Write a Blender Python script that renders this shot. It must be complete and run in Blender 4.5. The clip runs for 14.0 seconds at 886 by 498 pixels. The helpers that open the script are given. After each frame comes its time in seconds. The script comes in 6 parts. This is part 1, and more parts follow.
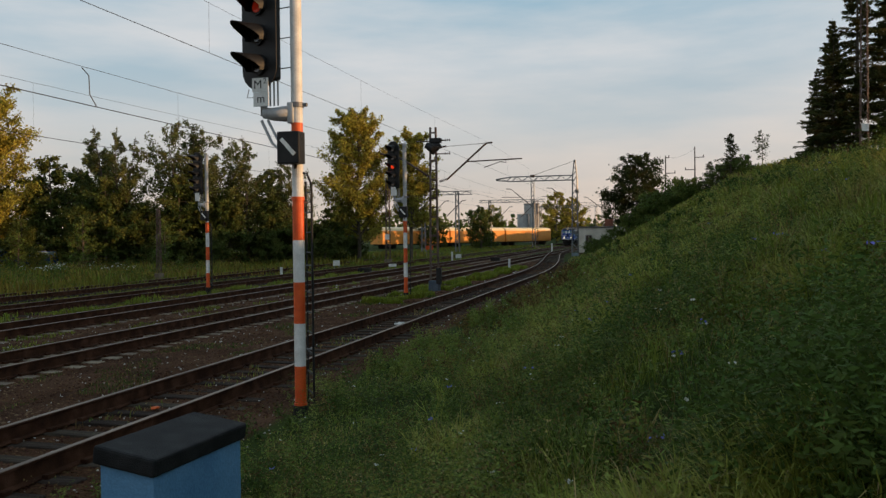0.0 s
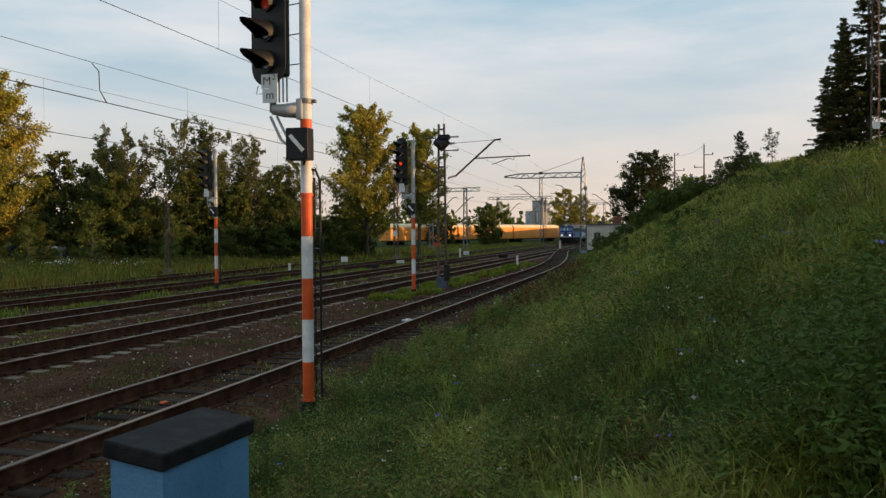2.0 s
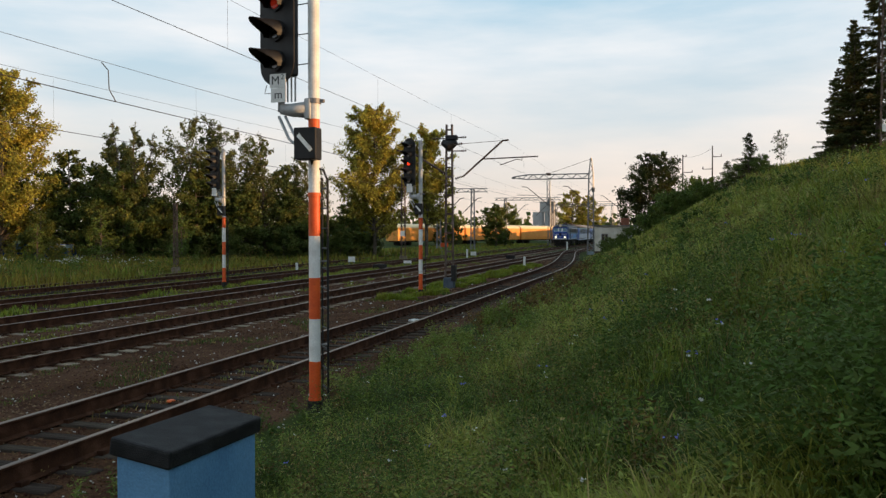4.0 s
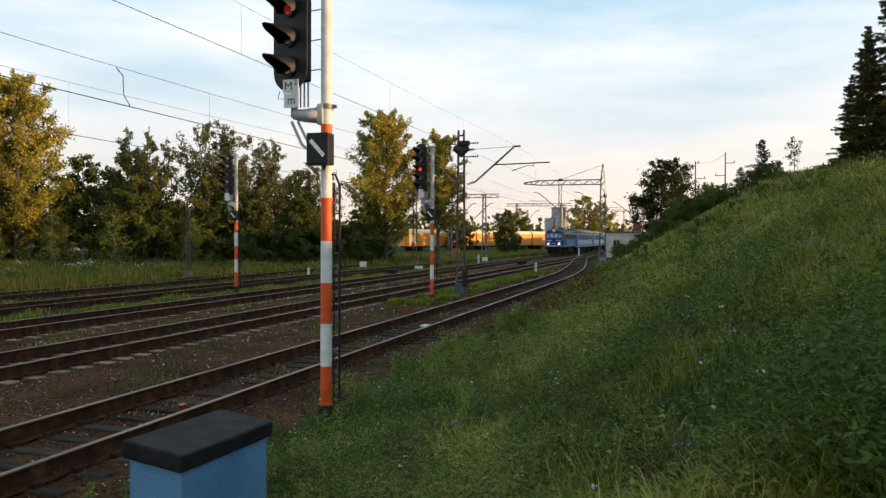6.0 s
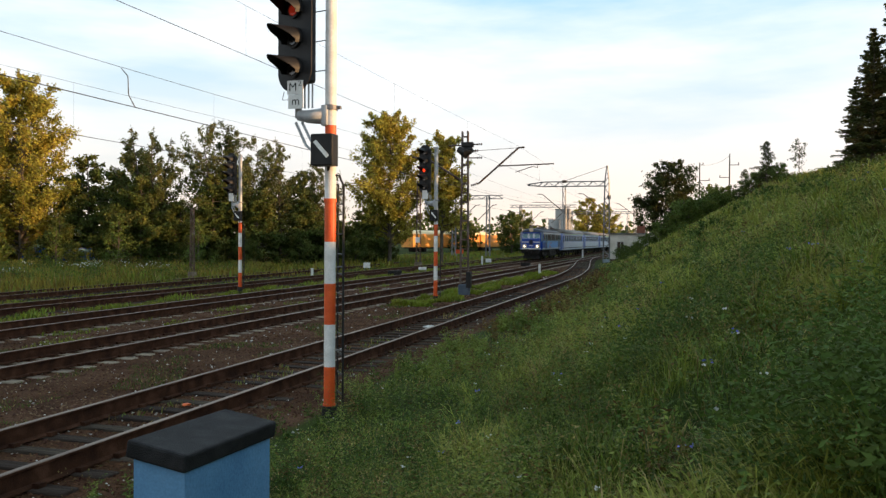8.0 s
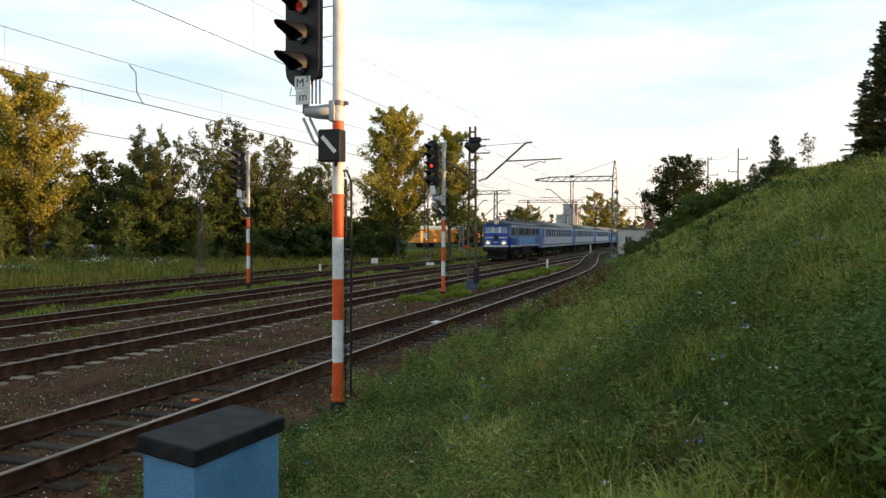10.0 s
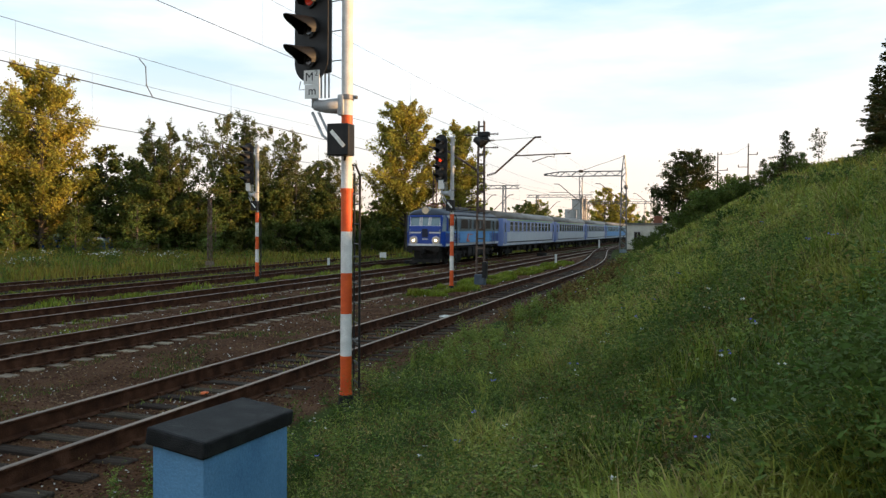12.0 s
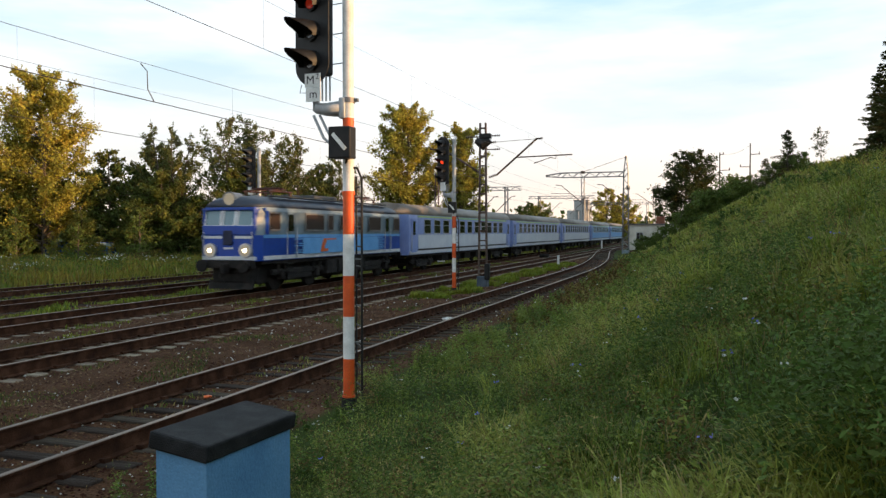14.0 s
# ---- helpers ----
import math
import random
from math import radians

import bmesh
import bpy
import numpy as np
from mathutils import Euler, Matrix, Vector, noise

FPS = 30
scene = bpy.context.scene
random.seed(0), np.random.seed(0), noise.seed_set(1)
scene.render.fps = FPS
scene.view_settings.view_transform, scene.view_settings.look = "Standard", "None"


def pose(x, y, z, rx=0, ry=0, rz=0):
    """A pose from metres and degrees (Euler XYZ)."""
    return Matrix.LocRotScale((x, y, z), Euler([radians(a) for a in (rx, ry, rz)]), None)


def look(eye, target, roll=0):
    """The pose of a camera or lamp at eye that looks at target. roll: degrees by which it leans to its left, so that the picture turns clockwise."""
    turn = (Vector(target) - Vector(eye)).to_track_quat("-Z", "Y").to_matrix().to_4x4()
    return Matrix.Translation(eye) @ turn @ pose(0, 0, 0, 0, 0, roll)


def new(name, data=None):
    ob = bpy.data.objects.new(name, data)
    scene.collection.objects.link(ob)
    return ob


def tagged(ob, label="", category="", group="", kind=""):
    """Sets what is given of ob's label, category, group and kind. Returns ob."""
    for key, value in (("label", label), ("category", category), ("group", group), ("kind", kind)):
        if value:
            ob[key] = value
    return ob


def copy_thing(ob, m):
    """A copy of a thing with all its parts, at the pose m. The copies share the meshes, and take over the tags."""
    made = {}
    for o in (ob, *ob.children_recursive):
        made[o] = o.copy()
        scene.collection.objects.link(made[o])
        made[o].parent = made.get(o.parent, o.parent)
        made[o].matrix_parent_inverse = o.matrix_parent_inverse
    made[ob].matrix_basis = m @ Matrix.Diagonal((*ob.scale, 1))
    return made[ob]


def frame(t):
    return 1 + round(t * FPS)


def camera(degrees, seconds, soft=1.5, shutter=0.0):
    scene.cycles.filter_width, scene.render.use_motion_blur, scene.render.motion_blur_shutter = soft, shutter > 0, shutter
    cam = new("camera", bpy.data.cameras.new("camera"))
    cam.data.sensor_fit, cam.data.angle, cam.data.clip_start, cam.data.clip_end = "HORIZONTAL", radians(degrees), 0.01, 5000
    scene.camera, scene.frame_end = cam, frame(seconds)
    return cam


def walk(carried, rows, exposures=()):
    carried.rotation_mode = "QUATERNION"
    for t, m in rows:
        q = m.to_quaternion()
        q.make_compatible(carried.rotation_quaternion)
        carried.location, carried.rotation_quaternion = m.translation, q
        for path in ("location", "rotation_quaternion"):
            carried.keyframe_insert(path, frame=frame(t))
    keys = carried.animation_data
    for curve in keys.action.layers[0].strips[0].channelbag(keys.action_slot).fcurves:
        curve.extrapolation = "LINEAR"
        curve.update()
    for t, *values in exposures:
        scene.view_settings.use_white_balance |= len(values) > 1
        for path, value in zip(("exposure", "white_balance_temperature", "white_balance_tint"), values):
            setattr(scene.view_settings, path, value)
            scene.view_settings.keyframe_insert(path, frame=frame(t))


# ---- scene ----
# World axes: y runs along the tracks, x to the right across them, z = 0 at the sleeper tops.
cam = camera(56.8, 14.0, soft=1.4, shutter=0.4)
walk(cam, [
    (0.0, pose(-0.009, 0.026, 2.503, 89.070, 0.614, 14.130)),
    (0.5, pose(-0.009, 0.021, 2.503, 88.890, 0.351, 14.103)),
    (1.0, pose(-0.010, 0.016, 2.504, 88.832, 0.458, 14.154)),
    (1.5, pose(-0.009, 0.013, 2.504, 88.877, 0.379, 14.592)),
    (2.0, pose(-0.007, 0.015, 2.505, 88.839, 0.373, 14.689)),
    (2.5, pose(-0.005, 0.018, 2.504, 88.705, 0.479, 14.739)),
    (3.0, pose(-0.008, 0.019, 2.502, 88.665, 0.352, 14.876)),
    (5.5, pose(-0.009, 0.013, 2.503, 89.315, -0.220, 15.682)),
    (6.0, pose(-0.009, 0.010, 2.503, 89.260, -0.215, 15.993)),
    (6.5, pose(-0.009, 0.006, 2.504, 89.333, -0.468, 16.081)),
    (7.0, pose(-0.009, 0.002, 2.503, 89.275, -0.289, 16.197)),
    (7.5, pose(-0.008, 0.001, 2.502, 89.333, -0.419, 16.254)),
    (8.0, pose(-0.007, 0.005, 2.503, 89.340, -0.386, 16.252)),
    (10.5, pose(-0.009, 0.006, 2.498, 88.901, -0.272, 16.901)),
    (11.0, pose(-0.009, 0.012, 2.496, 88.798, -0.383, 17.001)),
    (11.5, pose(-0.010, 0.007, 2.497, 88.691, -0.575, 17.164)),
    (12.0, pose(-0.008, 0.002, 2.501, 88.628, -0.440, 17.374)),
    (12.5, pose(-0.008, -0.001, 2.501, 88.702, -0.362, 17.398)),
    (13.0, pose(-0.007, 0.001, 2.500, 88.759, -0.450, 17.466)),
    (13.5, pose(-0.003, 0.003, 2.500, 88.813, -0.216, 17.528)),
    (14.0, pose(-0.002, 0.002, 2.500, 88.775, -0.008, 17.537)),
], exposures=[(0.0, -0.30), (1.5, -0.15), (3.0, 0.03), (5.5, 0.30), (6.5, 0.38), (8.0, 0.48), (11.0, 0.54), (14.0, 0.53)])

# ---- light ----
SUN_AZ, SUN_EL = 88.0, 6.0
sky_world = bpy.data.worlds.new("evening_sky")
scene.world = sky_world
sky_world.use_nodes = True
wn, wl = sky_world.node_tree.nodes, sky_world.node_tree.links
wn.clear()
w_out = wn.new("ShaderNodeOutputWorld")
w_bg = wn.new("ShaderNodeBackground")
w_sky = wn.new("ShaderNodeTexSky")
w_sky.sky_type = "NISHITA"
w_sky.sun_disc = False
w_sky.sun_elevation, w_sky.sun_rotation = radians(SUN_EL), radians(SUN_AZ)
w_sky.air_density, w_sky.dust_density, w_sky.ozone_density = 1.0, 0.8, 1.5
w_tc = wn.new("ShaderNodeTexCoord")
w_map = wn.new("ShaderNodeMapping")
w_map.inputs["Scale"].default_value = (1.0, 1.0, 5.0)
w_map.inputs["Rotation"].default_value = (0.05, -0.06, 0.3)
w_noise = wn.new("ShaderNodeTexNoise")
w_noise.inputs["Scale"].default_value = 2.3
w_noise.inputs["Detail"].default_value = 6
w_noise.inputs["Roughness"].default_value = 0.52
w_ramp = wn.new("ShaderNodeValToRGB")
w_ramp.color_ramp.elements[0].position, w_ramp.color_ramp.elements[1].position = 0.37, 0.68
w_sep = wn.new("ShaderNodeSeparateXYZ")
w_hue = wn.new("ShaderNodeValToRGB")
w_hue.color_ramp.elements[0].position, w_hue.color_ramp.elements[0].color = 0.0, (1.0, 0.79, 0.64, 1)
w_hue.color_ramp.elements[1].position, w_hue.color_ramp.elements[1].color = 0.20, (0.97, 0.97, 0.98, 1)
w_hue.color_ramp.elements.new(0.10).color = (1.0, 0.90, 0.82, 1)
w_cloud = wn.new("ShaderNodeMix")
w_cloud.data_type = "RGBA"
w_cloud.blend_type = "MIX"
w_gain = wn.new("ShaderNodeVectorMath")
w_gain.operation = "SCALE"
w_gain.inputs["Scale"].default_value = 8.6
wl.new(w_tc.outputs["Generated"], w_map.inputs["Vector"])
wl.new(w_map.outputs["Vector"], w_noise.inputs["Vector"])
wl.new(w_noise.outputs["Fac"], w_ramp.inputs["Fac"])
wl.new(w_tc.outputs["Generated"], w_sep.inputs["Vector"])
wl.new(w_sep.outputs["Z"], w_hue.inputs["Fac"])
wl.new(w_hue.outputs["Color"], w_gain.inputs[0])
wl.new(w_ramp.outputs["Color"], w_cloud.inputs["Factor"])
w_band = wn.new("ShaderNodeValToRGB")
w_band.color_ramp.elements[0].position, w_band.color_ramp.elements[0].color = 0.0, (1.0, 0.82, 0.69, 1)
w_band.color_ramp.elements[1].position, w_band.color_ramp.elements[1].color = 0.28, (0.42, 0.73, 0.94, 1)
w_band.color_ramp.elements.new(0.13).color = (0.80, 0.88, 0.93, 1)
wl.new(w_sep.outputs["Z"], w_band.inputs["Fac"])
w_lift = wn.new("ShaderNodeVectorMath")
w_lift.operation = "SCALE"
w_lift.inputs["Scale"].default_value = 8.4
wl.new(w_band.outputs["Color"], w_lift.inputs[0])
w_veil = wn.new("ShaderNodeMix")
w_veil.data_type = "RGBA"
w_veil.inputs["Factor"].default_value = 0.85
wl.new(w_lift.outputs["Vector"], w_veil.inputs["B"])
wl.new(w_sky.outputs["Color"], w_veil.inputs["A"])
wl.new(w_veil.outputs["Result"], w_cloud.inputs["A"])
wl.new(w_gain.outputs["Vector"], w_cloud.inputs["B"])
w_dome = wn.new("ShaderNodeValToRGB")
w_dome.color_ramp.elements[0].position, w_dome.color_ramp.elements[0].color = 0.30, (1, 1, 1, 1)
w_dome.color_ramp.elements[1].position, w_dome.color_ramp.elements[1].color = 0.75, (0.72, 0.72, 0.72, 1)
wl.new(w_sep.outputs["Z"], w_dome.inputs["Fac"])
w_fall = wn.new("ShaderNodeMix")
w_fall.data_type, w_fall.blend_type = "RGBA", "MULTIPLY"
w_fall.inputs["Factor"].default_value = 1.0
wl.new(w_cloud.outputs["Result"], w_fall.inputs["A"])
wl.new(w_dome.outputs["Color"], w_fall.inputs["B"])
wl.new(w_fall.outputs["Result"], w_bg.inputs["Color"])
w_bg.inputs["Strength"].default_value = 0.103
wl.new(w_bg.outputs["Background"], w_out.inputs["Surface"])

sun_data = bpy.data.lights.new("sun", "SUN")
sun_data.energy, sun_data.angle, sun_data.color = 5.0, radians(0.6), (1.0, 0.58, 0.26)
sun = new("sun", sun_data)
_az, _el = radians(SUN_AZ), radians(SUN_EL)
TO_SUN = Vector((math.sin(_az) * math.cos(_el), math.cos(_az) * math.cos(_el), math.sin(_el)))
sun.matrix_world = look(TO_SUN * 300, (0, 0, 0))

# ---- materials ----
def mat(name, cols, scale=3.0, rough=0.7, metal=0.0, bump=0.2, fine=40.0, spread=0.35, island=0.0, spec=0.4, leaf=0.0, emit=None, stretch=(1, 1, 1), objrand=0.0):
    m = bpy.data.materials.new(name)
    m.use_nodes = True
    n, l = m.node_tree.nodes, m.node_tree.links
    b = n["Principled BSDF"]
    tc = n.new("ShaderNodeTexCoord")
    mp = n.new("ShaderNodeMapping")
    mp.inputs["Scale"].default_value = stretch
    l.new(tc.outputs["Object"], mp.inputs["Vector"])
    big = n.new("ShaderNodeTexNoise")
    big.inputs["Scale"].default_value, big.inputs["Detail"].default_value = scale, 4
    l.new(mp.outputs["Vector"], big.inputs["Vector"])
    ramp = n.new("ShaderNodeValToRGB")
    e = ramp.color_ramp.elements
    while len(e) < len(cols):
        e.new(0.5)
    for i, c in enumerate(cols):
        e[i].position = 0.5 if len(cols) == 1 else 0.5 - spread / 2 + spread * i / (len(cols) - 1)
        e[i].color = (*c, 1)
    if len(cols) == 1:
        e[1].color = (*cols[0], 1)
    l.new(big.outputs["Fac"], ramp.inputs["Fac"])
    small = n.new("ShaderNodeTexNoise")
    small.inputs["Scale"].default_value, small.inputs["Detail"].default_value = fine, 3
    l.new(mp.outputs["Vector"], small.inputs["Vector"])
    hsv = n.new("ShaderNodeHueSaturation")
    val = n.new("ShaderNodeMapRange")
    val.inputs["To Min"].default_value, val.inputs["To Max"].default_value = 0.72, 1.28
    l.new(small.outputs["Fac"], val.inputs["Value"])
    last = val.outputs["Result"]
    if island or objrand:
        src = n.new("ShaderNodeNewGeometry").outputs["Random Per Island"] if island else n.new("ShaderNodeObjectInfo").outputs["Random"]
        k = island or objrand
        rr = n.new("ShaderNodeMapRange")
        rr.inputs["To Min"].default_value, rr.inputs["To Max"].default_value = 1 - k, 1 + k
        l.new(src, rr.inputs["Value"])
        mul = n.new("ShaderNodeMath")
        mul.operation = "MULTIPLY"
        l.new(last, mul.inputs[0])
        l.new(rr.outputs["Result"], mul.inputs[1])
        last = mul.outputs[0]
        hr = n.new("ShaderNodeMapRange")
        hr.inputs["To Min"].default_value, hr.inputs["To Max"].default_value = 0.5 - 0.05 * k, 0.5 + 0.05 * k
        l.new(src, hr.inputs["Value"])
        l.new(hr.outputs["Result"], hsv.inputs["Hue"])
    l.new(last, hsv.inputs["Value"])
    l.new(ramp.outputs["Color"], hsv.inputs["Color"])
    l.new(hsv.outputs["Color"], b.inputs["Base Color"])
    b.inputs["Roughness"].default_value, b.inputs["Metallic"].default_value = rough, metal
    b.inputs["Specular IOR Level"].default_value = 0.12 if leaf else spec
    if bump:
        bp = n.new("ShaderNodeBump")
        bp.inputs["Strength"].default_value, bp.inputs["Distance"].default_value = bump, 0.02
        l.new(small.outputs["Fac"], bp.inputs["Height"])
        l.new(bp.outputs["Normal"], b.inputs["Normal"])
    if emit:
        b.inputs["Emission Color"].default_value, b.inputs["Emission Strength"].default_value = (*emit[0], 1), emit[1]
    if leaf:
        tr = n.new("ShaderNodeBsdfTranslucent")
        l.new(hsv.outputs["Color"], tr.inputs["Color"])
        mx = n.new("ShaderNodeMixShader")
        mx.inputs["Fac"].default_value = leaf
        l.new(b.outputs["BSDF"], mx.inputs[1])
        l.new(tr.outputs["BSDF"], mx.inputs[2])
        l.new(mx.outputs["Shader"], n["Material Output"].inputs["Surface"])
    return m


def glass(name, tint=(0.02, 0.03, 0.04), rough=0.06):
    m = mat(name, [tint], rough=rough, bump=0.0, spec=0.8)
    return m


RAIL_RUST = mat("rail_rust", [(0.032, 0.014, 0.009), (0.060, 0.026, 0.014), (0.10, 0.046, 0.027)], 4, 0.9, 0.0, 0.5, 60, spec=0.1)
RAIL_TOP = mat("rail_top", [(0.15, 0.10, 0.075), (0.27, 0.19, 0.145)], 6, 0.45, 0.7, 0.1, 90, stretch=(1, 0.1, 1))
RAIL_DULL = mat("rail_top_dull", [(0.12, 0.07, 0.05), (0.2, 0.13, 0.1)], 6, 0.6, 0.5, 0.2, 90, stretch=(1, 0.1, 1))
CONCRETE = mat("weathered_concrete", [(0.13, 0.098, 0.072), (0.20, 0.155, 0.118), (0.29, 0.235, 0.185)], 3, 0.9, 0, 0.4, 50, objrand=0.25, spec=0.15)
TIMBER = mat("old_timber", [(0.030, 0.022, 0.017), (0.052, 0.039, 0.030), (0.085, 0.068, 0.055)], 5, 0.9, 0, 0.6, 30, stretch=(0.3, 4, 4), objrand=0.3, spec=0.1)
STONE = mat("ballast_stone", [(0.058, 0.027, 0.016), (0.098, 0.049, 0.029), (0.16, 0.098, 0.068)], 0.6, 0.95, 0, 0.4, 60, island=0.6, spec=0.08)
PALE_STONE = mat("pale_stone", [(0.38, 0.36, 0.34), (0.6, 0.58, 0.55)], 2, 0.85, 0, 0.3, 40, island=0.3)
RED_PAINT = mat("signal_red_paint", [(0.56, 0.072, 0.012), (0.72, 0.11, 0.018)], 5, 0.45, 0, 0.15, 60)
WHITE_PAINT = mat("signal_white_paint", [(0.58, 0.57, 0.55), (0.78, 0.77, 0.75)], 5, 0.5, 0, 0.15, 60)
GREY_PAINT = mat("grey_paint", [(0.30, 0.31, 0.32), (0.45, 0.46, 0.47)], 5, 0.45, 0.2, 0.2, 60)
BLACK_PAINT = mat("black_paint", [(0.007, 0.007, 0.008), (0.018, 0.017, 0.017)], 5, 0.5, 0, 0.2, 60, spec=0.3)
TAR_LID = mat("bitumen_lid", [(0.007, 0.007, 0.008), (0.012, 0.012, 0.013), (0.022, 0.022, 0.023)], 9, 0.7, 0, 0.35, 120, spec=0.2)
BOX_BLUE = mat("pale_blue_paint", [(0.075, 0.20, 0.36), (0.10, 0.245, 0.42), (0.12, 0.27, 0.45)], 4, 0.6, 0, 0.25, 70)
STEEL = mat("rusty_steel", [(0.07, 0.045, 0.035), (0.13, 0.085, 0.065), (0.19, 0.15, 0.13)], 3, 0.75, 0.3, 0.3, 50)
GALV = mat("galvanised_steel", [(0.16, 0.16, 0.165), (0.27, 0.27, 0.275)], 3, 0.5, 0.6, 0.15, 50)
WIRE = mat("copper_wire", [(0.03, 0.028, 0.027), (0.05, 0.045, 0.042)], 3, 0.6, 0.4, 0.0)
INSULATOR = mat("glazed_insulator", [(0.06, 0.03, 0.02), (0.10, 0.05, 0.035)], 3, 0.25, 0, 0.0)
BARK = mat("bark", [(0.05, 0.038, 0.028), (0.10, 0.08, 0.06), (0.15, 0.13, 0.10)], 6, 0.9, 0, 0.6, 30, stretch=(3, 3, 0.6))
# bright yellow base carries the gold of low sunlight on the crowns
LEAF_POPLAR = mat("poplar_leaf", [(0.20, 0.21, 0.04), (0.34, 0.30, 0.055), (0.46, 0.37, 0.07)], 0.25, 0.5, 0, 0, 20, island=0.45, leaf=0.42)
LEAF_GREEN = mat("green_leaf", [(0.052, 0.072, 0.018), (0.085, 0.11, 0.026), (0.15, 0.145, 0.034)], 0.4, 0.55, 0, 0, 20, island=0.45, leaf=0.3)
LEAF_BIRCH = mat("birch_leaf", [(0.075, 0.092, 0.03), (0.11, 0.125, 0.038), (0.17, 0.155, 0.042)], 0.4, 0.55, 0, 0, 20, island=0.45, leaf=0.3)
LEAF_BUSH = mat("bush_leaf", [(0.075, 0.11, 0.024), (0.115, 0.155, 0.034), (0.16, 0.185, 0.04)], 0.5, 0.55, 0, 0, 20, island=0.45, leaf=0.3)
LEAF_DARK = mat("dark_leaf", [(0.030, 0.042, 0.012), (0.046, 0.062, 0.017), (0.08, 0.065, 0.018)], 0.4, 0.6, 0, 0, 20, island=0.45, leaf=0.2)
# the brown third tone is low sunlight painted into the needles
NEEDLE = mat("spruce_needle", [(0.045, 0.06, 0.018), (0.07, 0.075, 0.022), (0.15, 0.09, 0.024)], 0.35, 0.65, 0, 0, 20, island=0.5, leaf=0.2)
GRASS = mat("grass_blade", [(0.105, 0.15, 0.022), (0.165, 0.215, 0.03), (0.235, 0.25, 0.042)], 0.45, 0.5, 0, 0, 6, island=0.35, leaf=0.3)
# dark copy of the grass, for patches that read as shaded hollows
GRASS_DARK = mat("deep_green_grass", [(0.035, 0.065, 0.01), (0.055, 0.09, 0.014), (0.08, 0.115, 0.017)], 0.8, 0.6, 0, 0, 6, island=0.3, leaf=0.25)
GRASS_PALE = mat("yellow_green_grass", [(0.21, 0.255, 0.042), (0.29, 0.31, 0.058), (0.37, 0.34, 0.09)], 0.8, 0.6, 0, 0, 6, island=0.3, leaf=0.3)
GRASS_DRY = mat("dry_grass", [(0.20, 0.15, 0.06), (0.28, 0.20, 0.08), (0.38, 0.29, 0.13)], 0.45, 0.7, 0, 0, 6, island=0.4, leaf=0.25)
GRASS_GOLD = mat("golden_meadow_grass", [(0.13, 0.14, 0.022), (0.2, 0.17, 0.028), (0.29, 0.2, 0.04)], 0.2, 0.6, 0, 0, 6, island=0.4, leaf=0.3)
WEED = mat("weed_leaf", [(0.095, 0.145, 0.03), (0.175, 0.225, 0.045), (0.27, 0.28, 0.07)], 0.6, 0.5, 0, 0, 10, island=0.35, leaf=0.3)
WEED_RUST = mat("rusty_weed_leaf", [(0.10, 0.075, 0.022), (0.16, 0.105, 0.035), (0.22, 0.155, 0.06)], 0.6, 0.7, 0, 0, 10, island=0.5, leaf=0.25)
WEED_DEEP = mat("deep_weed_leaf", [(0.042, 0.08, 0.016), (0.068, 0.112, 0.022), (0.1, 0.14, 0.028)], 0.6, 0.6, 0, 0, 10, island=0.3, leaf=0.25)
MOSS_GREEN = mat("bright_grass", [(0.14, 0.19, 0.018), (0.20, 0.235, 0.025), (0.27, 0.27, 0.04)], 0.6, 0.5, 0, 0, 10, island=0.35, leaf=0.3)
PETAL_WHITE = mat("white_petal", [(0.7, 0.7, 0.68)], 3, 0.7, 0, 0, island=0.15, leaf=0.3)
PETAL_BLUE = mat("blue_petal", [(0.16, 0.17, 0.62), (0.25, 0.25, 0.7)], 3, 0.7, 0, 0, island=0.2, leaf=0.3)

# ground: soil and gravel in the yard, turf on the slope and the meadow, mixed by a survey attribute
GROUND = bpy.data.materials.new("ground_soil_and_turf")
GROUND.use_nodes = True


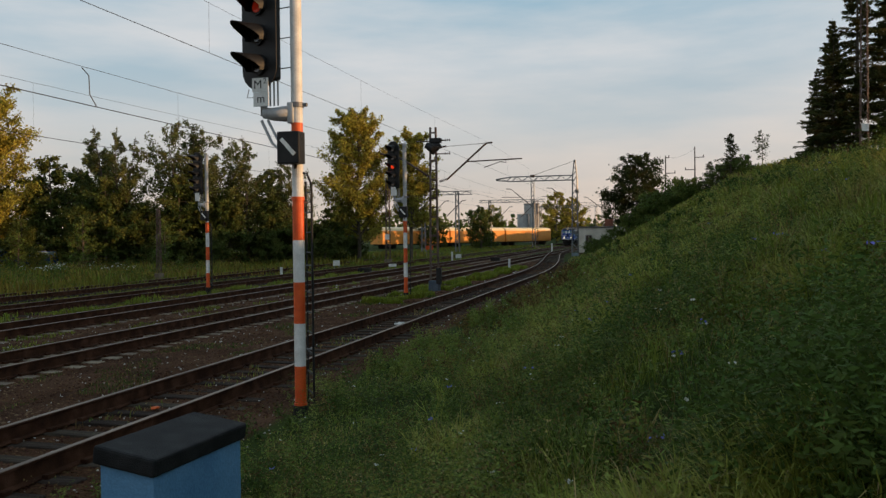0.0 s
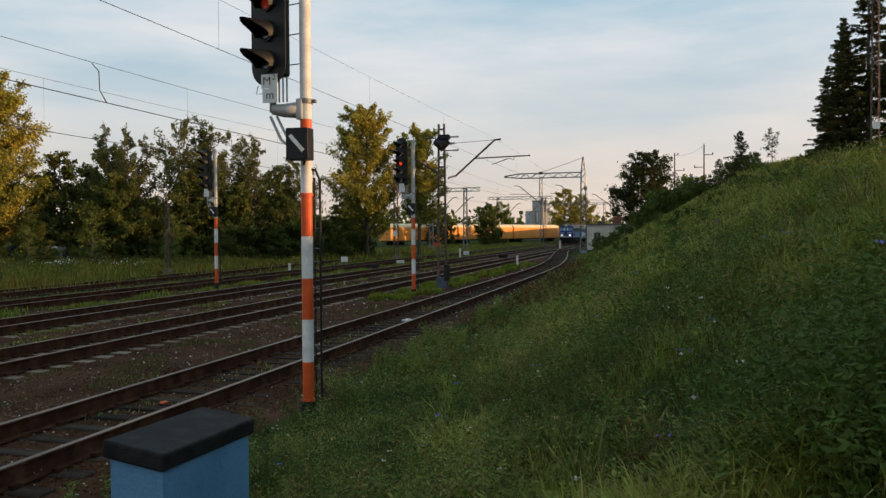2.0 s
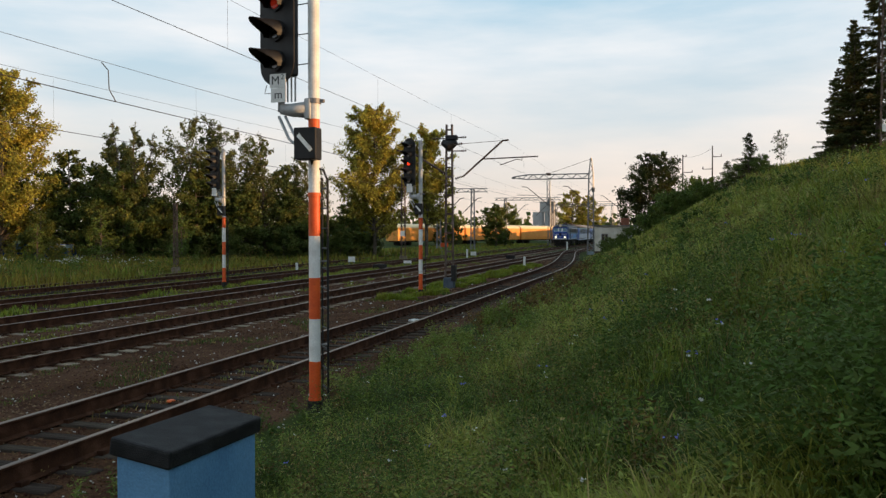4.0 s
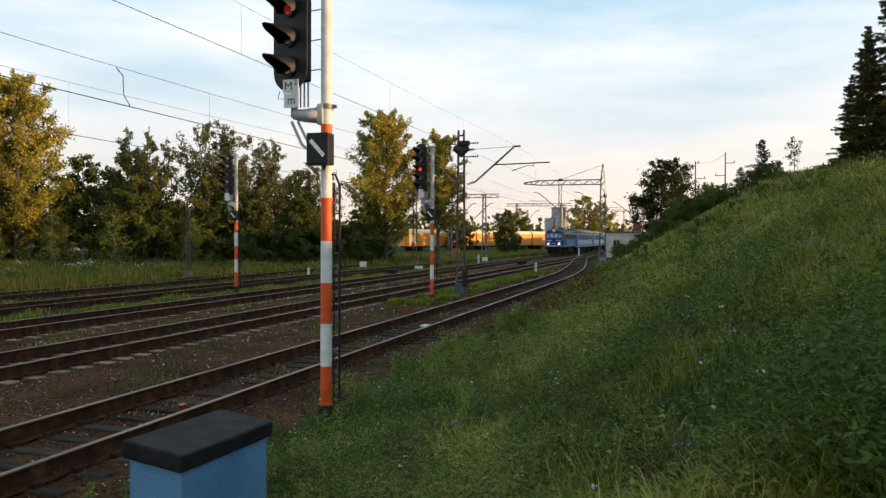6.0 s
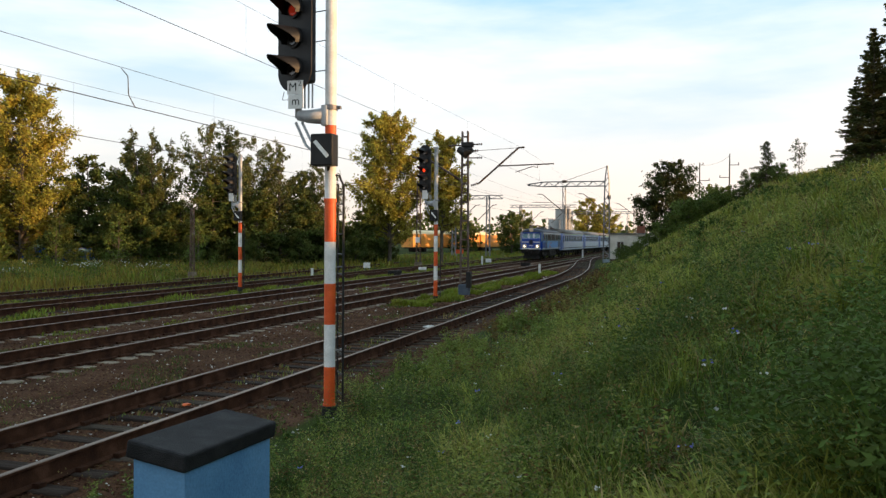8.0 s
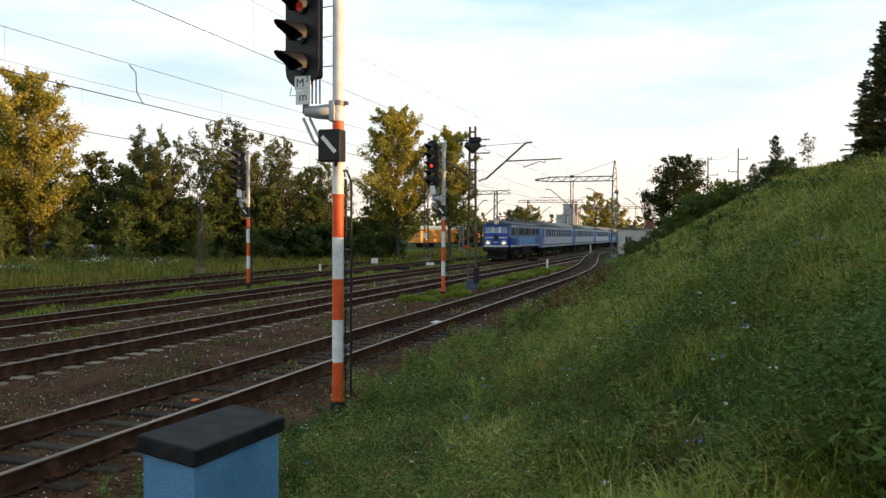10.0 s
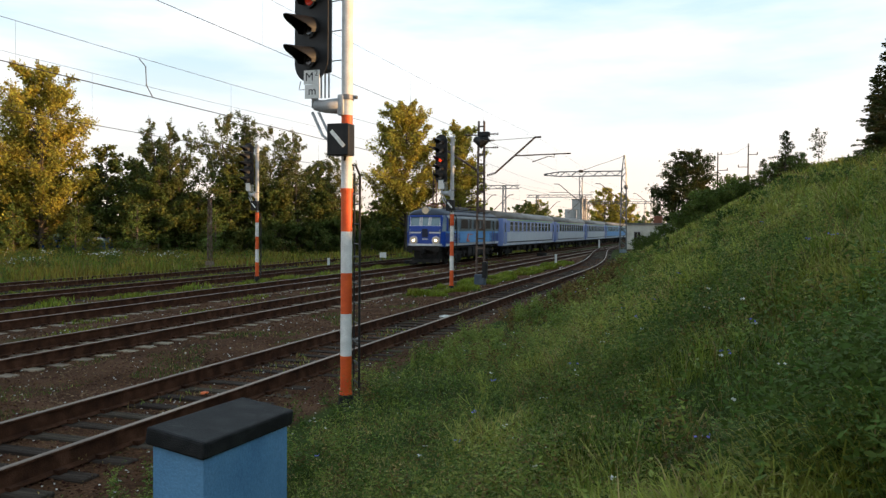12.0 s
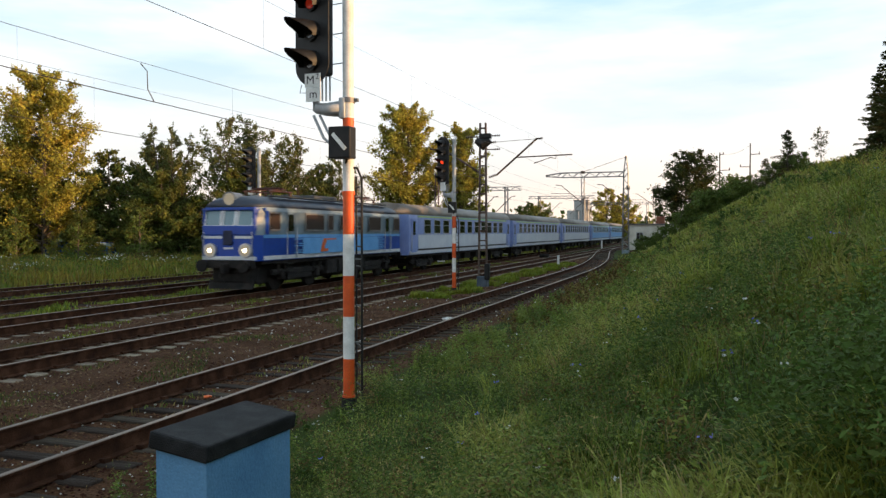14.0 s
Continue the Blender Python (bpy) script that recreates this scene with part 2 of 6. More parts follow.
def ground_nodes():
    n, l = GROUND.node_tree.nodes, GROUND.node_tree.links
    b = n["Principled BSDF"]
    b.inputs["Roughness"].default_value = 0.95
    b.inputs["Specular IOR Level"].default_value = 0.05
    tc = n.new("ShaderNodeTexCoord")

    def noise_ramp(scale, cols, lo, hi, detail=6):
        t = n.new("ShaderNodeTexNoise")
        t.inputs["Scale"].default_value, t.inputs["Detail"].default_value = scale, detail
        l.new(tc.outputs["Object"], t.inputs["Vector"])
        r = n.new("ShaderNodeValToRGB")
        e = r.color_ramp.elements
        while len(e) < len(cols):
            e.new(0.5)
        for i, c in enumerate(cols):
            e[i].position, e[i].color = lo + (hi - lo) * i / (len(cols) - 1), (*c, 1)
        l.new(t.outputs["Fac"], r.inputs["Fac"])
        return r.outputs["Color"], t.outputs["Fac"]

    soil, _ = noise_ramp(0.8, [(0.042, 0.020, 0.011), (0.074, 0.037, 0.020), (0.105, 0.056, 0.033)], 0.3, 0.7)
    grit, gritf = noise_ramp(28, [(0.5, 0.5, 0.5), (1.0, 1.0, 1.0), (1.7, 1.65, 1.6)], 0.3, 0.72)
    turf, _ = noise_ramp(0.5, [(0.022, 0.036, 0.009), (0.034, 0.052, 0.011), (0.055, 0.058, 0.016)], 0.3, 0.7)
    _, patch = noise_ramp(0.45, [(0, 0, 0), (1, 1, 1)], 0.4, 0.6)
    at = n.new("ShaderNodeAttribute")
    at.attribute_name = "turf"
    add = n.new("ShaderNodeMath")
    add.operation = "ADD"
    l.new(at.outputs["Fac"], add.inputs[0])
    l.new(patch, add.inputs[1])
    edge = n.new("ShaderNodeMapRange")
    edge.inputs["From Min"].default_value, edge.inputs["From Max"].default_value = 0.82, 1.0
    l.new(add.outputs[0], edge.inputs["Value"])
    mul = n.new("ShaderNodeMix")
    mul.data_type, mul.blend_type = "RGBA", "MULTIPLY"
    mul.inputs["Factor"].default_value = 1
    l.new(soil, mul.inputs["A"])
    l.new(grit, mul.inputs["B"])
    mix = n.new("ShaderNodeMix")
    mix.data_type = "RGBA"
    l.new(edge.outputs["Result"], mix.inputs["Factor"])
    l.new(mul.outputs["Result"], mix.inputs["A"])
    l.new(turf, mix.inputs["B"])
    l.new(mix.outputs["Result"], b.inputs["Base Color"])
    bp = n.new("ShaderNodeBump")
    bp.inputs["Strength"].default_value, bp.inputs["Distance"].default_value = 0.7, 0.03
    l.new(gritf, bp.inputs["Height"])
    l.new(bp.outputs["Normal"], b.inputs["Normal"])


ground_nodes()


# ---- building tools ----
class Mesh:
    """Collects vertices and faces, then makes one mesh object."""

    def __init__(self):
        self.v, self.f, self.m = [], [], []

    def add(self, verts, faces, mi=0):
        k = len(self.v)
        self.v += [tuple(p) for p in verts]
        self.f += [tuple(k + i for i in f) for f in faces]
        self.m += [mi] * len(faces)
        return self

    def box(self, c, s, mi=0, bev=0.0, rot=None):
        hx, hy, hz = s[0] / 2, s[1] / 2, s[2] / 2
        if bev <= 0:
            vs = [(x * hx, y * hy, z * hz) for z in (-1, 1) for y in (-1, 1) for x in (-1, 1)]
            fs = [(0, 2, 3, 1), (4, 5, 7, 6), (0, 1, 5, 4), (2, 6, 7, 3), (0, 4, 6, 2), (1, 3, 7, 5)]
        else:
            bm = bmesh.new()
            bmesh.ops.create_cube(bm, size=1)
            for p in bm.verts:
                p.co = Vector((p.co.x * s[0], p.co.y * s[1], p.co.z * s[2]))
            bmesh.ops.bevel(bm, geom=bm.edges[:], offset=bev, segments=2, affect="EDGES", profile=0.5)
            bm.verts.index_update()
            vs = [p.co.copy() for p in bm.verts]
            fs = [[p.index for p in f.verts] for f in bm.faces]
            bm.free()
        r = rot.to_matrix() if rot is not None else Matrix.Identity(3)
        return self.add([Vector(c) + r @ Vector(p) for p in vs], fs, mi)

    def tube(self, pts, radii, n=8, mi=0, caps=True):
        pts = [Vector(p) for p in pts]
        if not hasattr(radii, "__len__"):
            radii = [radii] * len(pts)
        k = len(self.v)
        up = None
        for i, p in enumerate(pts):
            d = (pts[min(i + 1, len(pts) - 1)] - pts[max(i - 1, 0)]).normalized()
            if up is None:
                up = Vector((0, 0, 1)) if abs(d.z) < 0.9 else Vector((1, 0, 0))
            a = d.cross(up).normalized()
            c = a.cross(d).normalized()
            up = c
            for j in range(n):
                t = 2 * math.pi * j / n
                self.v.append(tuple(p + (a * math.cos(t) + c * math.sin(t)) * radii[i]))
        for i in range(len(pts) - 1):
            for j in range(n):
                self.f.append((k + i * n + j, k + i * n + (j + 1) % n, k + (i + 1) * n + (j + 1) % n, k + (i + 1) * n + j))
                self.m.append(mi)
        if caps:
            self.f.append(tuple(k + j for j in reversed(range(n))))
            self.f.append(tuple(k + (len(pts) - 1) * n + j for j in range(n)))
            self.m += [mi, mi]
        return self

    def sweep(self, outline, stations, mi=0, caps=True, mis=None):
        """outline: closed list of (a, b); stations: (origin, a-axis, b-axis)."""
        k, n = len(self.v), len(outline)
        for o, ax, bx in stations:
            for a, b in outline:
                self.v.append(tuple(Vector(o) + Vector(ax) * a + Vector(bx) * b))
        for i in range(len(stations) - 1):
            for j in range(n):
                self.f.append((k + i * n + j, k + i * n + (j + 1) % n, k + (i + 1) * n + (j + 1) % n, k + (i + 1) * n + j))
                self.m.append(mis[j] if mis else mi)
        if caps:
            self.f.append(tuple(k + j for j in reversed(range(n))))
            self.f.append(tuple(k + (len(stations) - 1) * n + j for j in range(n)))
            self.m += [mi, mi]
        return self

    def data(self, name, mats, smooth=False):
        me = bpy.data.meshes.new(name)
        me.from_pydata(self.v, [], self.f)
        for m in (mats if isinstance(mats, (list, tuple)) else [mats]):
            me.materials.append(m)
        me.polygons.foreach_set("material_index", self.m)
        if smooth:
            me.polygons.foreach_set("use_smooth", [True] * len(self.f))
        me.validate()
        bm = bmesh.new()
        bm.from_mesh(me)
        bmesh.ops.recalc_face_normals(bm, faces=bm.faces[:])
        bm.to_mesh(me)
        bm.free()
        return me

    def ob(self, name, mats, parent=None, label="", smooth=False):
        o = new(name, self.data(name, mats, smooth))
        if parent is not None:
            o.parent = parent
        if label:
            o["label"] = label
        return o


def quads(name, verts, mats, mi=None, n=4):
    """One mesh from an (N, n, 3) array of separate n-sided faces."""
    me = bpy.data.meshes.new(name)
    c = len(verts)
    me.vertices.add(c * n)
    me.vertices.foreach_set("co", np.ascontiguousarray(verts, dtype=np.float32).ravel())
    me.loops.add(c * n)
    me.loops.foreach_set("vertex_index", np.arange(c * n, dtype=np.int32))
    me.polygons.add(c)
    me.polygons.foreach_set("loop_start", np.arange(0, c * n, n, dtype=np.int32))
    for m in mats:
        me.materials.append(m)
    if mi is not None:
        me.polygons.foreach_set("material_index", np.asarray(mi, dtype=np.int32))
    me.update(calc_edges=True)
    return me


def ribbons(name, verts, mats, mi):
    """One mesh of bent ribbons: each runs up one edge, over the tip and down the other (5 or 7 corners)."""
    c, n = verts.shape[:2]
    h = n // 2
    shape = [(i, i + 1, n - 2 - i, n - 1 - i) for i in range(h - 1)] + [(h - 1, h, h + 1)]
    flat = np.array([i for f in shape for i in f])
    starts = np.cumsum([0] + [len(f) for f in shape[:-1]])
    me = bpy.data.meshes.new(name)
    me.vertices.add(c * n)
    me.vertices.foreach_set("co", np.ascontiguousarray(verts, dtype=np.float32).ravel())
    me.loops.add(c * len(flat))
    me.loops.foreach_set("vertex_index", (np.arange(c)[:, None] * n + flat[None]).ravel().astype(np.int32))
    me.polygons.add(c * len(shape))
    me.polygons.foreach_set("loop_start", (np.arange(c)[:, None] * len(flat) + starts[None]).ravel().astype(np.int32))
    for m in mats:
        me.materials.append(m)
    me.polygons.foreach_set("material_index", np.repeat(np.asarray(mi, dtype=np.int32), len(shape)))
    me.update(calc_edges=True)
    return me


def thing(name, x, y, z, label, category, rz=0.0, group="", kind=""):
    e = new(name)
    e.matrix_basis = pose(x, y, z, 0, 0, rz)
    return tagged(e, label, category, group, kind)


rng = np.random.default_rng(7)


def unit(a):
    return a / np.maximum(np.linalg.norm(a, axis=-1, keepdims=True), 1e-9)


def leaf_cards(pos, size, flat=0.3, aspect=0.55, g=rng, level=0.0):
    """Diamond leaves at pos, turned at random, or more level."""
    n = len(pos)
    d = unit(g.normal(size=(n, 3)) * [1, 1, 1 - flat])
    s = unit(np.cross(d, g.normal(size=(n, 3)) * (1 - level) + [0, 0, 2 * level]))
    z = (size * g.uniform(0.6, 1.35, (n, 1)))
    return np.stack([pos - d * z * 0.5, pos + s * z * aspect * 0.5, pos + d * z * 0.5, pos - s * z * aspect * 0.5], 1)

# ---- ground ----
def softplus(a, w):
    return w * np.logaddexp(0, a / w)


def lumps(x, y):
    """Gentle unevenness that repeats nowhere in sight."""
    return (np.sin(0.9 * x + 0.37 * y + 1.3) * np.sin(0.53 * y - 0.41 * x) * 0.5 + np.sin(2.1 * x - 1.3 * y) * np.sin(1.7 * y + 0.6 * x + 2.0) * 0.3
            + np.sin(0.31 * x + 0.22 * y) * 0.4)


def ease(k):
    k = np.clip(k, 0, 1)
    return k * k * (3 - 2 * k)


def bank_shift(y):
    """How far the bank's foot leans over towards the tracks; it runs out before the hut."""
    return 0.03 * np.clip(y, -40, 140) + 1.6 * ease((y - 38) / 52) * (1 - ease((y - 98) / 10))


def terrain(x, y):
    x, y = np.asarray(x, float), np.asarray(y, float)
    q = x + bank_shift(y)
    up = softplus(1.1 + 0.57 * q, 0.45)
    crest = 4.6 + 0.0705 * np.clip(y - 28, -30, 62) - 0.05 * np.clip(y - 100, 0, 60)
    z = crest - softplus(crest - up, 0.35)
    on = np.clip(z / 1.0, 0, 1)
    z = z + 0.13 * lumps(x, y) * on + 0.12 * lumps(x * 0.4 + 3, y * 0.4) * on
    z = z + 0.15 * on * np.sin(2.6 * x + 1.1 * np.sin(1.3 * y)) * np.sin(2.2 * y + 0.9 * np.sin(1.9 * x)) * np.clip(1.6 - np.hypot(x, y) / 60, 0, 1)
    yard = np.clip((x + 30) / 4, 0, 1) * (1 - on)
    z = z - 0.095 * yard + 0.02 * lumps(x * 2, y * 2) * (1 - on)
    z = z + np.where(x < -32, 0.012 * np.clip(-32 - x, 0, 60), 0)
    far = np.clip((np.hypot(x, y) - 300) / 900, 0, 1)
    return z * (1 - far) + far * 1.0


def turf_share(x, y):
    """0 on bare gravel, 1 where turf grows."""
    slope = np.clip((x + bank_shift(y) + 5.2) / 1.0, 0, 1)
    left = np.clip((-23.2 - x) / 1.5, 0, 1)
    mid = 0.33 * np.exp(-((x + 9.9) / 0.9) ** 2) * np.clip((y - 12) / 20, 0, 1) + 0.42 * np.exp(-((x + 19.6) / 1.0) ** 2)
    mid = mid + 0.3 * np.exp(-((x + 14.8) / 0.7) ** 2) + 0.3 * np.clip((y - 60) / 60, 0, 1)
    return np.clip(np.maximum(np.maximum(slope, left), mid), 0, 1)


def build_ground():
    def axis(parts):
        out = []
        for a, b, st in parts:
            out += list(np.arange(a, b, st))
        return np.array(out + [parts[-1][1]])
    xs = axis([(-3000, -600, 400), (-600, -120, 60), (-120, -30, 5), (-30, -9, 0.7), (-9, 14, 0.3), (14, 40, 1.3), (40, 120, 10), (120, 600, 60), (600, 3000, 400)])
    ys = axis([(-3000, -600, 400), (-600, -60, 60), (-60, -10, 5), (-10, 45, 0.4), (45, 140, 1.5), (140, 300, 10), (300, 900, 60), (900, 3400, 400)])
    gx, gy = np.meshgrid(xs, ys)
    gz = terrain(gx, gy)
    v = np.stack([gx, gy, gz], -1).reshape(-1, 3)
    nx, ny = len(xs), len(ys)
    i = (np.arange(ny - 1)[:, None] * nx + np.arange(nx - 1)[None]).ravel()
    f = np.stack([i, i + 1, i + nx + 1, i + nx], 1)
    me = bpy.data.meshes.new("ground")
    me.from_pydata(v.tolist(), [], f.tolist())
    me.materials.append(GROUND)
    me.polygons.foreach_set("use_smooth", [True] * len(f))
    a = me.attributes.new("turf", "FLOAT", "POINT")
    a.data.foreach_set("value", turf_share(gx, gy).ravel().astype(np.float32))
    tagged(new("ground", me), "gravelly yard soil rising into a green grassed embankment", "ground", kind="structure")


build_ground()


# ---- tracks ----
def siding_x(y):
    """The nearest track, which swings over to join its neighbour."""
    k = min(max((y - 47) / 76, 0), 1)
    return -7.17 - 5.25 * (k * k * (3 - 2 * k))


RAIL_TOP_Z = 0.16
RAIL = [(-0.075, -0.072), (0.075, -0.072), (0.072, -0.055), (0.014, -0.035), (0.012, 0.112), (0.036, 0.125), (0.038, 0.152), (0.028, 0.16), (-0.028, 0.16), (-0.038, 0.152),
        (-0.036, 0.125), (-0.012, 0.112), (-0.014, -0.035), (-0.072, -0.055)]
RAIL_FACES = [0, 0, 0, 0, 0, 0, 1, 1, 1, 0, 0, 0, 0, 0]


def track(name, fx, y0, y1, label, top, sleeper_mat, sleeper_z, sleeper_len=2.5, step=0.62, near=(2, 95)):
    t = thing(name, 0, 0, 0, label, "railway track")
    for side in (-0.7525, 0.7525):
        ys = list(np.arange(y0, y1, 4.0)) + [y1]
        st = []
        for y in ys:
            d = Vector((fx(y + 0.5) - fx(y - 0.5), 1, 0)).normalized()
            st.append(((fx(y) + side * d.y, y, 0), (d.y, -d.x, 0), (0, 0, 1)))
        Mesh().sweep([(a, max(b, sleeper_z) if b > -0.06 else b + 0.072 + sleeper_z) for a, b in RAIL], st, 0, True, RAIL_FACES).ob("rail", [RAIL_RUST, top], t)
    bar = Mesh().box((0, 0, -0.065), (sleeper_len, 0.25, 0.13), 0, 0.02).data("sleeper", sleeper_mat)
    rest = Mesh()
    clip = Mesh()
    g = np.random.default_rng(5)
    for y in np.arange(y0 + 0.3, y1, step):
        x, z, a = fx(y), sleeper_z + g.normal() * 0.008, g.normal() * 0.012
        if near[0] < y < near[1]:
            s = new("sleeper", bar)
            s.parent = t
            s.matrix_basis = Matrix.Translation((x + g.normal() * 0.03, y, z)) @ Matrix.Rotation(a, 4, "Z")
            if y < 40:
                for sd in (-0.7525, 0.7525):
                    for e in (-0.1, 0.1):
                        clip.box((x + sd + e, y, sleeper_z + 0.022), (0.08, 0.11, 0.05), 0)
        else:
            rest.box((x, y, z - 0.065), (sleeper_len, 0.25, 0.13))
    if rest.v:
        tagged(rest.ob("sleepers", sleeper_mat, t), "far sleepers", kind="stuff")
    if clip.v:
        tagged(clip.ob("fastening", RAIL_RUST, t), "rusty rail fastenings", kind="stuff")
    return t


# ---- light rail vehicles and locomotive ----
LOCO_BLUE = mat("royal_blue_paint", [(0.006, 0.046, 0.29), (0.009, 0.062, 0.36)], 2, 0.3, 0, 0.05, 30, spec=0.5)
LIGHT_BLUE = mat("light_blue_paint", [(0.115, 0.34, 0.7), (0.16, 0.41, 0.76)], 2, 0.35, 0, 0.05, 30)
LOCO_GREY = mat("grey_blue_paint", [(0.155, 0.205, 0.245), (0.215, 0.27, 0.31)], 2, 0.4, 0, 0.05, 30)
STRIPE_WHITE = mat("white_stripe", [(0.55, 0.56, 0.58), (0.7, 0.71, 0.73)], 3, 0.4, 0, 0.05, 30)
LOGO_ORANGE = mat("orange_paint", [(0.65, 0.12, 0.02)], 3, 0.4, 0, 0.0)
UNDER = mat("underframe_grime", [(0.006, 0.005, 0.005), (0.012, 0.010, 0.009), (0.026, 0.021, 0.018)], 3, 0.85, 0.1, 0.4, 30)
ROOF_GREY = mat("roof_grime", [(0.05, 0.05, 0.052), (0.085, 0.083, 0.082)], 2, 0.6, 0, 0.2, 20)
COACH_ROOF = mat("coach_roof_paint", [(0.13, 0.115, 0.10), (0.19, 0.17, 0.15), (0.24, 0.215, 0.19)], 1.2, 0.55, 0, 0.15, 12, stretch=(1, 0.4, 1))
COACH_LILAC = mat("coach_lilac_blue", [(0.20, 0.27, 0.56), (0.26, 0.34, 0.63)], 1.5, 0.4, 0, 0.05, 20)
COACH_PALE = mat("coach_pale_band", [(0.56, 0.60, 0.68), (0.66, 0.69, 0.76)], 1.5, 0.4, 0, 0.05, 20)
COACH_GREEN = mat("coach_green_line", [(0.28, 0.50, 0.22), (0.42, 0.55, 0.16)], 0.2, 0.4, 0, 0.0, 20)
DARK_GLASS = glass("dark_glass", (0.010, 0.009, 0.009), 0.12)
LOCO_GLASS = mat("brown_side_glass", [(0.036, 0.023, 0.017)], rough=0.5, bump=0.0, spec=0.15)
# pale teal base paints the reflected sky into the glass
CAB_GLASS = glass("cab_glass", (0.13, 0.22, 0.26), 0.05)
SILVER = mat("silver_frame", [(0.45, 0.46, 0.48), (0.6, 0.61, 0.63)], 3, 0.3, 0.7, 0.0)
LAMP_WARM = mat("lit_headlamp", [(0.34, 0.31, 0.26)], emit=((1.0, 0.72, 0.36), 0.12), bump=0)
LAMP_WHITE = mat("lit_headlamp_core", [(0.95, 0.9, 0.8)], emit=((1.0, 0.82, 0.55), 5.0), bump=0)
PANTO_RED = mat("roof_gear_red", [(0.06, 0.022, 0.016), (0.10, 0.04, 0.028)], 3, 0.6, 0.1, 0.1)


def wheelset(parent, y, r=0.62):
    w = Mesh()
    for sx in (-0.75, 0.75):
        w.tube([(sx - 0.07, 0, 0), (sx + 0.07, 0, 0)], [r, r], 20)
        w.tube([(sx - 0.09, 0, 0), (sx - 0.06, 0, 0)] if sx > 0 else [(sx + 0.06, 0, 0), (sx + 0.09, 0, 0)], [r + 0.03] * 2, 20)
    w.tube([(-0.8, 0, 0), (0.8, 0, 0)], 0.09, 8)
    o = w.ob("wheelset", UNDER, parent)
    o.location = (0, y, r)
    return o


def bogie(parent, yc, base, r):
    b = Mesh()
    for sx in (-1.08, 1.08):
        b.box((sx, yc, r + 0.12), (0.14, base + 1.5, 0.22), 0, 0.03)
        b.box((sx, yc, r - 0.10), (0.12, base - 0.9, 0.20), 0, 0.03)
        for sy in (-base / 2, base / 2):
            b.box((sx * 1.03, yc + sy, r), (0.24, 0.34, 0.36), 0, 0.04)
            b.tube([(sx * 1.02, yc + sy - 0.32, r + 0.05), (sx * 1.02, yc + sy - 0.32, r + 0.42)], 0.10, 8)
            b.tube([(sx * 1.02, yc + sy + 0.32, r + 0.05), (sx * 1.02, yc + sy + 0.32, r + 0.42)], 0.10, 8)
    b.box((0, yc, r + 0.12), (2.1, 0.5, 0.25), 0, 0.03)
    b.ob("bogie_frame", UNDER, parent)
    return [wheelset(parent, yc - base / 2, r), wheelset(parent, yc + base / 2, r)]


def buffers(parent, y, sgn):
    for sx in (-0.875, 0.875):
        b = Mesh()
        b.tube([(sx, y, 1.05), (sx, y + sgn * 0.38, 1.05)], [0.11, 0.09], 10)
        b.tube([(sx, y + sgn * 0.38, 1.05), (sx, y + sgn * 0.44, 1.05)], [0.24, 0.23], 14)
        b.ob("buffer", UNDER, parent)


def side_panel(m, sx, y0, y1, z0, z1, mi=0, th=0.012, x=1.48):
    m.box((sx * (x + th / 2), (y0 + y1) / 2, (z0 + z1) / 2), (th, y1 - y0, z1 - z0), mi)


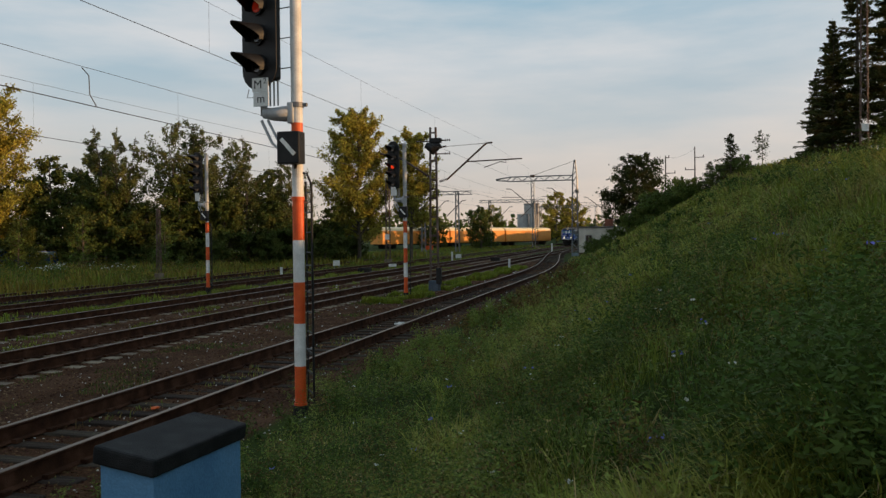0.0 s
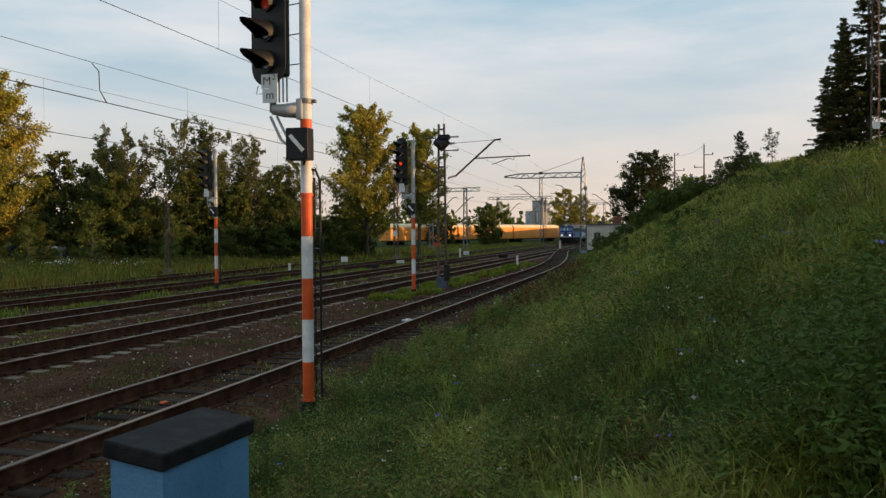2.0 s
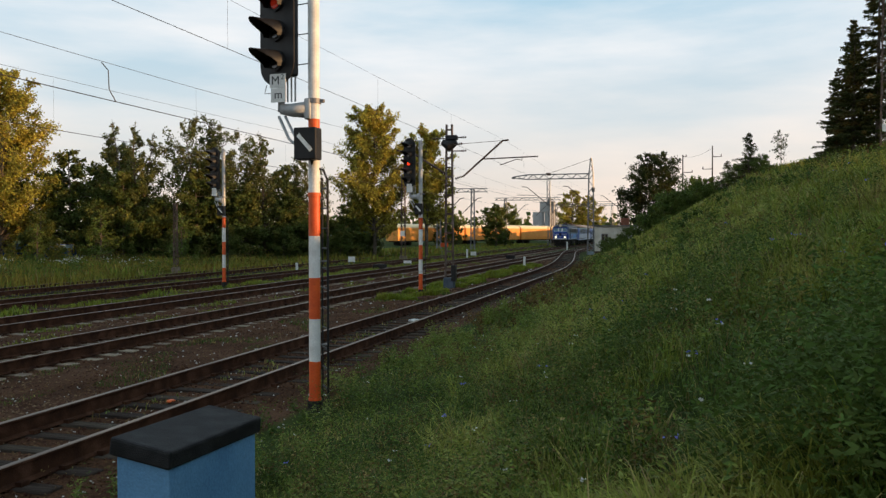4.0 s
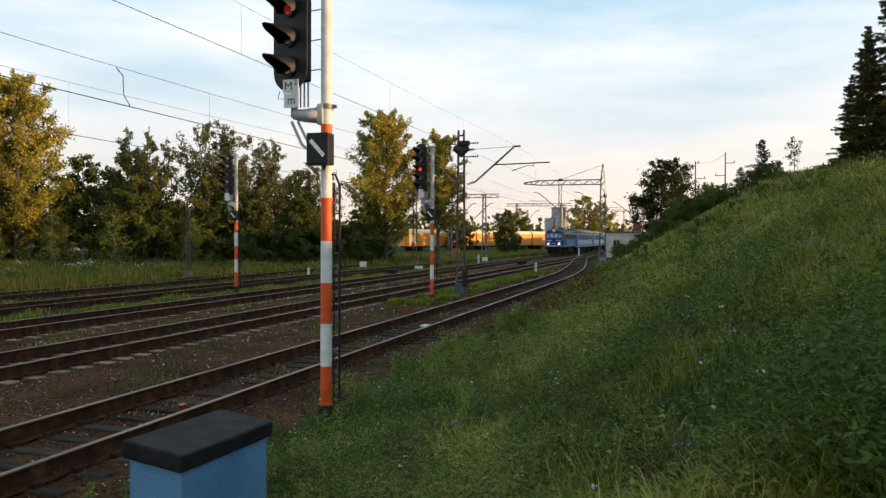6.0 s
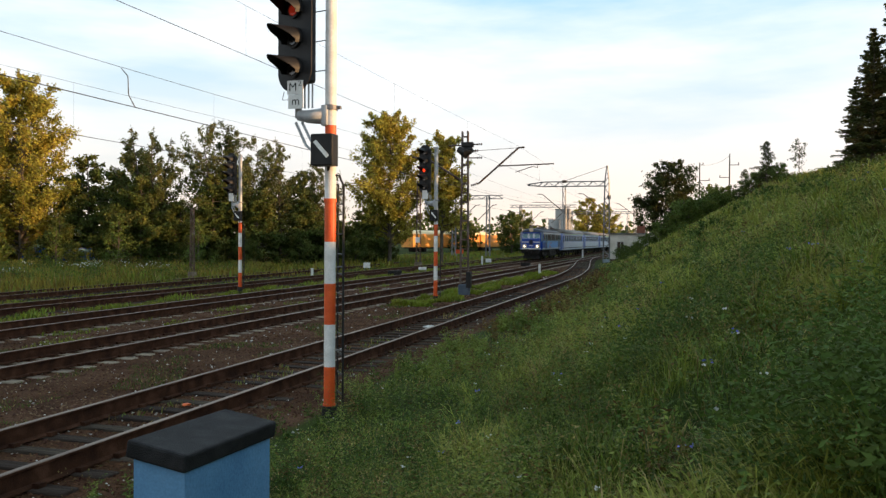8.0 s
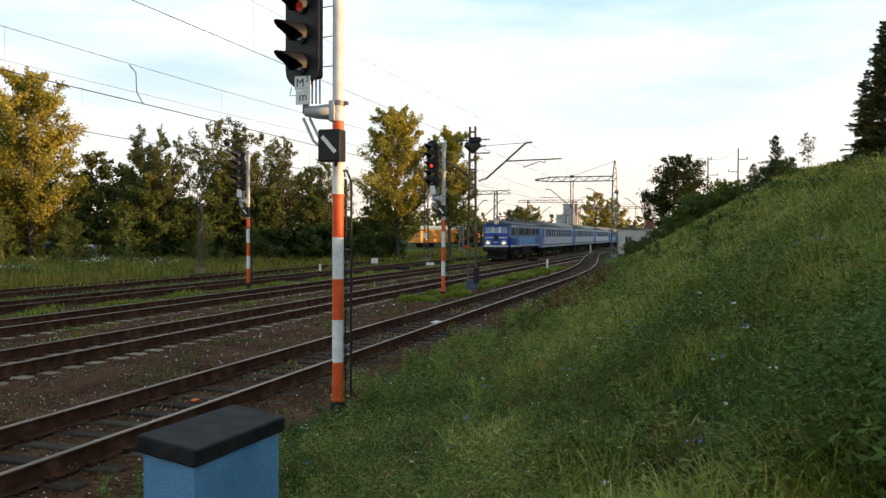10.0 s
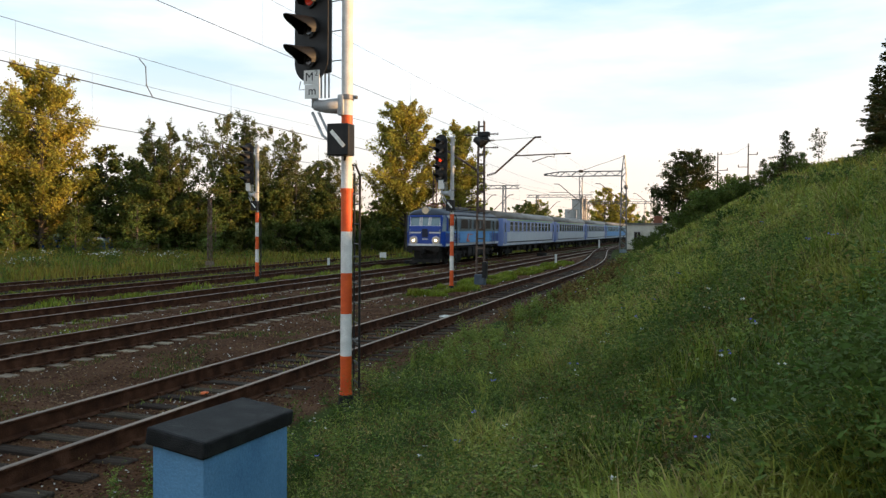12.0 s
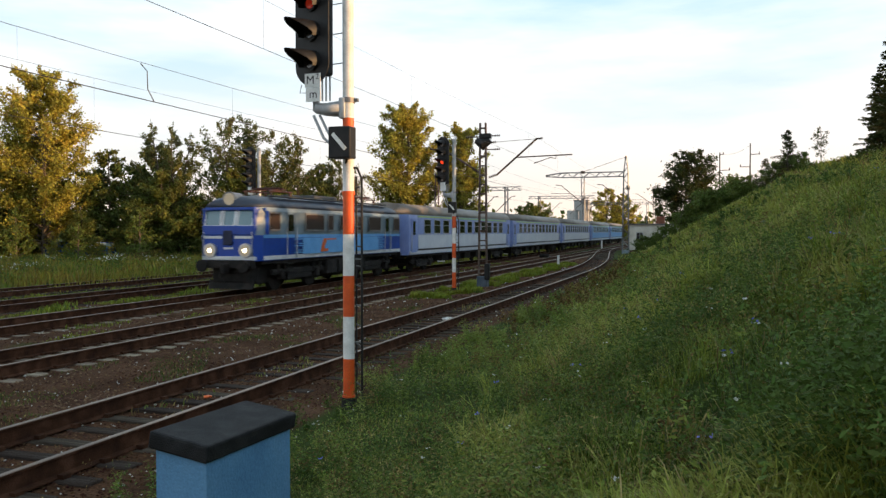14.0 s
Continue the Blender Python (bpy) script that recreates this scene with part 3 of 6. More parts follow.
def locomotive():
    t = thing("locomotive", -17.1, 177.8, RAIL_TOP_Z, "royal blue and light blue electric locomotive with lit headlights", "locomotive")
    L = 15.2
    low = [(-1.46, 1.22), (1.46, 1.22), (1.48, 1.30), (1.48, 2.2), (-1.48, 2.2), (-1.48, 1.30)]
    up = [(-1.48, 2.2), (1.48, 2.2), (1.46, 3.12), (1.42, 3.26), (-1.42, 3.26), (-1.46, 3.12)]
    roof = [(-1.42, 3.26), (1.42, 3.26), (1.28, 3.46), (1.0, 3.62), (0.5, 3.73), (0, 3.76), (-0.5, 3.73), (-1.0, 3.62), (-1.28, 3.46)]
    Mesh().sweep(low, [((0, 0.0, 0), (0.93, 0, 0), (0, 0, 1)), ((0, 0.28, 0), (1, 0, 0), (0, 0, 1)), ((0, L - 0.28, 0), (1, 0, 0), (0, 0, 1)), ((0, L, 0), (0.93, 0, 0), (0, 0, 1))]).ob("lower_body", LOCO_BLUE, t)

    def raked(outline, z0, k, ends=0.93):
        return [((0, 0.0 - k * z0, 0), (ends, 0, 0), (0, k, 1)), ((0, 0.3 - k * z0, 0), (1, 0, 0), (0, k, 1)), ((0, L - 0.3 + k * z0, 0), (1, 0, 0), (0, -k, 1)), ((0, L + k * z0, 0), (ends, 0, 0), (0, -k, 1))]
    Mesh().sweep(up, raked(up, 2.2, 0.22)).ob("upper_body", LOCO_GREY, t, "grey blue upper body")
    st = [((0, 0.05, 0), (0.90, 0, 0), (0, 0.0, 1)), ((0, 0.55, -0.0), (0.97, 0, 0), (0, 0, 1)), ((0, 1.6, 0), (1, 0, 0), (0, 0, 1)), ((0, L - 1.6, 0), (1, 0, 0), (0, 0, 1)), ((0, L - 0.55, 0), (0.97, 0, 0), (0, 0, 1)), ((0, L - 0.05, 0), (0.90, 0, 0), (0, 0, 1))]
    rf = Mesh()
    k = len(roof)
    for i, (o, ax, bx) in enumerate(st):
        h = (0.55, 0.9, 1, 1, 0.9, 0.55)[i]
        for a, b in roof:
            rf.v.append((a * ax[0], o[1], 3.26 + (b - 3.26) * h))
    for i in range(len(st) - 1):
        for j in range(k):
            rf.f.append((i * k + j, i * k + (j + 1) % k, (i + 1) * k + (j + 1) % k, (i + 1) * k + j))
            rf.m.append(0)
    rf.f += [tuple(range(k - 1, -1, -1)), tuple((len(st) - 1) * k + j for j in range(k))]
    rf.m += [0, 0]
    rf.ob("roof", mat("loco_roof_blue_grey", [(0.03, 0.04, 0.065), (0.05, 0.06, 0.085)], 2, 0.5, 0, 0.1, 20), t, "dark blue grey roof", True)
    # cab front, dark blue face round the windscreens
    f = Mesh()
    f.box((0, 0.20, 2.38), (2.78, 0.50, 0.36), 0, 0.03)
    for x0, x1 in ((-1.36, -1.28), (1.28, 1.36)):
        f.box(((x0 + x1) / 2, 0.22, 2.86), (0.10, 0.42, 0.66), 0, 0.02)
    f.box((0, 0.17, 3.20), (2.62, 0.24, 0.13), 0, 0.03)
    f.ob("cab_front", LOCO_BLUE, t, "royal blue cab front")
    rot = Euler((math.atan(0.22) * -1, 0, 0))
    for x0, x1 in ((-1.26, -0.44), (-0.30, 0.30), (0.44, 1.26)):
        w, cx = x1 - x0, (x0 + x1) / 2
        fr = Mesh()
        y = 0.10
        for dx, dz, sx, sz in ((0, 0.33, w + 0.10, 0.09), (0, -0.33, w + 0.10, 0.09), (-w / 2, 0, 0.10, 0.6), (w / 2, 0, 0.10, 0.6)):
            fr.box((cx + dx, y + dz * 0.22, 2.86 + dz), (sx, 0.07, sz), 0, 0.012, rot)
        fo = fr.ob("windscreen_frame", STRIPE_WHITE, t, "pale windscreen frame")
        Mesh().box((cx, y + 0.02, 2.86), (w - 0.04, 0.04, 0.58), 0, 0, rot).ob("windscreen", CAB_GLASS, fo, "windscreen with the sky's pale reflection in its colour")
    # face details
    for x in (-0.83, 0.83):
        Mesh().box((x, -0.006, 2.12), (0.98, 0.02, 0.10)).ob("face_stripe", STRIPE_WHITE, t, "pale face stripe")
    Mesh().box((0, -0.03, 2.10), (0.50, 0.08, 0.56), 0, 0.03).ob("equipment_cover", mat("navy_cover_paint", [(0.006, 0.010, 0.035), (0.010, 0.016, 0.05)], 4, 0.5), t, "dark navy cover on the nose")
    Mesh().box((0, -0.012, 1.70), (0.50, 0.02, 0.07)).ob("plate_bar", STRIPE_WHITE, t, "plain pale plate")
    for x in (-0.76, 0.76):
        h = Mesh()
        h.tube([(x, 0.06, 1.62), (x, -0.10, 1.62)], [0.29, 0.27], 20)
        ho = h.ob("headlight", SILVER, t, "round silver headlight")
        Mesh().tube([(x, -0.10, 1.62), (x, -0.112, 1.62)], [0.21, 0.20], 20).ob("lens", LAMP_WARM, ho, "lit warm lens")
        Mesh().tube([(x, -0.112, 1.62), (x, -0.125, 1.62)], [0.085, 0.07], 14).ob("bulb", LAMP_WHITE, ho, "bright bulb")
    h = Mesh().tube([(0, 0.75, 3.56), (0, 0.06, 3.56)], [0.26, 0.29], 20).ob("roof_headlight", GALV, t, "round roof headlight")
    Mesh().tube([(0, 0.06, 3.56), (0, 0.045, 3.56)], [0.23, 0.22], 20).ob("lens", LAMP_WARM, h, "lit warm lens")
    Mesh().box((0, 0.02, 1.33), (2.80, 0.12, 0.14), 0, 0.02).ob("front_stripe", STRIPE_WHITE, t, "white lower stripe")
    Mesh().box((0, -0.02, 1.10), (2.7, 0.22, 0.30), 0, 0.03).ob("buffer_beam", UNDER, t)
    Mesh().add([(-1.15, 0.08, 0.15), (1.15, 0.08, 0.15), (1.1, 0.22, 0.50), (-1.1, 0.22, 0.50), (-1.15, 0.13, 0.15), (1.15, 0.13, 0.15), (1.1, 0.28, 0.50), (-1.1, 0.28, 0.50)],
               [(0, 1, 2, 3), (4, 7, 6, 5), (0, 4, 5, 1), (3, 2, 6, 7), (0, 3, 7, 4), (1, 5, 6, 2)]).ob("snow_plough", UNDER, t, "grimy black snow plough")
    Mesh().box((0, -0.25, 0.95), (0.22, 0.4, 0.35), 0, 0.04).ob("coupling", UNDER, t)
    buffers(t, -0.05, -1)
    buffers(t, L + 0.05, 1)
    for x in (-1.32, 1.32):
        Mesh().tube([(x, -0.02, 1.2), (x, -0.06, 1.5), (x, -0.06, 2.3), (x, 0.1, 2.5)], 0.018, 6).ob("hand_rail", SILVER, t, "steel hand rail")
    # sides
    for sx in (-1, 1):
        m = Mesh()
        side_panel(m, sx, 3.4, L - 3.6, 1.42, 2.08)
        for i in range(7):
            zz = 1.47 + i * 0.09
            side_panel(m, sx, 2.6 + 0.35 * (i % 3), 3.4, zz, zz + 0.045)
            side_panel(m, sx, L - 3.6, L - 3.0 + 0.25 * (i % 2), zz, zz + 0.045)
        m.ob("light_blue_panel", LIGHT_BLUE, t, "light blue panel with ragged ends")
        m = Mesh()
        side_panel(m, sx, 0.3, L - 0.3, 2.09, 2.22, 0, 0.016)
        m.ob("waist_stripe", LIGHT_BLUE, t)
        m = Mesh()
        side_panel(m, sx, 0.35, L - 0.35, 3.13, 3.24, 0, 0.05, 1.425)
        m.ob("cantrail", LOCO_BLUE, t, "dark blue strip above the windows")
        for ya in (0.40, L - 0.56):
            m = Mesh()
            side_panel(m, sx, ya, ya + 0.16, 2.22, 3.13, 0, 0.014, 1.475)
            m.ob("corner_pillar", LOCO_BLUE, t, "royal blue corner pillar")
        m = Mesh()
        side_panel(m, sx, 0.3, L - 0.3, 1.26, 1.41, 0, 0.016)
        m.ob("sill_stripe", STRIPE_WHITE, t, "white sill stripe")
        m = Mesh()
        if sx > 0:
            for (y0, y1, z0, z1) in ((5.25, 6.55, 1.98, 2.04), (5.20, 5.55, 1.86, 1.98), (5.12, 5.44, 1.74, 1.86), (5.05, 5.36, 1.60, 1.74), (5.0, 5.7, 1.48, 1.60)):
                side_panel(m, sx, y0, y1, z0, z1, 0, 0.02)
            m.ob("emblem", LOGO_ORANGE, t, "orange emblem shape")
        for y0, y1 in ((0.62, 1.42), (3.6, 5.3), (5.75, 6.25), (7.0, 8.5), (9.0, 9.6), (10.4, 11.9), (L - 1.42, L - 0.62)):
            w = Mesh()
            for a, b, c, d in ((y0 - 0.05, y1 + 0.05, 2.36, 2.42), (y0 - 0.05, y1 + 0.05, 3.03, 3.09), (y0 - 0.05, y0 + 0.02, 2.46, 3.03), (y1 - 0.02, y1 + 0.05, 2.46, 3.03)):
                side_panel(w, sx, a, b, c, d, 0, 0.026, 1.478)
            wo = w.ob("side_window_frame", GALV, t)
            g = Mesh()
            side_panel(g, sx, y0, y1, 2.41, 3.04, 0, 0.014, 1.478)
            g.ob("side_window", LOCO_GLASS, wo, "dark side window")
        for yd in (2.0, L - 2.7):
            d = Mesh()
            side_panel(d, sx, yd, yd + 0.03, 1.3, 3.1, 0, 0.02)
            side_panel(d, sx, yd + 0.67, yd + 0.70, 1.3, 3.1, 0, 0.02)
            do = d.ob("door_edge", LOCO_GREY, t)
            g = Mesh()
            side_panel(g, sx, yd + 0.14, yd + 0.56, 2.35, 3.02, 0, 0.016, 1.478)
            g.ob("door_window", DARK_GLASS, do)
            for dy in (-0.06, 0.76):
                Mesh().tube([(sx * 1.53, yd + dy, 1.3), (sx * 1.53, yd + dy, 2.5)], 0.018, 6).ob("grab_rail", SILVER, t)
            for z in (0.45, 0.75, 1.05):
                Mesh().box((sx * 1.38, yd + 0.35, z), (0.22, 0.5, 0.04)).ob("cab_step", UNDER, t)
    # roof gear: walkways, boxes, folded pantographs
    r = Mesh()
    for sx in (-0.95, 0.95):
        r.box((sx, L / 2, 3.74), (0.35, L - 3.2, 0.05), 0, 0.01)
    r.box((0, L / 2, 3.86), (0.9, 2.4, 0.22), 0, 0.04).box((0, 4.9, 3.82), (0.5, 0.9, 0.2), 0, 0.04)
    r.ob("roof_walkway", ROOF_GREY, t)
    for yc in (3.0, L - 3.0):
        p = Mesh()
        for sx in (-0.6, 0.6):
            p.tube([(sx, yc - 1.0, 3.96), (sx, yc + 1.0, 3.98)], 0.035, 6)
            p.tube([(sx * 0.9, yc - 0.9, 4.0), (sx * 0.7, yc + 0.8, 4.08)], 0.025, 6)
            for dy in (-0.8, 0.8):
                Mesh().tube([(sx, yc + dy, 3.62), (sx, yc + dy, 3.97)], 0.06, 8).ob("roof_insulator", INSULATOR, t)
        p.tube([(-0.65, yc - 0.25, 4.10), (0.65, yc - 0.25, 4.10)], 0.04, 6).tube([(-0.65, yc + 0.15, 4.10), (0.65, yc + 0.15, 4.10)], 0.04, 6)
        p.ob("folded_pantograph", PANTO_RED, t, "reddish folded pantograph")
    # rear pantograph raised to the wire
    yc = L - 3.0
    p = Mesh()
    for sx in (-0.45, 0.45):
        p.tube([(sx, yc + 0.5, 4.0), (sx * 0.6, yc - 0.7, 4.6), (sx * 0.4, yc + 0.1, 5.14)], 0.022, 6)
    p.tube([(-0.85, yc + 0.1, 5.12), (-0.6, yc + 0.1, 5.18), (0.6, yc + 0.1, 5.18), (0.85, yc + 0.1, 5.12)], 0.025, 6)
    p.ob("raised_pantograph", PANTO_RED, t)
    u = Mesh()
    u.box((0, L / 2, 0.85), (2.3, 2.6, 0.7), 0, 0.05).box((0, L / 2, 1.16), (2.6, L - 0.8, 0.16), 0, 0.02)
    u.box((0, L / 2, 0.72), (1.7, L - 1.4, 0.8), 0, 0.05)
    for sx in (-1.12, 1.12):
        for yy, ln in ((6.4, 1.0), (7.7, 1.2), (9.0, 0.9)):
            u.box((sx, yy, 0.78), (0.5, ln, 0.62), 0, 0.04)
    u.ob("underframe", UNDER, t)
    Mesh().box((0, 0.42, 0.68), (1.9, 0.55, 0.62), 0, 0.08).ob("front_skirt", UNDER, t, "grimy black front skirt")
    Mesh().tube([(-0.35, -0.1, 1.0), (-0.32, -0.22, 0.6), (-0.1, -0.16, 0.42)], 0.03, 6).ob("brake_hose", UNDER, t)
    # the body is drawn in towards both noses
    for c in t.children_recursive:
        if c.type == "MESH" and c.name.split(".")[0] not in ("headlight", "lens", "bulb", "buffer", "roof_headlight"):
            for v in c.data.vertices:
                end = max(0.0, 0.6 - min(v.co.y, L - v.co.y)) / 0.6
                v.co.x *= 0.95 * (1 - 0.15 * min(end, 1.1) ** 1.5)
    ws = bogie(t, 3.6, 3.05, 0.62) + bogie(t, L - 3.6, 3.05, 0.62)
    return t, ws


def coach(label, windows, band, lower):
    t = thing("passenger_coach", -17.1, 200, RAIL_TOP_Z, label, "railway coach", group="coaches of the passenger train")
    L = 25.7
    body = [(-1.38, 1.0), (1.38, 1.0), (1.43, 1.2), (1.45, 2.0), (1.43, 3.1), (1.40, 3.30), (-1.40, 3.30), (-1.43, 3.1), (-1.45, 2.0), (-1.43, 1.2)]
    roof = [(-1.41, 3.30), (1.41, 3.30), (1.33, 3.55), (1.10, 3.78), (0.7, 3.93), (0, 4.0), (-0.7, 3.93), (-1.10, 3.78), (-1.33, 3.55)]
    ident = ((1, 0, 0), (0, 0, 1))
    Mesh().sweep(body, [((0, 0.35, 0), *ident), ((0, L, 0), *ident)]).ob("body", COACH_LILAC, t)
    Mesh().sweep(roof, [((0, 0.35, 0), *ident), ((0, L, 0), *ident)]).ob("roof", COACH_ROOF, t, "weathered grey roof", True)
    for sx in (-1, 1):
        m = Mesh()
        side_panel(m, sx, 1.9, L - 1.5, 1.34, 2.16, 0, 0.012, 1.448)
        m.ob("pale_band", lower, t)
        m = Mesh()
        side_panel(m, sx, 1.9, L - 1.5, 1.24, 1.33, 0, 0.014, 1.445)
        m.ob("dark_line", BLACK_PAINT, t)
        m = Mesh()
        side_panel(m, sx, 0.5, L - 0.2, 1.04, 1.23, 0, 0.014, 1.425)
        m.ob("sill_band", COACH_PALE, t)
        m = Mesh()
        side_panel(m, sx, 1.9, L - 1.5, 3.16, 3.26, 0, 0.03, 1.415)
        m.ob("class_line", COACH_GREEN, t, "yellow green line above the windows")
        m = Mesh()
        side_panel(m, sx, 1.9, L - 1.5, 2.17, 3.15, 0, 0.010, 1.446)
        m.ob("window_band", band, t)
        n = windows
        pitch = (L - 5.2) / n
        for i in range(n):
            yc = 2.6 + pitch * (i + 0.5)
            w = pitch * 0.62
            fr = Mesh()
            for a, b, c, d in ((yc - w / 2 - 0.05, yc + w / 2 + 0.05, 2.20, 2.25), (yc - w / 2 - 0.05, yc + w / 2 + 0.05, 3.02, 3.07), (yc - w / 2 - 0.05, yc - w / 2, 2.25, 3.02), (yc + w / 2, yc + w / 2 + 0.05, 2.25, 3.02), (yc - w / 2, yc + w / 2, 2.70, 2.735)):
                side_panel(fr, sx, a, b, c, d, 0, 0.03, 1.45)
            fo = fr.ob("window_frame", SILVER, t)
            g = Mesh()
            side_panel(g, sx, yc - w / 2, yc + w / 2, 2.25, 3.02, 0, 0.022, 1.446)
            g.ob("pane", DARK_GLASS, fo)
        for yd in (0.75, L - 1.25):
            d = Mesh()
            side_panel(d, sx, yd, yd + 0.78, 1.15, 3.05, 0, 0.02, 1.45)
            do = d.ob("door", COACH_LILAC, t)
            g = Mesh()
            side_panel(g, sx, yd + 0.2, yd + 0.58, 2.15, 2.95, 0, 0.014, 1.468)
            g.ob("door_window", DARK_GLASS, do)
            h = Mesh().tube([(sx * 1.50, yd - 0.08, 1.3), (sx * 1.50, yd - 0.08, 2.3)], 0.02, 6).ob("grab_rail", SILVER, t)
    for y in (0.30, L + 0.05):
        e = Mesh()
        e.box((0, y, 2.15), (1.1, 0.25, 2.2), 0, 0.06)
        e.ob("gangway", UNDER, t)
    u = Mesh().box((0, L / 2, 0.95), (2.5, L - 1.0, 0.16))
    for yy in (8.2, 11.0, 13.6, 16.6):
        u.box((0.75, yy, 0.68), (0.7, 1.5, 0.45), 0, 0.04).box((-0.75, yy + 0.4, 0.68), (0.7, 1.2, 0.45), 0, 0.04)
    u.ob("underframe", UNDER, t)
    ws = bogie(t, 3.6, 2.5, 0.46) + bogie(t, L - 3.3, 2.5, 0.46)
    buffers(t, 0.1, -1)
    buffers(t, L + 0.1, 1)
    return t, ws


def front_at(t):
    """Where the locomotive's face stands along the track."""
    return 178.0 - 9.6 * t - 0.084 * t * t


LOCO, LOCO_WHEELS = locomotive()
COACHES = []
c1, W1 = coach("lilac blue passenger coach with white lower band behind the locomotive", 11, COACH_LILAC, COACH_PALE)
COACHES.append(c1)
for lab in ("lilac blue passenger coach with grey roof in mid train", "lilac blue passenger coach with grey roof far down the train"):
    c2 = copy_thing(c1, pose(-17.1, 200, RAIL_TOP_Z))
    c2["label"] = lab
    COACHES.append(c2)
c4, W4 = coach("darker blue passenger coach near the train's end", 10, LIGHT_BLUE, LIGHT_BLUE)
c4["label"] = "darker blue passenger coach near the train's end"
COACHES.append(c4)
c5 = copy_thing(c4, pose(-17.1, 200, RAIL_TOP_Z))
COACHES.append(c5)


# ---- signals ----
LENS_DARK = glass("dark_signal_lens", (0.015, 0.013, 0.012), 0.15)
LENS_RED = mat("lit_red_lens", [(0.5, 0.02, 0.01)], emit=((1.0, 0.06, 0.015), 0.9), bump=0)
LENS_RED_DIM = mat("dull_red_lens", [(0.35, 0.03, 0.015)], emit=((1.0, 0.06, 0.02), 0.08), bump=0, rough=0.2)
SIGN_WHITE = mat("sign_white", [(0.66, 0.66, 0.64), (0.78, 0.78, 0.76)], 6, 0.5, 0, 0.05)


def lettering(text, size, loc, parent, bold=0.0):
    c = bpy.data.curves.new("lettering", "FONT")
    c.body, c.size, c.align_x, c.align_y, c.extrude, c.offset = text, size, "CENTER", "CENTER", 0.001, bold
    c.materials.append(BLACK_PAINT)
    o = new("lettering", c)
    o.parent = parent
    o.matrix_basis = Matrix.Translation(loc) @ Matrix.Rotation(radians(90), 4, "X")
    return o


def hood(m, x, y, z, r, length):
    """A half-round visor, open below, tapering forward and drooping a little."""
    n = 12
    for th in (0.0, 0.012):
        k = len(m.v)
        for i in range(n + 1):
            a = math.pi * (-0.12 + 1.24 * i / n)
            m.v.append((x + (r + th) * math.cos(a), y, z + (r + th) * math.sin(a)))
            f = max(0.10, math.sin(a)) ** 0.6
            m.v.append((x + (r + th) * 0.85 * math.cos(a), y - length * f, z - 0.03 + (r + th) * 0.86 * math.sin(a)))
        for i in range(n):
            m.f.append((k + 2 * i, k + 2 * i + 1, k + 2 * i + 3, k + 2 * i + 2))
            m.m.append(0)


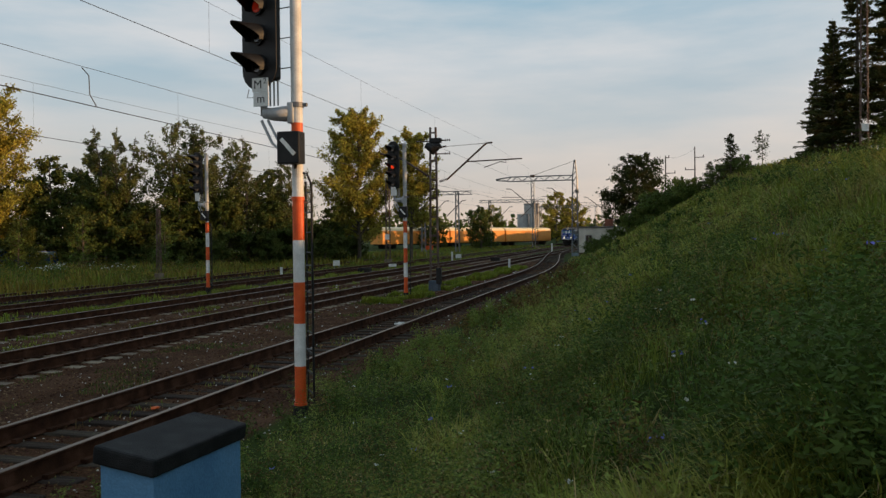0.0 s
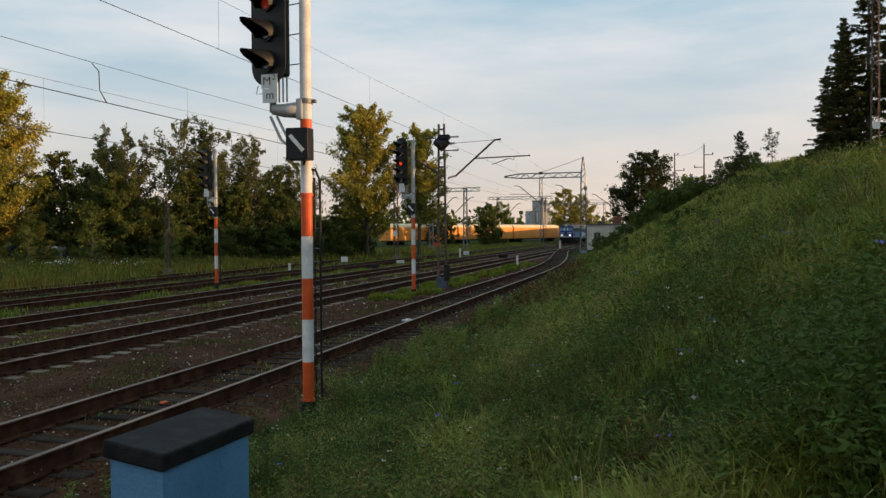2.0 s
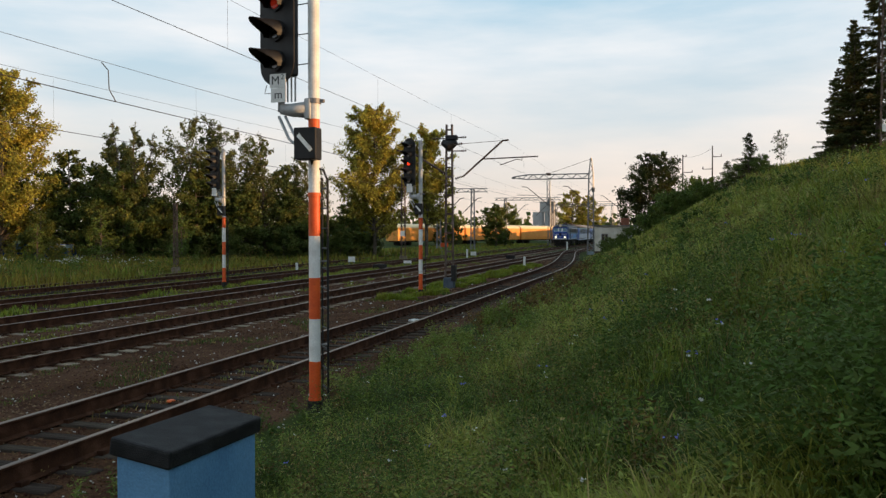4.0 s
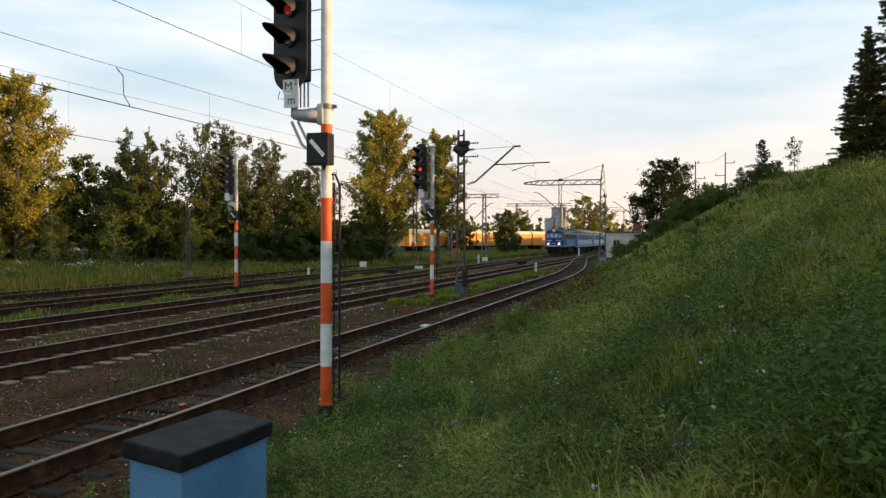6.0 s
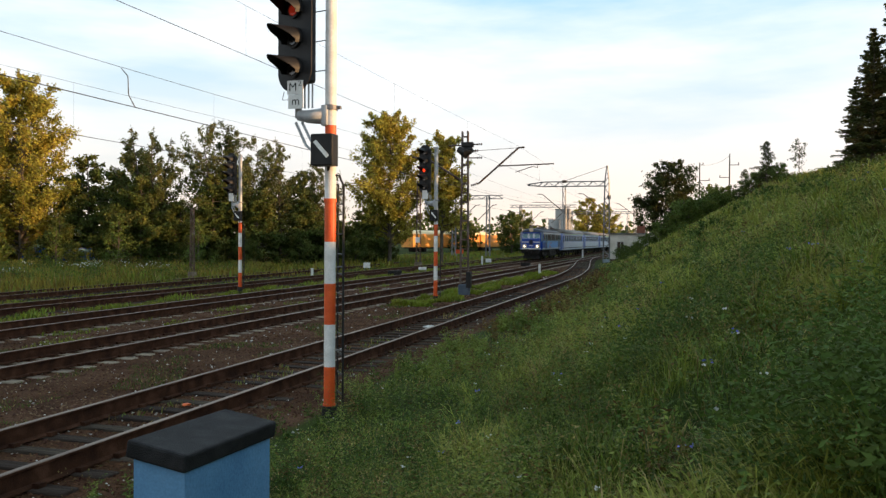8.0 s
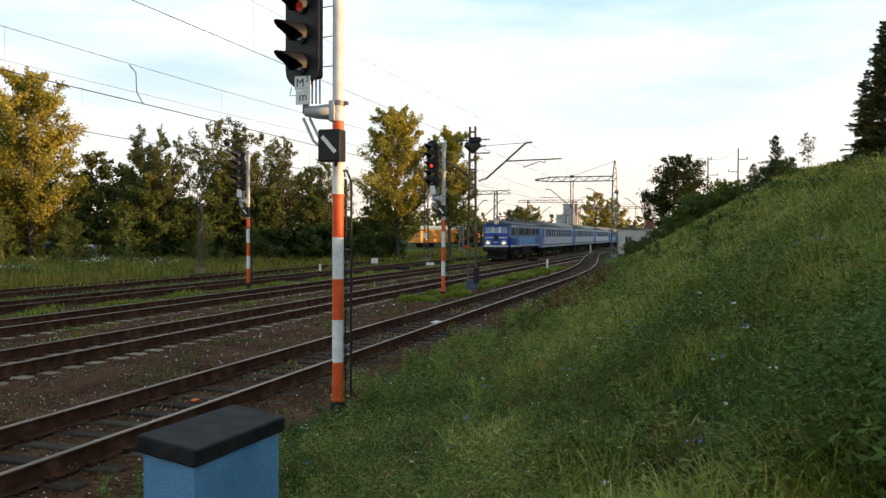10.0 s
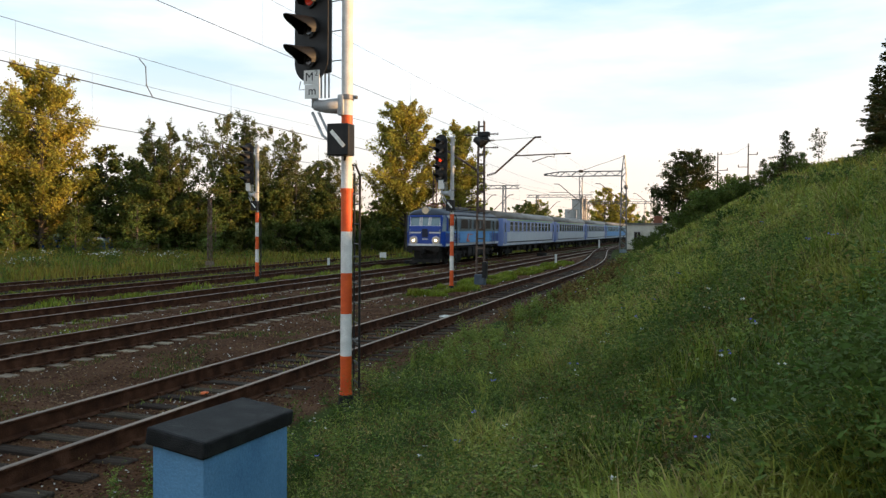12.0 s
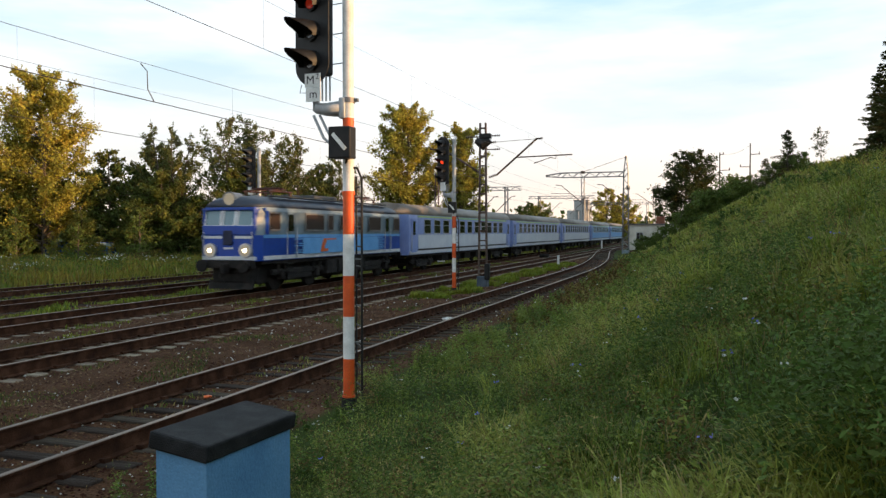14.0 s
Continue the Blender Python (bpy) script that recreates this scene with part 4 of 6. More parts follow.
def colour_light_signal(x, y, z, label, lamps, lit, lens_lit, z_low, pitch, offset, hw, plate, bands, top, ladder, base_h=0.1):
    t = thing("railway_signal", x, y, z, label, "railway signal", group="colour light signals")
    r = 0.082
    Mesh().tube([(0, 0, -0.4), (0, 0, base_h)], 0.11, 14).ob("base", BLACK_PAINT, t)
    for z0, z1, c in bands:
        Mesh().tube([(0, 0, z0), (0, 0, z1)], r, 20).ob("mast_band", c, t, smooth=False)
    for zz in (bands[0][0], 3.03):
        Mesh().tube([(0, 0, zz), (0, 0, zz + 0.05)], r + 0.012, 20).ob("collar", bands[0][2] if zz < 1 else bands[4][2], t)
    # head: a black board with rounded ends, housing behind, lamps with hoods
    zt = z_low + pitch * (lamps - 1)
    hx = -offset
    turn = Matrix.Translation((hx, 0, 0)) @ Matrix.Rotation(radians(-18), 4, "Z") @ Matrix.Translation((-hx, 0, 0))
    out = []
    rr = hw / 2
    for i in range(13):
        a = math.pi * i / 12
        out.append((hx + rr * math.cos(a), zt + 0.10 + rr * 0.85 * math.sin(a)))
    for i in range(13):
        a = math.pi + math.pi * i / 12
        out.append((hx + rr * math.cos(a), z_low - 0.02 + rr * 0.9 * math.sin(a)))
    Mesh().sweep(out, [((0, -0.10, 0), (1, 0, 0), (0, 0, 1)), ((0, -0.085, 0), (1, 0, 0), (0, 0, 1))]).ob("backboard", BLACK_PAINT, t, "rounded black backboard").matrix_basis = turn
    Mesh().box((hx, 0.02, (z_low + zt) / 2), (hw * 0.7, 0.2, zt - z_low + 0.36), 0, 0.04).ob("housing", BLACK_PAINT, t).matrix_basis = turn
    for i in range(lamps):
        zz = z_low + pitch * i
        ring = Mesh().tube([(hx, -0.10, zz), (hx, -0.14, zz)], [0.115, 0.115], 20).ob("lamp_ring", BLACK_PAINT, t)
        ring.matrix_basis = turn
        Mesh().tube([(hx, -0.13, zz), (hx, -0.148, zz)], [0.098, 0.07], 20).ob("lens", lens_lit if i == lit else LENS_DARK, ring, "red lens" if i == lit else "dark lens")
        h = Mesh()
        hood(h, hx, -0.10, zz + 0.02, 0.16, 0.52)
        h.ob("hood", BLACK_PAINT, t, "black half-round hood", True).matrix_basis = turn
    for zz in np.arange(z_low, zt + 0.1, pitch):
        Mesh().tube([(hx + hw * 0.3, 0.06, zz), (-0.06, 0.0, zz)], 0.008, 6).ob("stay", GALV, t)
    # bracket
    zb = z_low - 0.66
    br = Mesh()
    br.tube([(hx, -0.02, zb + 0.02), (hx + 0.16, -0.01, zb), (-0.10, 0, zb + 0.0)], [0.075, 0.095, 0.12], 14)
    br.tube([(hx, -0.02, zb - 0.02), (hx, -0.02, z_low - 0.26)], 0.05, 10)
    br.box((-0.06, 0, zb), (0.10, 0.22, 0.30), 0, 0.02)
    br.ob("bracket", GREY_PAINT, t, "grey cast bracket", True)
    Mesh().tube([(0, 0, zb + 0.08), (0, 0, zb + 0.15)], r + 0.02, 18).box((0.12, 0, zb + 0.115), (0.08, 0.05, 0.05), 0, 0.01).ob("clamp", GALV, t)
    for dx in (0.10, 0.16, 0.22):
        Mesh().tube([(hx + dx, -0.02, zb + 0.12), (hx + dx, -0.02, z_low - 0.18)], 0.014, 8).ob("conduit", GREY_PAINT, t)
    Mesh().tube([(hx - 0.05, 0, zb - 0.08), (hx + 0.14, -0.06, zb - 0.42), (-0.10, -0.08, zb - 0.62)], 0.022, 8).ob("cable", GREY_PAINT, t)
    Mesh().tube([(hx + 0.05, 0, zb - 0.08), (hx + 0.22, -0.06, zb - 0.36), (-0.08, -0.08, zb - 0.58)], 0.02, 8).ob("cable", GREY_PAINT, t)
    wire = Mesh()
    wire.tube([(hx - 0.19, -0.1, zb + 0.36), (hx - 0.22, -0.1, zb + 0.24), (hx - 0.12, -0.1, zb + 0.24)], 0.006, 6)
    wire.ob("plate_stay", GALV, t)
    # relay box with the diagonal bar
    bx = Mesh().box((-0.02, -0.17, zb - 0.51), (0.335, 0.22, 0.45), 0, 0.015).ob("relay_box", BLACK_PAINT, t, "black box with a white diagonal bar")
    Mesh().box((-0.02, -0.285, zb - 0.50), (0.055, 0.008, 0.30), 0, 0, Euler((0, radians(-42), 0))).ob("diagonal_bar", SIGN_WHITE, bx, "white diagonal bar")
    Mesh().tube([(0.02, -0.1, zb - 0.72), (-0.03, -0.03, zb - 0.86), (0.0, 0.02, zb - 1.0)], 0.02, 8).ob("cable", BLACK_PAINT, t)
    if plate:
        p1 = Mesh().box((hx + 0.02, -0.17, zb + 0.40), (0.25, 0.012, 0.20), 0, 0.003).ob("sign_plate", SIGN_WHITE, t, "white plate with black letters")
        p2 = Mesh().box((hx + 0.03, -0.17, zb + 0.195), (0.235, 0.012, 0.20), 0, 0.003).ob("sign_plate", SIGN_WHITE, t, "white plate with a black letter")
        lettering("M", 0.17, (hx - 0.015, -0.178, zb + 0.40), p1)
        lettering("2", 0.11, (hx + 0.095, -0.178, zb + 0.45), p1)
        lettering("m", 0.17, (hx + 0.03, -0.178, zb + 0.20), p2)
    else:
        Mesh().box((hx, -0.13, zb + 0.36), (0.25, 0.012, 0.36), 0, 0.003).ob("sign_plate", SIGN_WHITE, t, "pale plate")
    if ladder:
        lx = 0.185
        ld = Mesh()
        ld.tube([(0.06, 0.0, ladder + 0.08), (0.13, 0.02, ladder + 0.07), (lx, 0.05, ladder - 0.08), (lx, 0.05, 0.02)], 0.017, 8)
        ld.ob("ladder_rail", BLACK_PAINT, t)
        ld = Mesh()
        ld.tube([(lx - 0.215, 0.35, ladder - 0.02), (lx - 0.215, 0.35, 0.02)], 0.014, 8)
        ld.ob("ladder_rail", BLACK_PAINT, t)
        z = 0.25
        while z < ladder - 0.1:
            Mesh().tube([(lx, 0.05, z), (lx - 0.215, 0.35, z)], 0.012, 6).ob("rung", BLACK_PAINT, t)
            z += 0.29
        for z in (0.9, 2.1, 3.0):
            Mesh().tube([(0.05, 0.02, z), (lx, 0.05, z)], 0.012, 6).ob("ladder_stay", GALV, t)
    return t


WP, RP = WHITE_PAINT, RED_PAINT
colour_light_signal(-4.87, 10.88, 0.0, "tall red and white banded signal mast with black head and ladder", 4, 2, LENS_RED_DIM, 4.93, 0.43, 0.50, 0.66, True,
                    [(0.08, 0.66, RP), (0.66, 1.27, WP), (1.27, 1.86, RP), (1.86, 2.46, WP), (2.46, 3.03, RP), (3.03, 3.60, WP), (3.60, 4.13, RP), (4.13, 6.9, WP)], 6.9, 3.34)
colour_light_signal(-9.85, 32.7, 0.05, "banded signal mast with five lamps showing red", 5, 2, LENS_RED, 4.62, 0.36, 0.44, 0.56, False,
                    [(0.1, 0.75, RP), (0.75, 1.35, WP), (1.35, 1.95, RP), (1.95, 2.6, WP), (2.6, 3.03, RP), (3.03, 3.55, WP), (3.55, 6.3, GREY_PAINT)], 6.3, 3.0)
colour_light_signal(-19.7, 33.9, 0.15, "banded signal mast with unlit five-lamp head beyond the tracks", 5, 9, LENS_RED, 4.55, 0.36, 0.40, 0.52, False,
                    [(0.1, 0.75, RP), (0.75, 1.35, WP), (1.35, 1.95, RP), (1.95, 2.6, WP), (2.6, 3.03, RP), (3.03, 3.55, WP), (3.55, 6.2, GREY_PAINT)], 6.2, 3.0)


# ---- trackside cabinet ----
def cabinet():
    gz = float(terrain(-2.38, 3.77))
    t = thing("trackside_cabinet", -2.385, 3.765, gz, "pale blue trackside cabinet with thick black lid", "cabinet", rz=-4.0)
    h = 1.42 - gz
    Mesh().add([(-0.15, -0.37, -0.2), (0.15, -0.37, -0.2), (0.15, 0.37, -0.2), (-0.15, 0.37, -0.2), (-0.15, -0.37, h + 0.04), (0.15, -0.37, h), (0.15, 0.37, h), (-0.15, 0.37, h + 0.04)],
               [(3, 2, 1, 0), (4, 5, 6, 7), (0, 1, 5, 4), (1, 2, 6, 5), (2, 3, 7, 6), (3, 0, 4, 7)]).ob("body", BOX_BLUE, t)
    tilt = Euler((0, radians(7.6), 0))
    Mesh().box((0.0, 0, h + 0.036), (0.352, 0.80, 0.09), 0, 0.014, tilt).ob("lid", TAR_LID, t, "black bitumen lid")
    return t


cabinet()


# ---- hut beside the line ----
PLASTER = mat("cream_plaster", [(0.52, 0.48, 0.40), (0.66, 0.62, 0.54), (0.74, 0.70, 0.62)], 0.8, 0.9, 0, 0.3, 20)
TIN_GREY = mat("grey_roof_felt", [(0.10, 0.10, 0.10), (0.16, 0.16, 0.16)], 1, 0.8, 0, 0.3, 20)


BRICK_RED = mat("dull_red_brick", [(0.16, 0.06, 0.035), (0.24, 0.09, 0.055)], 4, 0.85, 0, 0.3, 30)


def hut():
    t = thing("trackside_hut", -9.0, 109.0, 0.1, "low cream plastered hut with flat roof", "hut", rz=-2)
    w = Mesh()
    L, D, H = 9.0, 5.0, 3.25
    w.box((0.12, D / 2, H / 2), (0.24, D, H)).box((L - 0.12, D / 2, H / 2), (0.24, D, H)).box((L / 2, D - 0.12, H / 2), (L - 0.48, 0.24, H))
    wins = [(0.85, 1.75), (5.2, 6.3)]
    xs = [0.24] + [v for a in wins for v in a] + [L - 0.24]
    for i in range(0, len(xs), 2):
        w.box(((xs[i] + xs[i + 1]) / 2, 0.12, H / 2), (xs[i + 1] - xs[i], 0.24, H))
    for a, b in wins:
        w.box(((a + b) / 2, 0.12, 0.55), (b - a, 0.24, 1.1)).box(((a + b) / 2, 0.12, (2.3 + H) / 2), (b - a, 0.24, H - 2.3))
    w.ob("wall", PLASTER, t)
    Mesh().box((L / 2, D / 2, H + 0.08), (L + 0.5, D + 0.5, 0.16), 0, 0.03).ob("roof", TIN_GREY, t)
    Mesh().box((3.7, 2.6, H + 0.62), (1.05, 0.8, 1.0), 0, 0.02).ob("chimney", BRICK_RED, t, "dull red brick chimney")
    for a, b in wins:
        f = Mesh()
        f.box(((a + b) / 2, 0.10, 1.13), (b - a, 0.06, 0.06)).box(((a + b) / 2, 0.10, 2.27), (b - a, 0.06, 0.06)).box(((a + b) / 2, 0.10, 1.7), (0.05, 0.06, 1.08)).box((a + 0.03, 0.10, 1.7), (0.06, 0.06, 1.08)).box((b - 0.03, 0.10, 1.7), (0.06, 0.06, 1.08))
        fo = f.ob("window", GREY_PAINT, t)
        Mesh().box(((a + b) / 2, 0.13, 1.7), (b - a - 0.1, 0.02, 1.1)).ob("pane", DARK_GLASS, fo)


hut()


def crest_shed():
    x, y = 15.7, 97.0
    t = thing("garden_shed", x, y, float(terrain(x, y)) - 0.1, "low grey shed with gabled roof behind the crest", "shed", rz=8)
    Mesh().box((0, 0, 0.5), (2.6, 2.6, 1.0), 0, 0.02).ob("wall", PLASTER, t)
    roof = [(-1.5, 0.92), (0.0, 1.45), (1.5, 0.92), (1.5, 1.04), (0.0, 1.58), (-1.5, 1.04)]
    Mesh().sweep(roof, [((-1.5, 0, 0), (0, 1, 0), (0, 0, 1)), ((1.5, 0, 0), (0, 1, 0), (0, 0, 1))]).ob("roof", TIN_GREY, t, "grey felt roof")


crest_shed()


# ---- parked orange train far behind ----
ORANGE_SIDE = mat("orange_yellow_paint", [(0.72, 0.27, 0.045), (0.80, 0.34, 0.07)], 0.8, 0.45, 0, 0.05, 10)
CREAM_SIDE = mat("cream_paint", [(0.80, 0.64, 0.36), (0.85, 0.70, 0.42)], 0.8, 0.45, 0, 0.05, 10)


def parked_coach(x, y, rz, label):
    t = thing("parked_railcar", x, y, 0.1, label, "railcar", rz=rz, group="parked railcars")
    L = 20.6
    body = [(-1.4, 0.95), (1.4, 0.95), (1.45, 1.3), (1.45, 3.2), (1.4, 3.4), (-1.4, 3.4), (-1.45, 3.2), (-1.45, 1.3)]
    roof = [(-1.4, 3.4), (1.4, 3.4), (1.3, 3.7), (0.9, 3.95), (0, 4.1), (-0.9, 3.95), (-1.3, 3.7)]
    st = [((0, 0, 0), (1, 0, 0), (0, 0, 1)), ((0, L, 0), (1, 0, 0), (0, 0, 1))]
    Mesh().sweep(body, st).ob("body", ORANGE_SIDE, t)
    Mesh().sweep(roof, st).ob("roof", CREAM_SIDE, t, "cream roof")
    m = Mesh()
    side_panel(m, 1, 0.1, L - 0.1, 2.95, 3.3, 0, 0.02, 1.44)
    m.ob("cream_band", CREAM_SIDE, t)
    for i in range(9):
        yc = 1.9 + i * 2.1
        fr = Mesh()
        side_panel(fr, 1, yc - 0.62, yc + 0.62, 2.08, 2.92, 0, 0.02, 1.44)
        fo = fr.ob("window_frame", CREAM_SIDE, t)
        g = Mesh()
        side_panel(g, 1, yc - 0.52, yc + 0.52, 2.16, 2.84, 0, 0.012, 1.462)
        g.ob("pane", DARK_GLASS, fo)
    Mesh().box((0, L / 2, 0.85), (2.4, L - 1, 0.25)).ob("underframe", UNDER, t)
    for yc in (3.0, L - 3.0):
        for dy in (-1.2, 1.2):
            Mesh().tube([(-0.8, yc + dy, 0.45), (0.8, yc + dy, 0.45)], 0.45, 12).ob("wheelset", UNDER, t)
    return t


# the row slants across the far side of the yard
_a0, _b0 = Vector((-24.5, 201.0, 0)), Vector((-48.5, 142.0, 0))
_d = (_b0 - _a0).normalized()
_a = math.degrees(math.atan2(-_d.x, _d.y))
for i in range(3):
    p = _a0 + _d * (0.3 + 21.2 * i)
    parked_coach(p.x, p.y, _a, "orange and cream railcar parked in low sunlight")


# ---- small trackside things ----
def marker_post(x, y, h, w, material, label):
    t = thing("marker_post", x, y, float(terrain(x, y)), label, "marker post")
    Mesh().box((0, 0, h / 2 - 0.1), (w, w * 0.7, h + 0.2), 0, 0.02).ob("post", material, t)
    Mesh().box((0, 0, h + 0.01), (w * 1.08, w * 0.78, 0.04), 0, 0.012).ob("cap", material, t)


def low_sign(x, y, h, w, hh, material, label):
    t = thing("shunting_sign", x, y, float(terrain(x, y)), label, "trackside sign", rz=10)
    for dx in (-w * 0.35, w * 0.35):
        Mesh().box((dx, 0.02, h / 2 - 0.1), (0.05, 0.05, h + 0.2)).ob("leg", GALV, t)
    Mesh().box((0, 0, h + hh / 2 - 0.02), (w, 0.05, hh), 0, 0.012).ob("board", material, t)


def point_machine(x, y, label):
    t = thing("point_machine", x, y, -0.05, label, "point machine")
    Mesh().box((0, 0, 0.16), (0.9, 0.6, 0.34), 0, 0.05).ob("case", UNDER, t)
    Mesh().tube([(0.45, 0, 0.1), (1.2, 0, 0.1)], 0.03, 8).ob("drive_rod", STEEL, t)


CABLE_WHITE = mat("whitewashed_concrete", [(0.55, 0.55, 0.53), (0.72, 0.72, 0.7)], 4, 0.85, 0, 0.2, 40)


# ---- overhead line masts ----
def lattice(m, p0, p1, w0, w1, ax, bx, step=0.6, r=0.035, mi=0):
    """Four chords with zigzag lacing from p0 to p1; ax, bx: the section's axes."""
    p0, p1, ax, bx = Vector(p0), Vector(p1), Vector(ax), Vector(bx)
    L = (p1 - p0).length
    n = max(2, int(L / step))
    for sa in (-1, 1):
        for sb in (-1, 1):
            m.tube([p0 + ax * sa * w0[0] / 2 + bx * sb * w0[1] / 2, p1 + ax * sa * w1[0] / 2 + bx * sb * w1[1] / 2], r, 4, mi)
    for i in range(n):
        u, v = i / n, (i + 1) / n
        s = 1 if i % 2 else -1
        for face in range(4):
            def at(k, sg):
                c = p0.lerp(p1, k)
                wa, wb = w0[0] + (w1[0] - w0[0]) * k, w0[1] + (w1[1] - w0[1]) * k
                if face < 2:
                    return c + ax * sg * wa / 2 + bx * (1 if face else -1) * wb / 2
                return c + ax * (1 if face == 3 else -1) * wa / 2 + bx * sg * wb / 2
            m.tube([at(u, s), at(v, -s)], r * 0.55, 4, mi, False)
    return m


X, Y, Z = (1, 0, 0), (0, 1, 0), (0, 0, 1)


def insulator(parent, p, d, n=4, r=0.07):
    p, d = Vector(p), Vector(d).normalized()
    m = Mesh()
    for i in range(n):
        m.tube([p + d * (0.09 * i), p + d * (0.09 * i + 0.03), p + d * (0.09 * i + 0.06)], [r * 0.5, r, r * 0.5], 10)
    m.ob("insulator", INSULATOR, parent, "brown glazed insulator")


def cantilever(t, x0, side, z0, reach, rise, arm_end):
    """Inclined tube from the mast, with a registration arm under it."""
    tip = (x0 + side * reach, 0, z0 + rise)
    m = Mesh().tube([(x0 + side * 0.55, 0, z0 + 0.08), tip, (tip[0] + side * 0.28, 0, tip[2] + 0.02)], 0.045, 8)
    m.ob("cantilever_tube", STEEL, t)
    insulator(t, (x0 + side * 0.2, 0, z0), (side, 0, 0.3))
    k = 0.52
    a = (x0 + side * (0.55 + (reach - 0.55) * k), 0, z0 + rise * k)
    m = Mesh().tube([a, (x0 + side * arm_end, 0, a[2] + 0.06)], 0.03, 8)
    m.tube([(x0 + side * (arm_end - 0.75), 0, a[2] + 0.04), (x0 + side * (arm_end - 0.75), 0, a[2] - 0.1), (x0 + side * (arm_end - 1.0), 0, a[2] - 0.05), (x0 + side * (reach * 0.95), 0, a[2] - 0.30)], 0.02, 6)
    m.ob("registration_arm", STEEL, t)
    m = Mesh().tube([(x0 + side * 0.25, 0, z0 + 1.62), (x0 + side * (reach - 0.05), 0, z0 + rise)], 0.012, 6)
    m.ob("top_tie", STEEL, t)
    insulator(t, (x0 + side * 0.2, 0, z0 + 1.62), (side, 0, 0.05))


def near_mast():
    t = thing("catenary_mast", -9.85, 37.4, 0.0, "rusty lattice catenary mast with switch gear and cantilevers", "catenary mast", group="catenary masts")
    for sx in (-1, 1):
        Mesh().sweep([(-0.032, -0.09), (0.032, -0.09), (0.032, 0.09), (-0.032, 0.09)], [((sx * 0.19, 0, 0.4), X, Y), ((sx * 0.13, 0, 7.6), X, Y)]).ob("channel_chord", STEEL, t)
    for i in range(16):
        zz = 0.75 + 0.44 * i
        for sy in (-0.105, 0.105):
            Mesh().box((0, sy, zz), (0.34 - 0.006 * i, 0.012, 0.05 if i % 2 else 0.09)).ob("batten_plate", STEEL, t)
    Mesh().box((0, 0, -0.05), (0.5, 0.45, 0.9), 0, 0.05).ob("footing", mat("blue_grey_footing", [(0.05, 0.07, 0.10), (0.09, 0.11, 0.14)], 3, 0.8, 0, 0.2, 30), t, "blue grey footing")
    Mesh().box((0.25, -0.12, 0.62), (0.22, 0.3, 0.75), 0, 0.02).ob("cable_box", BLACK_PAINT, t)
    s = Mesh().tube([(-0.34, 0, 6.78), (0.0, 0, 6.6), (0.36, 0, 6.78)], [0.14, 0.30, 0.14], 12)
    s.box((0.12, 0, 6.98), (0.55, 0.34, 0.22), 0, 0.03)
    s.ob("switch_gear", BLACK_PAINT, t)
    for sd, z in ((-1, 6.95), (1, 6.35), (1, 6.98)):
        Mesh().tube([(sd * 0.2, 0, z), (sd * 0.62, 0, z)], 0.03, 6).ob("bracket_arm", STEEL, t)
        insulator(t, (sd * 0.58, 0, z), (sd, 0, 0.02), 3, 0.06)
    cantilever(t, 0.1, 1, 5.05, 2.45, 1.72, 4.1)
    # arm to the far side reaching over the main track
    Mesh().tube([(-0.2, 0, 5.3), (-0.9, 0, 5.75), (-1.7, 0, 6.25), (-2.6, 0, 6.45)], 0.05, 8).ob("cantilever_tube", STEEL, t)
    insulator(t, (-0.2, 0, 5.3), (-1, 0, 0.5))
    return t


near_mast()


def portal_mast():
    t = thing("catenary_gantry", -8.5, 97.7, 0.0, "grey lattice gantry mast with a truss beam over the tracks", "catenary gantry")
    m = Mesh()
    lattice(m, (0, 0, 0), (0, 0, 9.4), (0.75, 0.5), (0.5, 0.4), X, Y, 0.7, 0.06)
    m.ob("lattice_column", GALV, t)
    m = Mesh()
    lattice(m, (0, 0, 9.4), (0, 0, 11.3), (0.5, 0.4), (0.1, 0.1), X, Y, 0.5, 0.05)
    m.ob("lattice_peak", GALV, t)
    m = Mesh()
    lattice(m, (-9.4, 0, 9.15), (-7.5, 0, 9.2), (0.4, 0.12), (0.4, 0.55), Y, Z, 0.6, 0.05)
    lattice(m, (-7.5, 0, 9.2), (-0.3, 0, 9.2), (0.4, 0.55), (0.4, 0.55), Y, Z, 0.6, 0.05)
    m.ob("truss_beam", GALV, t)
    Mesh().tube([(0, 0, 11.2), (-5.0, 0, 9.55)], 0.025, 6).ob("stay", STEEL, t)
    m = Mesh()
    lattice(m, (-5.0, 0, 9.0), (-5.0, 0, 5.8), (0.35, 0.3), (0.3, 0.3), X, Y, 0.5, 0.03)
    m.ob("drop_post", GALV, t)
    Mesh().box((-5.0, 0, 9.5), (0.5, 0.5, 0.3), 0, 0.04).ob("top_clamp", STEEL, t)
    Mesh().box((0.25, 0.1, 7.6), (0.35, 0.4, 0.5), 0, 0.04).ob("junction_box", BLACK_PAINT, t)
    for x0, sd in ((-5.2, -1), (-0.3, -1)):
        Mesh().tube([(x0, 0, 6.0), (x0 + sd * 2.4, 0, 8.0), (x0 + sd * 3.0, 0, 8.05)], 0.045, 8).ob("cantilever_tube", STEEL, t)
        Mesh().tube([(x0 + sd * 1.2, 0, 7.0), (x0 + sd * 3.6, 0, 7.05)], 0.03, 8).ob("registration_arm", STEEL, t)
    Mesh().box((0, 0, 0.1), (0.8, 0.6, 0.4), 0, 0.05).ob("footing", LOCO_GREY, t, "blue grey footing")


portal_mast()


